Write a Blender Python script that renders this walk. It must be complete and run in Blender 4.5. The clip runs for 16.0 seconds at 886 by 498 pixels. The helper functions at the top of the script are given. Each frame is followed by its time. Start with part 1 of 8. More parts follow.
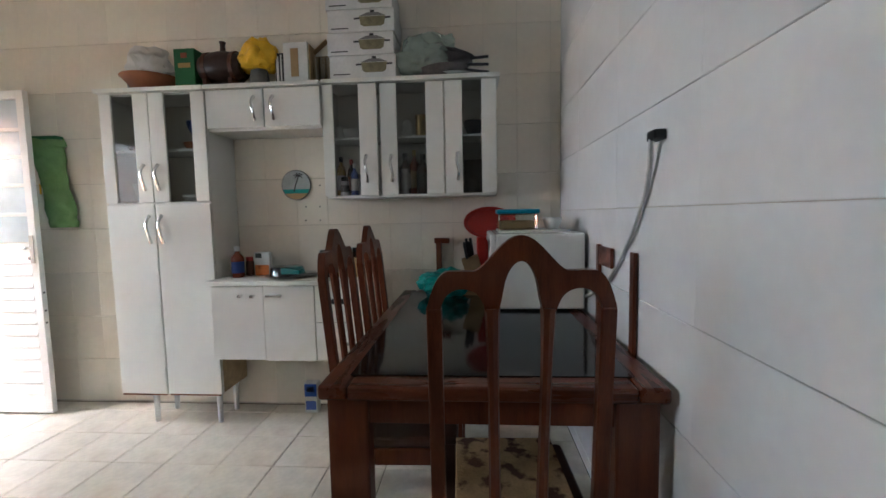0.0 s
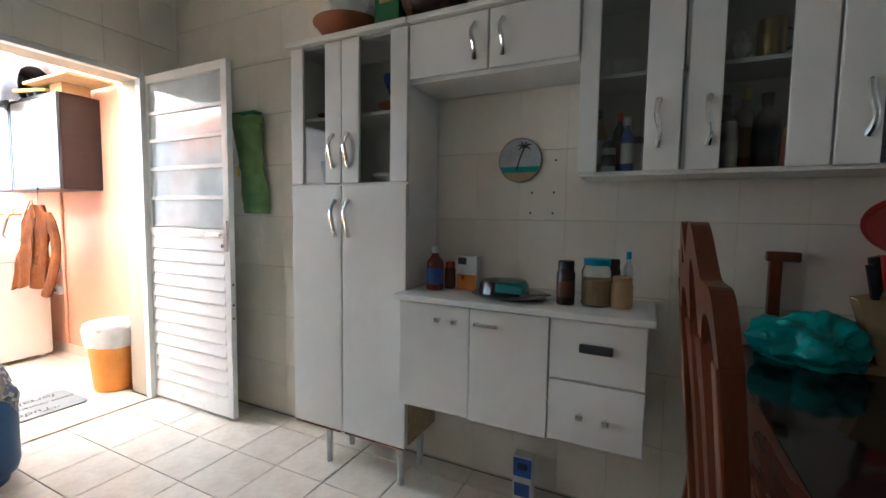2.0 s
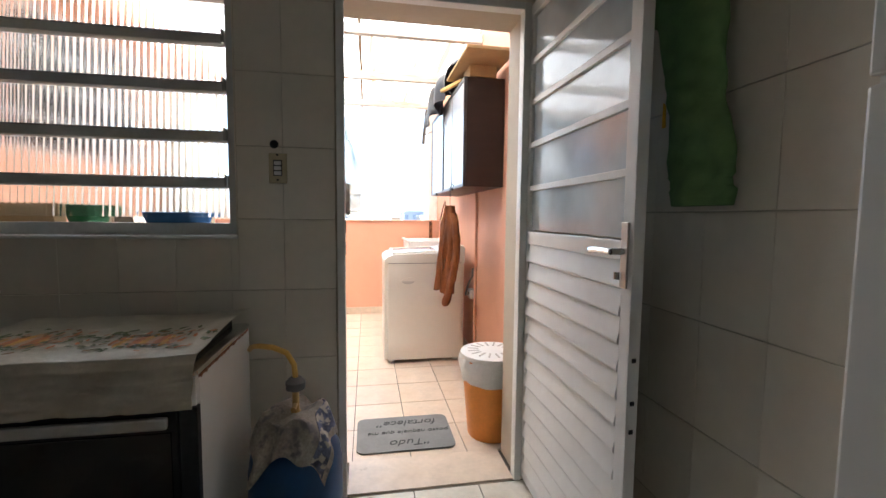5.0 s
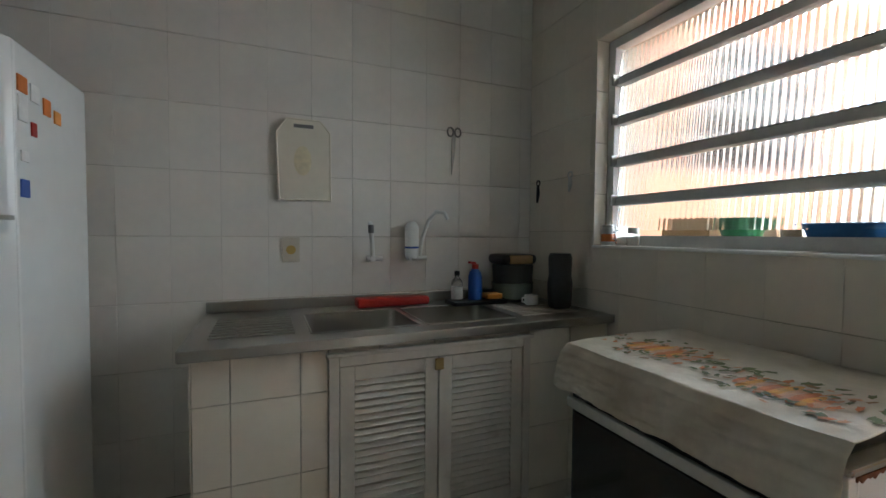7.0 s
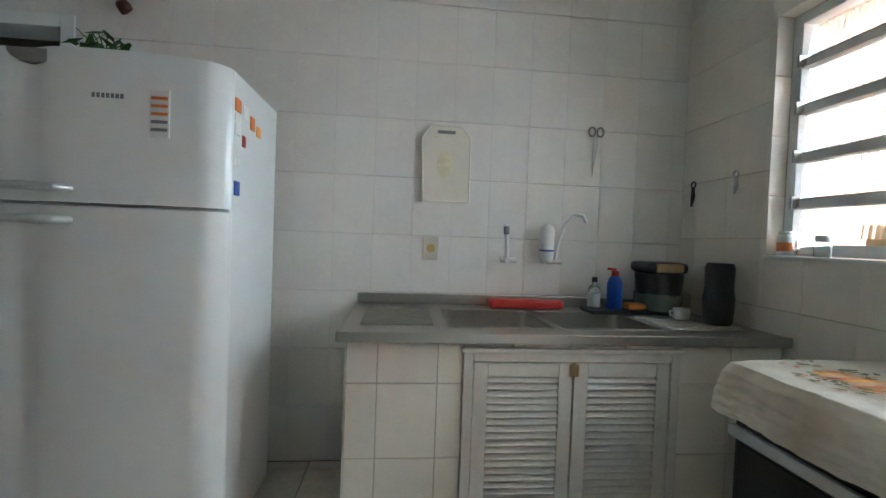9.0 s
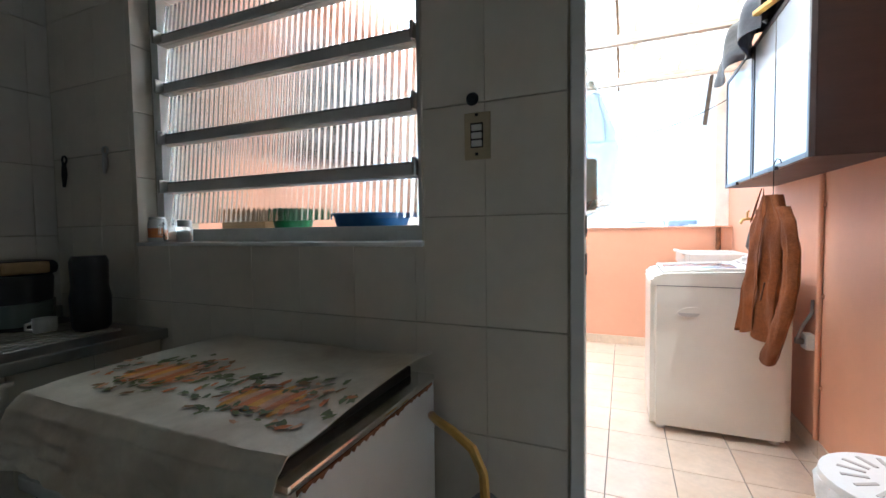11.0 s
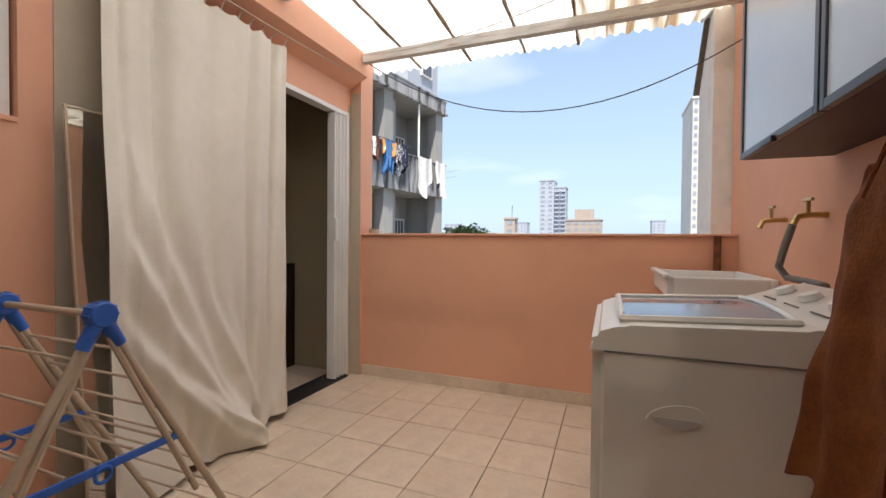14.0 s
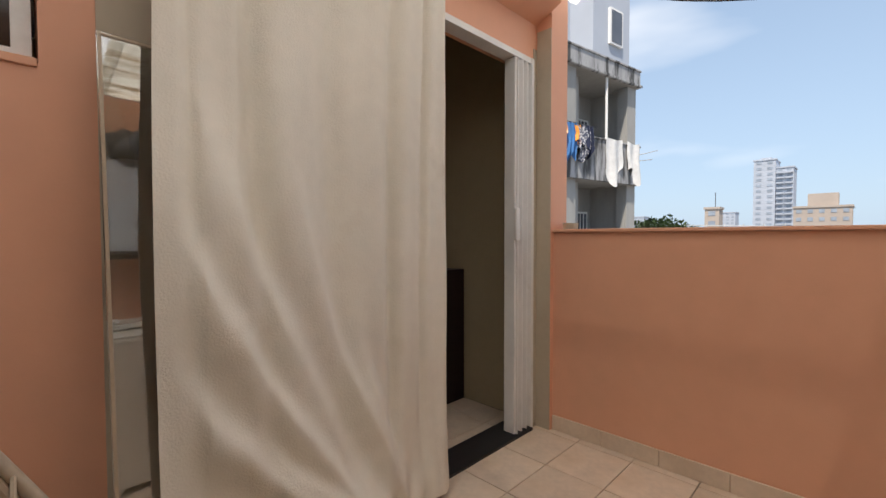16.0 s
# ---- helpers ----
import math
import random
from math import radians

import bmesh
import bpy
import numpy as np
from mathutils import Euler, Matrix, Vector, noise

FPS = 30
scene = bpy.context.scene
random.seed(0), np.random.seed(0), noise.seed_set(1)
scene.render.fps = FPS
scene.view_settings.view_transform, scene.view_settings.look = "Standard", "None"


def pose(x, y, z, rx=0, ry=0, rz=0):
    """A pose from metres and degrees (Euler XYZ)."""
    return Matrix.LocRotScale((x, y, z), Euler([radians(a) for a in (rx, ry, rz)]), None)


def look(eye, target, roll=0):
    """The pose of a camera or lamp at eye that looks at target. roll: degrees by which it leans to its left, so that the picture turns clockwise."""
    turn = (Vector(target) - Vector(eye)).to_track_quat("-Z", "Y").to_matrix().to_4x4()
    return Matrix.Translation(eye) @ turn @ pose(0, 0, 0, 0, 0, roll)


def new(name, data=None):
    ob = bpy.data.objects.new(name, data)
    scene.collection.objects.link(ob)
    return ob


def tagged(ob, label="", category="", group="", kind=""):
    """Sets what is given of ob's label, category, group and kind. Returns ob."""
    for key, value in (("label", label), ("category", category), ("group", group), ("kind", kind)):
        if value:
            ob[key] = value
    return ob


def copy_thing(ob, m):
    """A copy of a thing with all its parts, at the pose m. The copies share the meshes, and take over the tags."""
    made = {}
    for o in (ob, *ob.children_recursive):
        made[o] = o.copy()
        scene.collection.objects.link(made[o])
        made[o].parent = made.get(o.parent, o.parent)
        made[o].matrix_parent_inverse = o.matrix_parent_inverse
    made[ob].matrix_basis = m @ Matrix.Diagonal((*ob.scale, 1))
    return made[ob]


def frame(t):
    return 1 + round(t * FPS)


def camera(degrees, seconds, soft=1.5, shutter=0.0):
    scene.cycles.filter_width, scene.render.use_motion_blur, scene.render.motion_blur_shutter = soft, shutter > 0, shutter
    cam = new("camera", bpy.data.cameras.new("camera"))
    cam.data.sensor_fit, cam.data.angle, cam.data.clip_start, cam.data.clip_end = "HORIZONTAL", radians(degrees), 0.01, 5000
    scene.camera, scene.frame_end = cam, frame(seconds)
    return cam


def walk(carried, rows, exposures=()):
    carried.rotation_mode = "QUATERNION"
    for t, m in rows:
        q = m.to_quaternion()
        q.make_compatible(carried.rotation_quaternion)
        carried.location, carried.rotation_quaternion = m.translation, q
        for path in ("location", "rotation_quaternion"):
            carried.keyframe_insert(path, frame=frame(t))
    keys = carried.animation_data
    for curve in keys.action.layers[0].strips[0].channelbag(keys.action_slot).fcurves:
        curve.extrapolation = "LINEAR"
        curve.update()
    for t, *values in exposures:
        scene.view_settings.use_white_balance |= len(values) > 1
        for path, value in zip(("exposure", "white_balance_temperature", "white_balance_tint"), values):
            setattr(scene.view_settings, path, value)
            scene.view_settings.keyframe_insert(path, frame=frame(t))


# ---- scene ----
cam = camera(92.5, 16.0)
PATH = [
    (0, (0.273, 0.317, 1.285), (0.127, 2.305, 1.122), -1.1),
    (0.5, (0.165, 0.549, 1.282), (-0.308, 2.486, 1.133), -0.6),
    (1, (0.028, 0.738, 1.252), (-0.715, 2.588, 1.097), 0.1),
    (1.5, (-0.174, 0.952, 1.255), (-0.967, 2.782, 1.107), 0.6),
    (2, (-0.351, 1.187, 1.237), (-1.226, 2.979, 1.089), 0.8),
    (2.5, (-0.518, 1.479, 1.247), (-1.492, 3.219, 1.098), 0.2),
    (3, (-0.71, 1.706, 1.225), (-1.74, 3.416, 1.103), 0.1),
    (3.2, (-0.8, 1.802, 1.227), (-1.854, 3.498, 1.118), 0.1),
    (5.3, (-1.635, 2.152, 1.2), (-3.631, 2.105, 1.077), 0.3),
    (5.5, (-1.712, 2.125, 1.179), (-3.684, 1.801, 1.086), 0.2),
    (6, (-1.824, 2.088, 1.176), (-3.496, 0.993, 1.101), -0.1),
    (6.5, (-1.855, 2.078, 1.181), (-3.044, 0.472, 1.104), 0.0),
    (7, (-1.839, 2.07, 1.177), (-2.606, 0.224, 1.105), 0.4),
    (7.5, (-1.794, 2.056, 1.177), (-2.163, 0.091, 1.107), 0.5),
    (8, (-1.758, 2.059, 1.155), (-1.851, 0.061, 1.11), 0.9),
    (8.2, (-1.748, 2.064, 1.161), (-1.757, 0.064, 1.111), 1.1),
    (10.3, (-2.054, 2.11, 1.117), (-3.269, 0.522, 1.092), 0.8),
    (10.5, (-2.109, 2.127, 1.144), (-3.527, 0.718, 1.089), -0.1),
    (11, (-2.272, 2.142, 1.16), (-4.11, 1.359, 1.07), -0.8),
    (11.5, (-2.464, 2.185, 1.154), (-4.456, 2.032, 1.062), -1.1),
    (12, (-2.73, 2.31, 1.158), (-4.727, 2.408, 1.093), -1.2),
    (12.5, (-2.983, 2.384, 1.158), (-4.977, 2.539, 1.115), -1.3),
    (12.9, (-3.191, 2.403, 1.149), (-5.183, 2.577, 1.099), -1.1),
    (13, (-3.251, 2.398, 1.147), (-5.242, 2.582, 1.106), -0.5),
    (13.5, (-3.530, 2.392, 1.115), (-5.529, 2.342, 1.075), -0.2),
    (14, (-3.788, 2.322, 1.104), (-5.649, 1.594, 1.068), 0.5),
    (14.5, (-3.965, 2.204, 1.103), (-5.588, 1.036, 1.056), 0.1),
    (15, (-4.164, 2.045, 1.124), (-5.688, 0.751, 1.073), 0.3),
    (15.5, (-4.363, 1.881, 1.130), (-5.793, 0.484, 1.078), 0.3),
    (16, (-4.61, 1.698, 1.125), (-6.032, 0.293, 1.065), -0.1),
]
# seconds, stops, kelvin, tint: the clip's own exposure and white balance
EXPOSURES = [(0, 4.8, 6050, 10), (0.5, 4.5, 6050, 10), (0.9, 4.45, 6000, 9), (1.5, 4.38, 5900, 8), (2.3, 4.08, 6000, 8), (3.2, 3.72, 6300, 9), (5.3, 2.45, 6250, 10), (6, 2.68, 6500, 11), (6.5, 3.7, 6400, 9), (7, 3.25, 5900, 4), (7.5, 3.52, 5800, 3), (8.2, 4.32, 5800, 3), (10.3, 3.25, 5050, 0), (11, 2.5, 5600, 5), (11.5, 2.28, 5850, 8), (12, 1.98, 6400, 10), (12.5, 0.87, 6700, 11), (13.5, 0.85, 6900, 12), (14, 0.62, 6800, 12), (15, 0.40, 6800, 12), (16, 0.36, 6900, 12)]
walk(cam, [(t, look(eye, target, roll)) for t, eye, target, roll in PATH], EXPOSURES)

# ---- light ----
world = bpy.data.worlds.new("sky")
scene.world = world
world.use_nodes = True
wn, wl = world.node_tree.nodes, world.node_tree.links
wn.clear()
sky = wn.new("ShaderNodeTexSky")
sky.sky_type, sky.sun_disc = "NISHITA", False
SUN_EL, SUN_AZ = radians(62), radians(70)
sky.sun_elevation, sky.sun_rotation = SUN_EL, SUN_AZ
sky.air_density, sky.dust_density, sky.ozone_density = 1.0, 1.0, 1.6
tc = wn.new("ShaderNodeTexCoord")
mp = wn.new("ShaderNodeMapping")
mp.inputs["Scale"].default_value = (1.1, 1.1, 3.6)
cn = wn.new("ShaderNodeTexNoise")
cn.inputs["Scale"].default_value, cn.inputs["Detail"].default_value, cn.inputs["Roughness"].default_value = 1.7, 4, 0.42
cr = wn.new("ShaderNodeValToRGB")
cr.color_ramp.elements[0].position, cr.color_ramp.elements[1].position = 0.585, 0.88
cm = wn.new("ShaderNodeMixRGB")
cm.inputs[2].default_value = (6.2, 6.5, 6.9, 1)
bg = wn.new("ShaderNodeBackground")
bg.inputs["Strength"].default_value = 0.15
wo = wn.new("ShaderNodeOutputWorld")
wl.new(tc.outputs["Generated"], mp.inputs[0])
wl.new(mp.outputs[0], cn.inputs["Vector"])
wl.new(cn.outputs[0], cr.inputs[0])
wl.new(cr.outputs[0], cm.inputs[0])
sep, hz, hm = wn.new("ShaderNodeSeparateXYZ"), wn.new("ShaderNodeMapRange"), wn.new("ShaderNodeMixRGB")
hz.inputs["From Min"].default_value, hz.inputs["From Max"].default_value = 0.0, 0.75
hz.inputs["To Min"].default_value, hz.inputs["To Max"].default_value = 0.85, 0.25
hm.inputs[2].default_value = (2.75, 3.8, 5.1, 1)
wl.new(tc.outputs["Generated"], sep.inputs[0])
wl.new(sep.outputs["Z"], hz.inputs[0])
wl.new(hz.outputs[0], hm.inputs[0])
wl.new(sky.outputs[0], hm.inputs[1])
wl.new(hm.outputs[0], cm.inputs[1])
wl.new(cm.outputs[0], bg.inputs[0])
wl.new(bg.outputs[0], wo.inputs[0])

sun = new("sun", bpy.data.lights.new("sun", "SUN"))
sun.data.energy, sun.data.angle, sun.data.color = 5.0, radians(0.6), (1.0, 0.95, 0.88)
sun_way = Vector((math.sin(SUN_AZ) * math.cos(SUN_EL), math.cos(SUN_AZ) * math.cos(SUN_EL), math.sin(SUN_EL)))
sun.matrix_world = look(sun_way * 30, (0, 0, 0))



# sky light through the kitchen window
sky_lamp = new("window_daylight", bpy.data.lights.new("window_daylight", "AREA"))
sky_lamp.data.shape, sky_lamp.data.size, sky_lamp.data.size_y = "RECTANGLE", 1.1, 0.9
sky_lamp.data.energy, sky_lamp.data.color = 0.38, (0.86, 0.95, 1.0)
sky_lamp.data.spread = radians(115)
sky_lamp.matrix_world = look((-3.34, 1.05, 1.62), (0, 1.05, 1.45))

# ---- materials ----


def material(name, color, rough=0.5, metal=0.0, vary=0.08, scale=6.0, bump=0.0, bump_scale=60.0, island=0.0, stain=None, stain_scale=1.5,
             stain_at=(0.55, 0.75), stretch=(1, 1, 1), coat=0.0, spec=0.5, trans=0.0, ior=1.45, alpha=1.0, per_object=0.0, rough_vary=0.08):
    """A painted, cast or woven surface: base colour with fine grain, broad blotches and, where given, stains."""
    m = bpy.data.materials.new(name)
    m.use_nodes = True
    n, l = m.node_tree.nodes, m.node_tree.links
    b = n["Principled BSDF"]
    c = n.new("ShaderNodeTexCoord")
    mp = n.new("ShaderNodeMapping")
    mp.inputs["Scale"].default_value = stretch
    l.new(c.outputs["Object"], mp.inputs[0])
    big, fine = n.new("ShaderNodeTexNoise"), n.new("ShaderNodeTexNoise")
    big.inputs["Scale"].default_value, big.inputs["Detail"].default_value = scale, 5
    fine.inputs["Scale"].default_value, fine.inputs["Detail"].default_value = scale * 9, 4
    l.new(mp.outputs[0], big.inputs["Vector"])
    l.new(mp.outputs[0], fine.inputs["Vector"])
    add = n.new("ShaderNodeMath")
    add.operation = "MULTIPLY_ADD"
    add.inputs[1].default_value = 0.45
    l.new(fine.outputs[0], add.inputs[0])
    l.new(big.outputs[0], add.inputs[2])
    lo = [max(0, v * (1 - vary * 1.6)) for v in color]
    hi = [min(1, v * (1 + vary * 1.2)) for v in color]
    ramp = n.new("ShaderNodeMapRange")
    ramp.inputs["From Min"].default_value, ramp.inputs["From Max"].default_value = 0.45, 1.0
    l.new(add.outputs[0], ramp.inputs[0])
    mix = n.new("ShaderNodeMixRGB")
    mix.inputs[1].default_value, mix.inputs[2].default_value = (*lo, 1), (*hi, 1)
    l.new(ramp.outputs[0], mix.inputs[0])
    out = mix.outputs[0]
    if island or per_object:
        g = n.new("ShaderNodeNewGeometry" if island else "ShaderNodeObjectInfo")
        v = n.new("ShaderNodeMapRange")
        k = island or per_object
        v.inputs["To Min"].default_value, v.inputs["To Max"].default_value = 1 - k, 1 + k * 0.6
        l.new(g.outputs["Random Per Island" if island else "Random"], v.inputs[0])
        mul = n.new("ShaderNodeVectorMath")
        mul.operation = "SCALE"
        l.new(out, mul.inputs[0])
        l.new(v.outputs[0], mul.inputs["Scale"])
        out = mul.outputs[0]
    if stain:
        sn, sr, sm = n.new("ShaderNodeTexNoise"), n.new("ShaderNodeMapRange"), n.new("ShaderNodeMixRGB")
        sn.inputs["Scale"].default_value, sn.inputs["Detail"].default_value = stain_scale, 8
        sr.inputs["From Min"].default_value, sr.inputs["From Max"].default_value = stain_at
        l.new(mp.outputs[0], sn.inputs["Vector"])
        l.new(sn.outputs[0], sr.inputs[0])
        l.new(sr.outputs[0], sm.inputs[0])
        l.new(out, sm.inputs[1])
        sm.inputs[2].default_value = (*stain, 1)
        out = sm.outputs[0]
    l.new(out, b.inputs["Base Color"])
    rr = n.new("ShaderNodeMapRange")
    rr.inputs["To Min"].default_value, rr.inputs["To Max"].default_value = max(0.02, rough - rough_vary), min(1, rough + rough_vary)
    l.new(big.outputs[0], rr.inputs[0])
    l.new(rr.outputs[0], b.inputs["Roughness"])
    b.inputs["Metallic"].default_value, b.inputs["IOR"].default_value = metal, ior
    b.inputs["Coat Weight"].default_value, b.inputs["Specular IOR Level"].default_value = coat, spec
    b.inputs["Transmission Weight"].default_value, b.inputs["Alpha"].default_value = trans, alpha
    if bump:
        bn, bp = n.new("ShaderNodeTexNoise"), n.new("ShaderNodeBump")
        bn.inputs["Scale"].default_value, bn.inputs["Detail"].default_value = bump_scale, 4
        bp.inputs["Strength"].default_value, bp.inputs["Distance"].default_value = bump, 0.01
        l.new(mp.outputs[0], bn.inputs["Vector"])
        l.new(bn.outputs[0], bp.inputs["Height"])
        l.new(bp.outputs[0], b.inputs["Normal"])
    return m


def sheer(name, color, through_share, rough=0.9, trans=0.5, ior=1.45, streak=None, streak_at=(0.55, 0.7)):
    """A thin sheet that lets light through: diffuse, translucent and clear shares; streak is dirt drawn out along x."""
    m = bpy.data.materials.new(name)
    m.use_nodes = True
    n, l = m.node_tree.nodes, m.node_tree.links
    n.clear()
    o, d, t, c = n.new("ShaderNodeOutputMaterial"), n.new("ShaderNodeBsdfPrincipled"), n.new("ShaderNodeBsdfTranslucent"), n.new("ShaderNodeBsdfTransparent")
    nt, mr, mx = n.new("ShaderNodeTexNoise"), n.new("ShaderNodeMapRange"), n.new("ShaderNodeMixRGB")
    co = n.new("ShaderNodeTexCoord")
    l.new(co.outputs["Object"], nt.inputs["Vector"])
    nt.inputs["Scale"].default_value, nt.inputs["Detail"].default_value = 5, 6
    mr.inputs["From Min"].default_value, mr.inputs["From Max"].default_value = 0.35, 0.7
    mx.inputs[1].default_value, mx.inputs[2].default_value = (*[v * 0.8 for v in color], 1), (*color, 1)
    l.new(nt.outputs[0], mr.inputs[0])
    l.new(mr.outputs[0], mx.inputs[0])
    tint = mx.outputs[0]
    if streak:
        sp, sn, sr, sm = n.new("ShaderNodeMapping"), n.new("ShaderNodeTexNoise"), n.new("ShaderNodeMapRange"), n.new("ShaderNodeMixRGB")
        sp.inputs["Scale"].default_value = (0.55, 9, 1)
        sn.inputs["Scale"].default_value, sn.inputs["Detail"].default_value = 1.6, 7
        sr.inputs["From Min"].default_value, sr.inputs["From Max"].default_value = streak_at
        sm.inputs[2].default_value = (*streak, 1)
        l.new(co.outputs["Object"], sp.inputs[0])
        l.new(sp.outputs[0], sn.inputs["Vector"])
        l.new(sn.outputs[0], sr.inputs[0])
        l.new(sr.outputs[0], sm.inputs[0])
        l.new(tint, sm.inputs[1])
        tint = sm.outputs[0]
    l.new(tint, d.inputs["Base Color"])
    l.new(tint, t.inputs["Color"])
    d.inputs["Roughness"].default_value, d.inputs["IOR"].default_value = rough, ior
    a, b = n.new("ShaderNodeMixShader"), n.new("ShaderNodeMixShader")
    a.inputs[0].default_value, b.inputs[0].default_value = trans, through_share
    l.new(d.outputs[0], a.inputs[1])
    l.new(t.outputs[0], a.inputs[2])
    l.new(a.outputs[0], b.inputs[1])
    l.new(c.outputs[0], b.inputs[2])
    l.new(b.outputs[0], o.inputs[0])
    return m


def glass(name, color=(1, 1, 1), rough=0.0, ior=1.45):
    m = bpy.data.materials.new(name)
    m.use_nodes = True
    n, l = m.node_tree.nodes, m.node_tree.links
    b = n["Principled BSDF"]
    b.inputs["Base Color"].default_value = (*color, 1)
    b.inputs["Roughness"].default_value, b.inputs["Transmission Weight"].default_value, b.inputs["IOR"].default_value = rough, 1.0, ior
    return m


M = {}
M["grout"] = material("grout", (0.56, 0.50, 0.42), 0.9, vary=0.2, scale=4, bump=0.3)
M["floor_grout"] = material("dark_floor_grout", (0.13, 0.105, 0.08), 0.9, vary=0.2, scale=4, bump=0.3)
M["wall_tile"] = material("glazed_wall_tile", (0.82, 0.75, 0.64), 0.16, vary=0.035, scale=3, per_object=0.035, bump=0.05, bump_scale=9, spec=0.5)
M["white_tile"] = material("white_wall_tile", (0.80, 0.79, 0.775), 0.14, vary=0.03, scale=3, per_object=0.03, bump=0.05, bump_scale=9, spec=0.5)
M["sink_tile"] = material("pale_wall_tile", (0.80, 0.755, 0.695), 0.14, vary=0.035, scale=3, per_object=0.035, bump=0.05, bump_scale=9, spec=0.5)
M["floor_tile"] = material("glazed_floor_tile", (0.73, 0.66, 0.56), 0.22, vary=0.10, scale=5, per_object=0.05, bump=0.04, bump_scale=14, stain=(0.58, 0.50, 0.41), stain_scale=4.5, stain_at=(0.52, 0.72))
M["balcony_tile"] = material("balcony_floor_tile", (0.71, 0.57, 0.44), 0.30, vary=0.10, scale=5, per_object=0.05, bump=0.05, bump_scale=14, stain=(0.60, 0.45, 0.32), stain_scale=4, stain_at=(0.5, 0.75))
M["ceiling"] = material("white_ceiling_paint", (0.78, 0.76, 0.72), 0.9, vary=0.03, bump=0.1)
M["pink"] = material("salmon_wall_paint", (0.78, 0.41, 0.265), 0.62, vary=0.035, scale=1.4, bump=0.06, bump_scale=35, stain=(0.69, 0.355, 0.235), stain_scale=1.2, stain_at=(0.55, 0.9))
M["bone"] = material("bone_paint", (0.50, 0.43, 0.325), 0.7, vary=0.05, scale=3)
M["olive"] = material("olive_wall_paint", (0.50, 0.42, 0.27), 0.75, vary=0.05, scale=2, bump=0.1)
M["white_paint"] = material("white_gloss_paint", (0.80, 0.79, 0.76), 0.35, vary=0.04, scale=3, bump=0.06, bump_scale=30, stain=(0.62, 0.58, 0.50), stain_scale=5, stain_at=(0.66, 0.8))
M["cabinet"] = material("cream_white_laminate", (0.80, 0.775, 0.715), 0.32, vary=0.03, scale=2, stain=(0.66, 0.60, 0.47), stain_scale=2.5, stain_at=(0.62, 0.9))
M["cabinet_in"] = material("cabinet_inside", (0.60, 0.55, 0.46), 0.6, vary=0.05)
M["chrome"] = material("polished_chrome", (0.75, 0.75, 0.74), 0.14, 1.0, vary=0.05)
M["steel"] = material("brushed_steel", (0.42, 0.40, 0.37), 0.36, 1.0, vary=0.02, scale=6, stretch=(1, 10, 10), rough_vary=0.02)
M["alu"] = material("matt_aluminium", (0.60, 0.60, 0.58), 0.42, 0.6, vary=0.08, scale=6)
M["frame_alu"] = material("dull_window_aluminium", (0.74, 0.73, 0.70), 0.45, 0.0, vary=0.08, scale=6)
M["wood"] = material("mahogany_varnish", (0.135, 0.031, 0.0105), 0.34, vary=0.25, scale=3, stretch=(9, 9, 1), spec=0.35, coat=0.06, bump=0.05, bump_scale=25)
M["wood_top"] = material("mahogany_tabletop", (0.13, 0.030, 0.0105), 0.28, vary=0.25, scale=3, stretch=(9, 1, 9), spec=0.4, coat=0.1)
M["wood_end"] = material("mahogany_end_board", (0.13, 0.030, 0.0105), 0.28, vary=0.25, scale=3, stretch=(1, 9, 9), spec=0.4, coat=0.1)
M["dark_glass"] = material("smoked_black_glass", (0.012, 0.011, 0.010), 0.06, vary=0.1, spec=0.6)
M["clear"] = glass("clear_glass", (0.97, 0.99, 0.98))
M["smoke"] = glass("smoked_cabinet_glass", (0.62, 0.62, 0.60), 0.0)
M["ribbed"] = glass("ribbed_window_glass", (0.96, 0.99, 0.99), 0.20)
M["frosted"] = sheer("frosted_glass", (0.80, 0.88, 0.92), 0.06, 0.10, 0.35, 2.1)
M["black"] = material("black_plastic", (0.022, 0.022, 0.024), 0.4, vary=0.2)
M["white_plastic"] = material("white_plastic", (0.78, 0.77, 0.74), 0.35, vary=0.03)
M["enamel"] = material("white_enamel", (0.80, 0.80, 0.77), 0.22, vary=0.03, scale=2, coat=0.2)
M["rust"] = material("rusty_edge", (0.20, 0.075, 0.03), 0.85, vary=0.45, scale=25, bump=0.3)
M["roof_sheet"] = sheer("translucent_roof_sheet", (0.96, 0.96, 0.94), 0.04, trans=0.88, streak=(0.66, 0.56, 0.42), streak_at=(0.58, 0.78))
M["roof_old"] = sheer("aged_translucent_sheet", (0.86, 0.80, 0.68), 0.02, trans=0.7, streak=(0.30, 0.20, 0.11), streak_at=(0.50, 0.62))
M["tin"] = material("rusty_tin", (0.25, 0.19, 0.14), 0.8, 0.2, vary=0.3, scale=3, bump=0.2)
M["beam"] = material("weathered_white_timber", (0.62, 0.58, 0.52), 0.7, vary=0.18, scale=4, stretch=(8, 1, 8), bump=0.25, bump_scale=20, stain=(0.36, 0.20, 0.10), stain_scale=5, stain_at=(0.6, 0.75))
M["concrete"] = material("weathered_concrete", (0.36, 0.36, 0.36), 0.9, vary=0.25, scale=1.6, bump=0.2, stain=(0.07, 0.07, 0.068), stain_scale=1.7, stain_at=(0.47, 0.60), stretch=(3, 3, 0.45))
M["facade"] = material("grey_render", (0.34, 0.335, 0.315), 0.9, vary=0.1, scale=0.6, stain=(0.30, 0.30, 0.285), stain_scale=0.7, stain_at=(0.55, 0.8), stretch=(2, 2, 0.5))
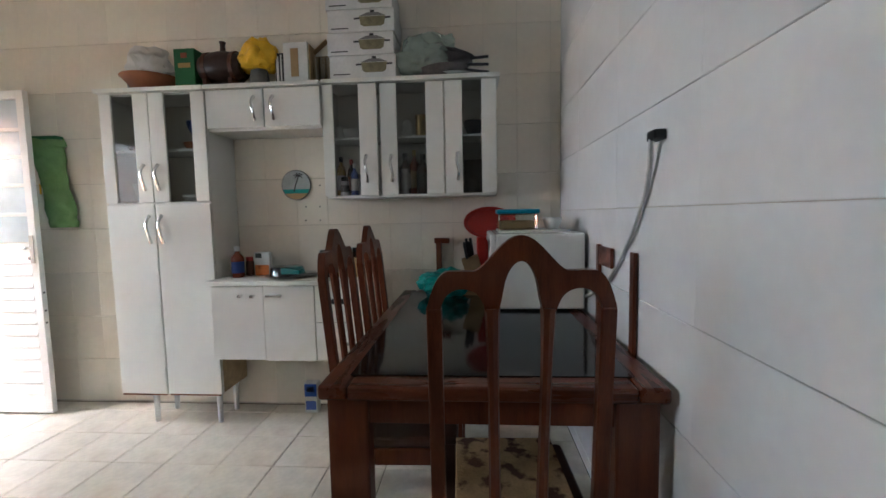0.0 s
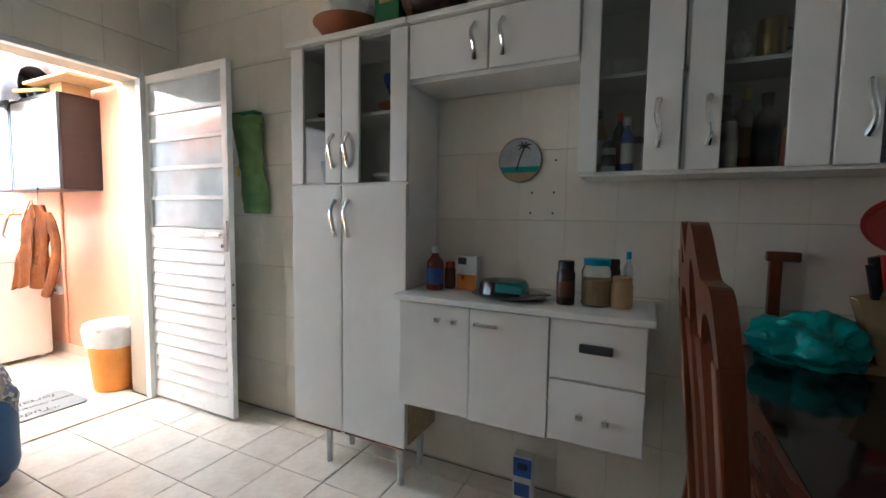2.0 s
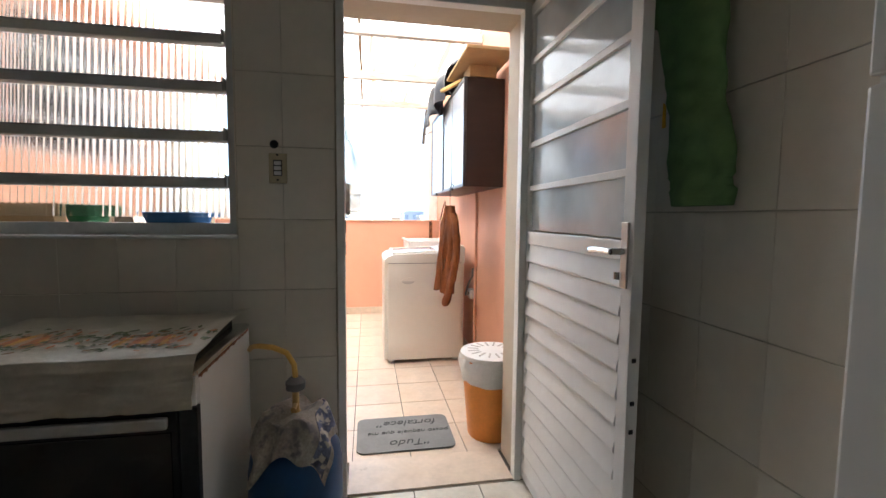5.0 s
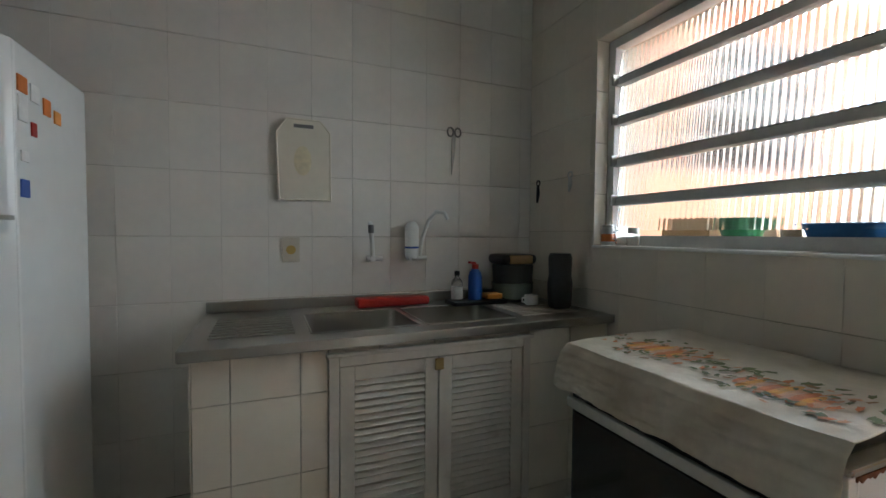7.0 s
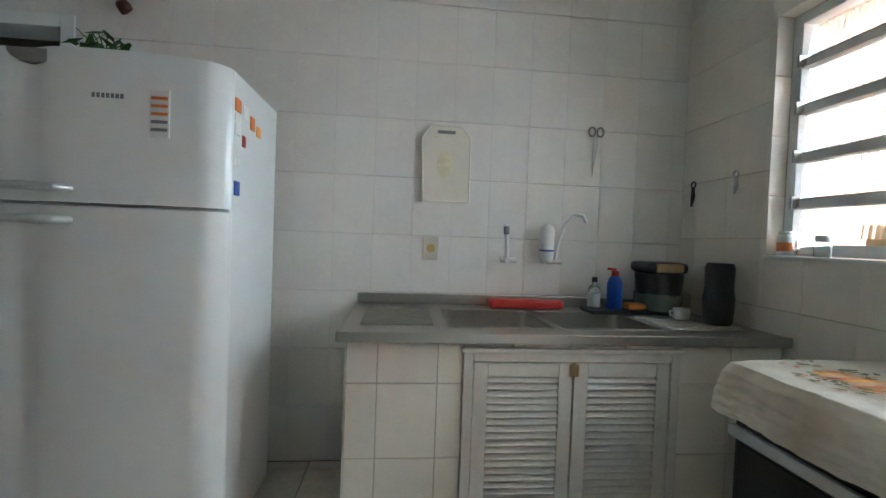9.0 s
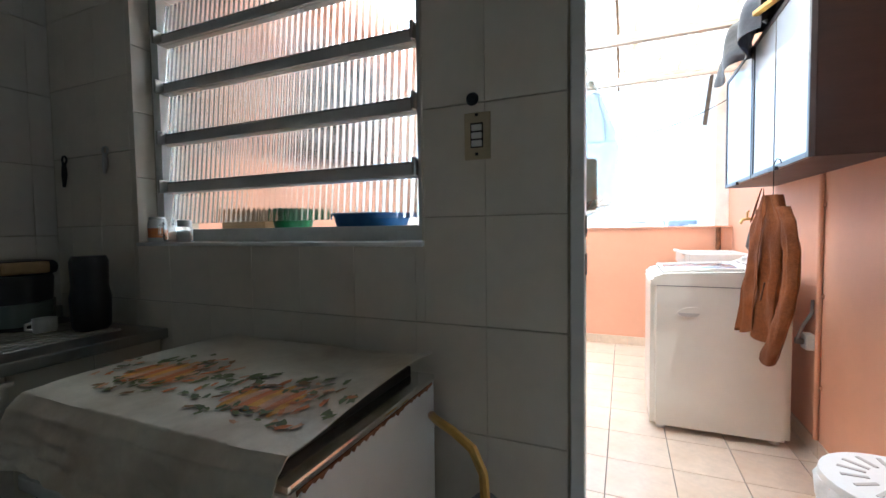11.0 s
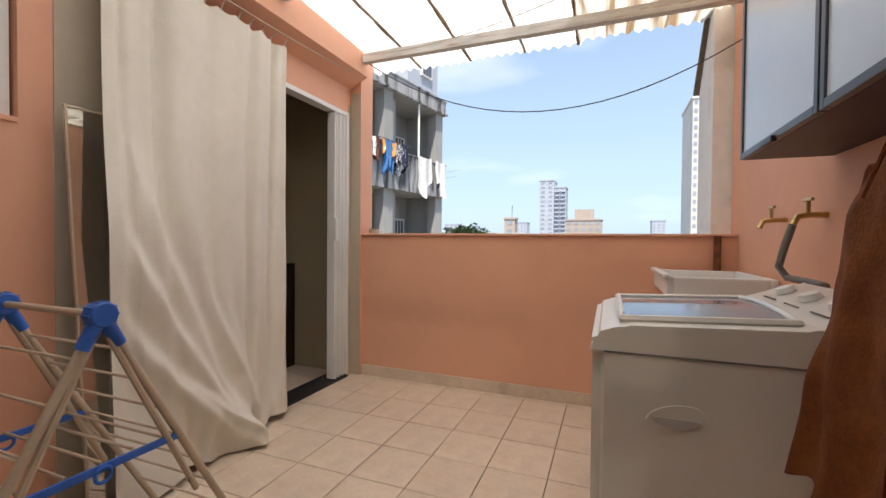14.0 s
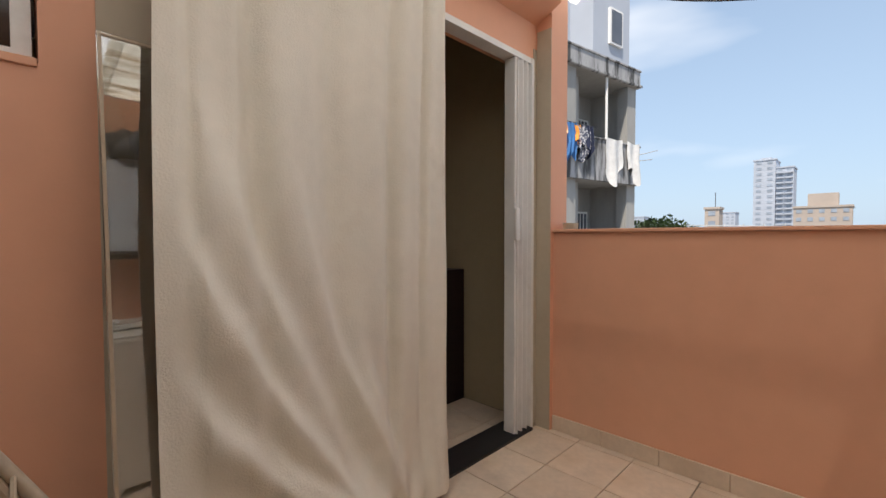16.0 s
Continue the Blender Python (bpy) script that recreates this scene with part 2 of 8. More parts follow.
# Bluish grey: distance haze is mixed into the tower colour.
M["tower"] = material("tower_hazed_render", (0.42, 0.46, 0.52), 0.9, vary=0.06, scale=0.2)
M["white_tower"] = material("white_tower_render", (0.62, 0.60, 0.56), 0.9, vary=0.06, scale=0.2)
M["beige_tower"] = material("beige_render", (0.41, 0.35, 0.30), 0.9, vary=0.06, scale=0.2)
# Pane colour lightened to carry the haze over the far buildings.
M["far_window"] = material("hazed_window_glass", (0.30, 0.35, 0.41), 0.4, vary=0.2, scale=0.3)
M["ground"] = material("city_ground", (0.22, 0.20, 0.18), 0.95, vary=0.25, scale=0.05)

# ---- mesh helpers ----


def origin(ob):
    at = Vector((0, 0, 0))
    while ob:
        at += ob.location
        ob = ob.parent
    return at


def thing(name, at, label, category, group="", kind=""):
    ob = new(name)
    ob.location = at
    ob.empty_display_size = 0.1
    return tagged(ob, label, category, group, kind)


def finish(name, bm, mat, smooth=False):
    me = bpy.data.meshes.new(name)
    bmesh.ops.recalc_face_normals(bm, faces=bm.faces)
    bm.to_mesh(me)
    bm.free()
    for mt in mat if isinstance(mat, (list, tuple)) else [mat]:
        me.materials.append(mt)
    if smooth:
        me.polygons.foreach_set("use_smooth", [True] * len(me.polygons))
        me.set_sharp_from_angle(angle=radians(38))
    return me


def part(name, bm, mat, parent, label="", smooth=False):
    """Links a bmesh, drawn in world coordinates, as one mesh under a thing or part."""
    bmesh.ops.translate(bm, verts=bm.verts, vec=-origin(parent))
    ob = new(name, finish(name, bm, mat, smooth))
    ob.parent = parent
    return tagged(ob, label)


def solid(name, bm, mat, label, category, group="", kind="", smooth=False, at=None):
    """A thing that is one mesh. Its origin is the middle of its base."""
    if at is None:
        xs, ys, zs = [v.co.x for v in bm.verts], [v.co.y for v in bm.verts], [v.co.z for v in bm.verts]
        at = ((min(xs) + max(xs)) / 2, (min(ys) + max(ys)) / 2, min(zs))
    bmesh.ops.translate(bm, verts=bm.verts, vec=-Vector(at))
    ob = new(name, finish(name, bm, mat, smooth))
    ob.location = at
    return tagged(ob, label, category, group, kind)


def box(x0, x1, y0, y1, z0, z1, bevel=0.0, seg=2, bm=None):
    bm = bm or bmesh.new()
    vs = [bm.verts.new((x, y, z)) for x in (x0, x1) for y in (y0, y1) for z in (z0, z1)]
    fs = [bm.faces.new([vs[i] for i in f]) for f in ((0, 1, 3, 2), (4, 6, 7, 5), (0, 4, 5, 1), (2, 3, 7, 6), (0, 2, 6, 4), (1, 5, 7, 3))]
    if bevel:
        bmesh.ops.recalc_face_normals(bm, faces=fs)
        bmesh.ops.bevel(bm, geom=list({e for f in fs for e in f.edges}), offset=bevel, segments=seg, affect="EDGES", profile=0.6)
    return bm


def lathe(profile, at=(0, 0, 0), seg=24, bm=None):
    """A turned shape from (radius, height) pairs about the z axis."""
    bm = bm or bmesh.new()
    rings = []
    for r, z in profile:
        if r <= 1e-5:
            rings.append([bm.verts.new((at[0], at[1], at[2] + z))])
        else:
            rings.append([bm.verts.new((at[0] + r * math.cos(a * math.tau / seg), at[1] + r * math.sin(a * math.tau / seg), at[2] + z)) for a in range(seg)])
    for a, b in zip(rings, rings[1:]):
        for i in range(seg):
            j = (i + 1) % seg
            q = [a[i % len(a)], a[j % len(a)], b[j % len(b)], b[i % len(b)]]
            q = list(dict.fromkeys(q))
            if len(q) > 2:
                bm.faces.new(q)
    for r in (rings[0], rings[-1]):
        if len(r) > 2:
            bm.faces.new(r)
    return bm


def tube(points, radius, seg=8, bm=None, taper=None):
    """A round bar along points."""
    bm = bm or bmesh.new()
    pts = [Vector(p) for p in points]
    rings, up = [], None
    for i, p in enumerate(pts):
        d = (pts[min(i + 1, len(pts) - 1)] - pts[max(i - 1, 0)]).normalized()
        if up is None:
            up = d.orthogonal().normalized()
        up = (up - d * up.dot(d)).normalized()
        side = d.cross(up)
        r = radius if taper is None else radius * taper[i]
        rings.append([bm.verts.new(p + (up * math.cos(a * math.tau / seg) + side * math.sin(a * math.tau / seg)) * r) for a in range(seg)])
    for a, b in zip(rings, rings[1:]):
        for i in range(seg):
            bm.faces.new((a[i], a[(i + 1) % seg], b[(i + 1) % seg], b[i]))
    bm.faces.new(rings[0])
    bm.faces.new(rings[-1])
    return bm


def bar(p, q, w, h, up=(0, 0, 1), bevel=0.0, bm=None):
    """A straight bar of rectangular section from p to q."""
    bm = bm or bmesh.new()
    p, q = Vector(p), Vector(q)
    d = (q - p).normalized()
    s = d.cross(Vector(up)).normalized()
    u = s.cross(d)
    b2 = box(-w / 2, w / 2, -h / 2, h / 2, 0, (q - p).length, bevel)
    m = Matrix((s, u, d)).transposed().to_4x4()
    m.translation = p
    bmesh.ops.transform(b2, matrix=m, verts=b2.verts)
    me = bpy.data.meshes.new("t")
    b2.to_mesh(me)
    b2.free()
    bm.from_mesh(me)
    bpy.data.meshes.remove(me)
    return bm


def prism(outline, y0, y1, bm=None, axis="y"):
    """A flat outline (u, z) given thickness along y (or along x)."""
    bm = bm or bmesh.new()
    put = (lambda u, v, w: (u, w, v)) if axis == "y" else (lambda u, v, w: (w, u, v)) if axis == "x" else (lambda u, v, w: (u, v, w))
    a = [bm.verts.new(put(u, v, y0)) for u, v in outline]
    b = [bm.verts.new(put(u, v, y1)) for u, v in outline]
    bm.faces.new(a)
    bm.faces.new(b[::-1])
    for i in range(len(a)):
        j = (i + 1) % len(a)
        bm.faces.new((a[i], b[i], b[j], a[j]))
    return bm


def join(*bms):
    out = bms[0]
    for b in bms[1:]:
        me = bpy.data.meshes.new("t")
        b.to_mesh(me)
        b.free()
        out.from_mesh(me)
        bpy.data.meshes.remove(me)
    return out


def soft(bm, amount, scale, seed=0):
    """Uneven, hand-laid surface."""
    for v in bm.verts:
        v.co += noise.noise_vector(v.co * scale + Vector((seed, seed * 2.3, 0))) * amount
    return bm


# ---- structure ----
H = 2.78
WX, EX, SY, NY = -3.30, 0.82, -0.09, 3.06
BW, BS, BN = -6.80, 0.33, 3.04
WT = 0.25


def wall(name, bm, mat, label):
    return solid(name, bm, mat, label, "wall", kind="structure", at=(0, 0, 0))


solid("floor", box(-3.56, 2.2, -2.2, NY + 0.1, -0.2, -0.008), M["floor_grout"], "cream glazed ceramic tile kitchen floor", "floor", kind="structure", at=(0, 0, 0))
solid("floor_balcony", box(BW - 0.1, -3.56, BS - 3.2, BN + 0.1, -0.2, -0.008), M["floor_grout"], "beige ceramic tile balcony floor", "floor", kind="structure", at=(0, 0, 0))
solid("ceiling", box(WX - WT, 2.2, -2.2, NY + 0.2, H, H + 0.15), M["ceiling"], "plain white plaster kitchen ceiling", "ceiling", kind="structure", at=(0, 0, 0))
W0 = 0.006
w_north = wall("wall_north", box(WX - WT, EX + 0.2, NY + W0, NY + 0.2, 0, H), M["grout"], "kitchen wall of cream glazed tiles behind the cabinets")
w_east = wall("wall_east", box(EX + W0, EX + 0.2, -2.2, NY + W0, 0, H), M["grout"], "white glazed tile wall beside the dining table")
DW0, DW1, DWZ = -0.22, 0.62, 2.09
w_south = wall("wall_south", join(box(WX - WT, DW0, SY - 0.15, SY - W0, 0, H), box(DW1, EX + W0, SY - 0.15, SY - W0, 0, H), box(DW0, DW1, SY - 0.15, SY - W0, DWZ, H)), M["grout"], "white glazed tile wall behind the sink")
WY0, WY1, WZ0, WZ1 = 0.45, 1.65, 1.12, 2.11
DY0, DY1, DZ = 2.04, 2.83, 2.10
x0, x1 = WX - WT, WX - W0
w_west = wall("wall_west", join(box(x0, x1, SY - 0.15, WY0, 0, H), box(x0, x1, WY0, WY1, 0, WZ0), box(x0, x1, WY0, WY1, WZ1, H), box(x0, x1, WY1, DY0, 0, H),
                                box(x0, x1, DY0, DY1, DZ, H), box(x0, x1, DY1, NY + W0, 0, H)), M["bone"], "kitchen wall of glazed tiles with a window and a door")
# the hall behind the south doorway
wall("wall_hall_west", box(-1.2, -1.1, -2.2, SY - 0.15, 0, H), M["white_paint"], "plain hall wall")
wall("wall_hall_south", box(-1.2, 2.2, -2.35, -2.2, 0, H), M["white_paint"], "plain hall end wall")
# balcony
PZ = 1.145
wall("wall_balcony_north", box(BW - 0.15, WX - WT, BN, BN + 0.15, -0.2, 2.75), M["pink"], "salmon painted balcony wall")
wall("wall_parapet", box(BW - 0.15, BW, BS - 0.15, BN, -9, PZ), M["pink"], "salmon painted balcony parapet")
SDX0, SDX1, SDZ = -6.735, -4.95, 2.14
BWX0, BWX1, BWZ0, BWZ1 = -4.66, -3.80, 1.53, 2.30
ys0 = BS - 0.15
wall("wall_balcony_south", join(box(BW - 0.15, SDX0, ys0, BS, -0.2, 2.75), box(SDX0, SDX1, ys0, BS, SDZ, 2.75), box(SDX1, BWX0, ys0, BS, -0.2, 2.75),
                                box(BWX0, BWX1, ys0, BS, -0.2, BWZ0), box(BWX0, BWX1, ys0, BS, BWZ1, 2.75), box(BWX1, WX - WT, ys0, BS, -0.2, 2.75)), M["pink"], "salmon painted balcony wall with a window and a sliding door")
# the room behind the sliding door
wall("wall_room_west", box(BW - 0.15, BW, -3, ys0, 0, 2.7), M["olive"], "olive painted room wall")
wall("wall_room_south", box(BW - 0.15, -3.5, -3.1, -3, 0, 2.7), M["olive"], "olive painted room wall")
wall("wall_room_east", box(-3.6, -3.5, -3, ys0, 0, 2.7), M["olive"], "olive painted room wall")
solid("ceiling_room", box(BW - 0.15, -3.5, -3.1, ys0, 2.7, 2.8), M["ceiling"], "plain white room ceiling", "ceiling", kind="structure", at=(0, 0, 0))

# ---- kitchen: door and window ----
Z3 = (0, 0, 0)


def arch_handle(parent, x, y, z0, z1, out=-0.03, mat="chrome", label="curved chrome handle"):
    n = 9
    pts = [(x + 0.006 * math.sin(math.pi * i / n * 2), y + out * math.sin(math.pi * i / n) ** 0.7, z0 + (z1 - z0) * i / n) for i in range(n + 1)]
    return part("handle", tube(pts, 0.009, 8, taper=[1.3, 1, 0.9, 0.9, 1, 1, 0.9, 0.9, 1, 1.3]), M[mat], parent, label, True)


def louvre_door():
    x0, x1, y0, y1, z0, z1 = -3.325, -2.53, 2.842, 2.876, 0.02, 2.11
    d = thing("door_1", (x0, y0, z0), "open white metal louvre door with frosted panes", "door", kind="structure")
    fr = join(box(x0, x0 + 0.05, y0, y1, z0, z1, 0.003), box(x1 - 0.05, x1, y0, y1, z0, z1, 0.003), box(x0 + 0.05, x1 - 0.05, y0, y1, z1 - 0.05, z1, 0.003), box(x0 + 0.05, x1 - 0.05, y0, y1, z0, z0 + 0.04, 0.003), box(x0 + 0.05, x1 - 0.05, y0 - 0.002, y1, 1.095, 1.15, 0.003))
    part("door_frame", fr, M["white_paint"], d)
    edges = (1.15, 1.335, 1.52, 1.70, 1.87, 2.06)
    for a, b in zip(edges, edges[1:]):
        part("pane", box(x0 + 0.052, x1 - 0.052, y0 + 0.014, y0 + 0.020, a + 0.006, b - 0.006), M["frosted"], d, "frosted glass pane").visible_shadow = False
        if b < 2:
            part("glazing_bar", box(x0 + 0.05, x1 - 0.05, y0 + 0.002, y1 - 0.004, b - 0.012, b + 0.012, 0.003), M["white_paint"], d)
    n = 13
    for i in range(n):
        z = z0 + 0.04 + (1.055 - z0) * i / n
        h = (1.055 - z0) / n
        part("louvre_slat", prism([(y0 - 0.004, z + 0.004), (y0 + 0.004, z - 0.001), (y0 + 0.012, z + 0.004), (y0 + 0.018, z + h - 0.001), (y0 + 0.010, z + h + 0.002), (y0 - 0.004, z + 0.012)], x0 + 0.05, x1 - 0.05, axis="x"), M["white_paint"], d)
    lp = part("lock_plate", box(x1 - 0.048, x1 - 0.018, y0 - 0.006, y0 - 0.001, 1.02, 1.20, 0.002), M["steel"], d, "steel lock plate")
    part("door_handle", join(tube([(x1 - 0.033, y0, 1.12), (x1 - 0.033, y0 - 0.045, 1.12)], 0.009), tube([(x1 - 0.033, y0 - 0.045, 1.12), (x1 - 0.09, y0 - 0.05, 1.122), (x1 - 0.14, y0 - 0.045, 1.118)], 0.009)), M["chrome"], lp, "chrome lever handle", True)
    part("key_cylinder", lathe([(0.011, 0), (0.011, 0.02), (0, 0.02)], (x1 - 0.033, y0 - 0.02, 1.045)), M["chrome"], lp)
    for z in (0.62, 0.70, 0.82):
        part("hole_plug", box(x1 - 0.002, x1 + 0.002, y0 + 0.01, y0 + 0.022, z, z + 0.012), M["black"], d)


def door_frame():
    d = thing("door_frame", (-3.42, 2.43, 0), "white painted metal door frame in the tiled wall", "door frame", kind="structure")
    xa, xb = WX - 0.048, WX + 0.004
    part("jamb", box(xa, xb, DY0 - 0.012, DY0 + 0.02, 0, DZ + 0.02, 0.004), M["white_paint"], d)
    part("jamb", box(xa, xb, DY1 - 0.02, DY1 + 0.012, 0, DZ + 0.02, 0.004), M["white_paint"], d)
    part("head", box(xa, xb, DY0 + 0.02, DY1 - 0.02, DZ - 0.012, DZ + 0.02, 0.004), M["white_paint"], d)
    part("threshold", box(-3.56, -3.31, DY0 + 0.02, DY1 - 0.02, -0.006, 0.006), M["balcony_tile"], d)
    for z in (1.05, 1.14):
        part("strike_plate", box(-3.33, -3.31, DY0 + 0.02, DY0 + 0.023, z, z + 0.05), M["black"], d)


def louvre_window():
    w = thing("window_1", (-3.4, 1.05, WZ0), "tilting aluminium kitchen window with ribbed glass panes", "window", kind="structure")
    xa, xb = -3.43, -3.37
    part("window_frame", join(box(xa, xb, WY0 + 0.01, WY0 + 0.05, WZ0 + 0.01, WZ1 - 0.01), box(xa, xb, WY1 - 0.05, WY1 - 0.01, WZ0 + 0.01, WZ1 - 0.01),
                              box(xa, xb, WY0 + 0.05, WY1 - 0.05, WZ0 + 0.01, WZ0 + 0.055), box(xa, xb, WY0 + 0.05, WY1 - 0.05, WZ1 - 0.05, WZ1 - 0.01)), M["frame_alu"], w)
    zs = [1.178, 1.337, 1.522, 1.716, 1.901, 2.06]
    for a, b in zip(zs, zs[1:]):
        bm = bmesh.new()
        n, amp = 360, 0.0024
        ya, yb = WY0 + 0.055, WY1 - 0.055
        rows = []
        for k in range(n + 1):
            y = ya + (yb - ya) * k / n
            o = amp * math.cos(k * math.pi / 4)
            t = 0.007
            rows.append([bm.verts.new((x, y, z)) for x, z in ((-3.40 + t + o, a + 0.020), (-3.40 - t + o, b - 0.020), (-3.407 - t, b - 0.020), (-3.407 + t, a + 0.020))])
        for p, q in zip(rows, rows[1:]):
            for i in range(4):
                bm.faces.new((p[i], p[(i + 1) % 4], q[(i + 1) % 4], q[i]))
        bm.faces.new(rows[0])
        bm.faces.new(rows[-1][::-1])
        pane = part("pane", bm, M["ribbed"], w, "vertically ribbed obscure glass", True)
        pane.visible_shadow = False
        if b < 2.05:
            gb = part("glazing_bar", join(box(-3.414, -3.382, ya - 0.005, yb + 0.005, b - 0.022, b + 0.022, 0.004), box(-3.384, -3.372, ya - 0.005, yb + 0.005, b - 0.020, b - 0.012, 0.002)), M["frame_alu"], w)
            part("gasket", box(-3.390, -3.3815, ya, yb, b + 0.0185, b + 0.0225), M["black"], gb, "black rubber gasket")
            for y in (ya - 0.003, yb - 0.002):
                part("hinge_clip", box(-3.39, -3.35, y - 0.004, y + 0.006, b - 0.02, b + 0.03, 0.002), M["steel"], w)
    part("window_sill", box(WX - WT + 0.01, WX + 0.012, WY0 + 0.002, WY1 - 0.002, WZ0 - 0.004, WZ0 + 0.008, 0.003), M["white_paint"], w)
    for (y0, y1) in ((WY0, WY0 + 0.006), (WY1 - 0.006, WY1)):
        for k in range(4):
            z0 = WZ0 + 0.01 + k * 0.245
            part("reveal_tile", box(WX - 0.07, WX + 0.002, y0, y1, z0, min(z0 + 0.242, WZ1 - 0.008), 0.002), M["wall_tile"], w)
    for k in range(6):
        part("reveal_tile", box(WX - 0.07, WX + 0.002, WY0 + 0.008 + k * 0.198, WY0 + 0.008 + k * 0.198 + 0.195, WZ1 - 0.007, WZ1 - 0.001, 0.002), M["wall_tile"], w)


louvre_door()
door_frame()
louvre_window()

# ---- kitchen: cabinets on the north wall ----
CB = NY - 0.004


def glass_door(parent, x0, x1, ga, gb, y, z0, z1, hx, hz):
    """A cabinet door of two broad stiles with a glass panel between; ga and gb are the glass edges."""
    d = part("door", join(box(x0, ga, y, y + 0.018, z0, z1, 0.004), box(gb, x1, y, y + 0.018, z0, z1, 0.004)), M["cabinet"], parent, "glazed cabinet door")
    part("glass_panel", box(ga - 0.004, gb + 0.004, y + 0.010, y + 0.014, z0 + 0.003, z1 - 0.003), M["smoke"], d, "smoked glass panel").visible_shadow = False
    arch_handle(d, hx, y, hz - 0.075, hz + 0.075)


M["kraft_board"] = material("bare_particle_board", (0.46, 0.33, 0.19), 0.85, vary=0.2, scale=18, bump=0.2)


def tall_cabinet():
    x0, x1, y0 = -1.96, -1.30, 2.765
    c = thing("tall_cabinet", ((x0 + x1) / 2, (y0 + CB) / 2, 0), "cream white tall kitchen cabinet with glazed upper doors", "cabinet")
    yb = y0 + 0.02
    for a, b in ((x0, x0 + 0.016), (x1 - 0.016, x1)):
        part("side_panel", box(a, b, yb, CB, 0.20, 2.04), M["cabinet"], c)
    for z in (0.20, 1.375, 2.024):
        part("board", box(x0 + 0.016, x1 - 0.016, yb, CB - 0.006, z, z + 0.016), M["cabinet"], c)
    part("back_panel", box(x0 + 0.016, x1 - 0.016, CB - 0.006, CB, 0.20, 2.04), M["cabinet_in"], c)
    part("bare_side", soft(box(x1, x1 + 0.003, yb + 0.004, CB, 0.200, 0.436, 0.001), 0.0006, 30), M["kraft_board"], c, "bare brown particle board side")
    part("shelf", box(x0 + 0.018, x1 - 0.018, yb + 0.02, CB - 0.008, 1.695, 1.71), M["cabinet"], c)
    part("top_board", box(x0 - 0.02, x1 - 0.002, y0 - 0.015, CB, 2.042, 2.066, 0.003), M["cabinet"], c)
    for a, b, h in ((x0, -1.655, -1.69), (-1.648, x1, -1.612)):
        d = part("door", box(a, b, y0, y0 + 0.018, 0.192, 1.378, 0.005), M["cabinet"], c)
        arch_handle(d, h, y0, 1.145, 1.31)
        part("chipped_edge", soft(box(a + 0.01, b - 0.01, y0 - 0.001, y0 + 0.016, 0.186, 0.196, 0.002), 0.004, 40), M["rust"], d, "chipped brown lower edge")
    glass_door(c, x0, -1.655, -1.885, -1.748, y0, 1.39, 2.036, -1.70, 1.54)
    glass_door(c, -1.648, x1, -1.552, -1.385, y0, 1.39, 2.036, -1.612, 1.54)
    for x, y in ((-1.76, 2.80), (-1.34, 2.80), (-1.34, 2.98), (-1.76, 2.98)):
        part("leg", lathe([(0.013, 0), (0.016, 0.004), (0.015, 0.02), (0.018, 0.17), (0.026, 0.19), (0.026, 0.201)], (x, y, 0), 14), M["alu"], c, "grey metal leg", True)


def bridge_cabinet():
    x0, x1, y0 = -1.297, -0.605, 2.772
    c = thing("bridge_cabinet", ((x0 + x1) / 2, 2.9, 1.80), "cream white two-door cabinet over the niche", "cabinet")
    part("body", box(x0, x1, y0 + 0.02, CB, 1.80, 2.036, 0.002), M["cabinet"], c)
    part("top_board", box(x0, x1, y0 - 0.02, CB, 2.042, 2.066, 0.003), M["cabinet"], c)
    for a, b, h in ((x0, -0.945, -1.0), (-0.941, x1, -0.885)):
        d = part("door", box(a + 0.002, b, y0, y0 + 0.018, 1.815, 2.037, 0.005), M["cabinet"], c)
        arch_handle(d, h, y0, 1.86, 1.99)


def knob(parent, x, y, z):
    part("knob", join(tube([(x, y, z), (x, y - 0.022, z)], 0.006), box(x - 0.012, x + 0.012, y - 0.034, y - 0.02, z - 0.010, z + 0.010, 0.004)), M["chrome"], parent, "small chrome knob", True)


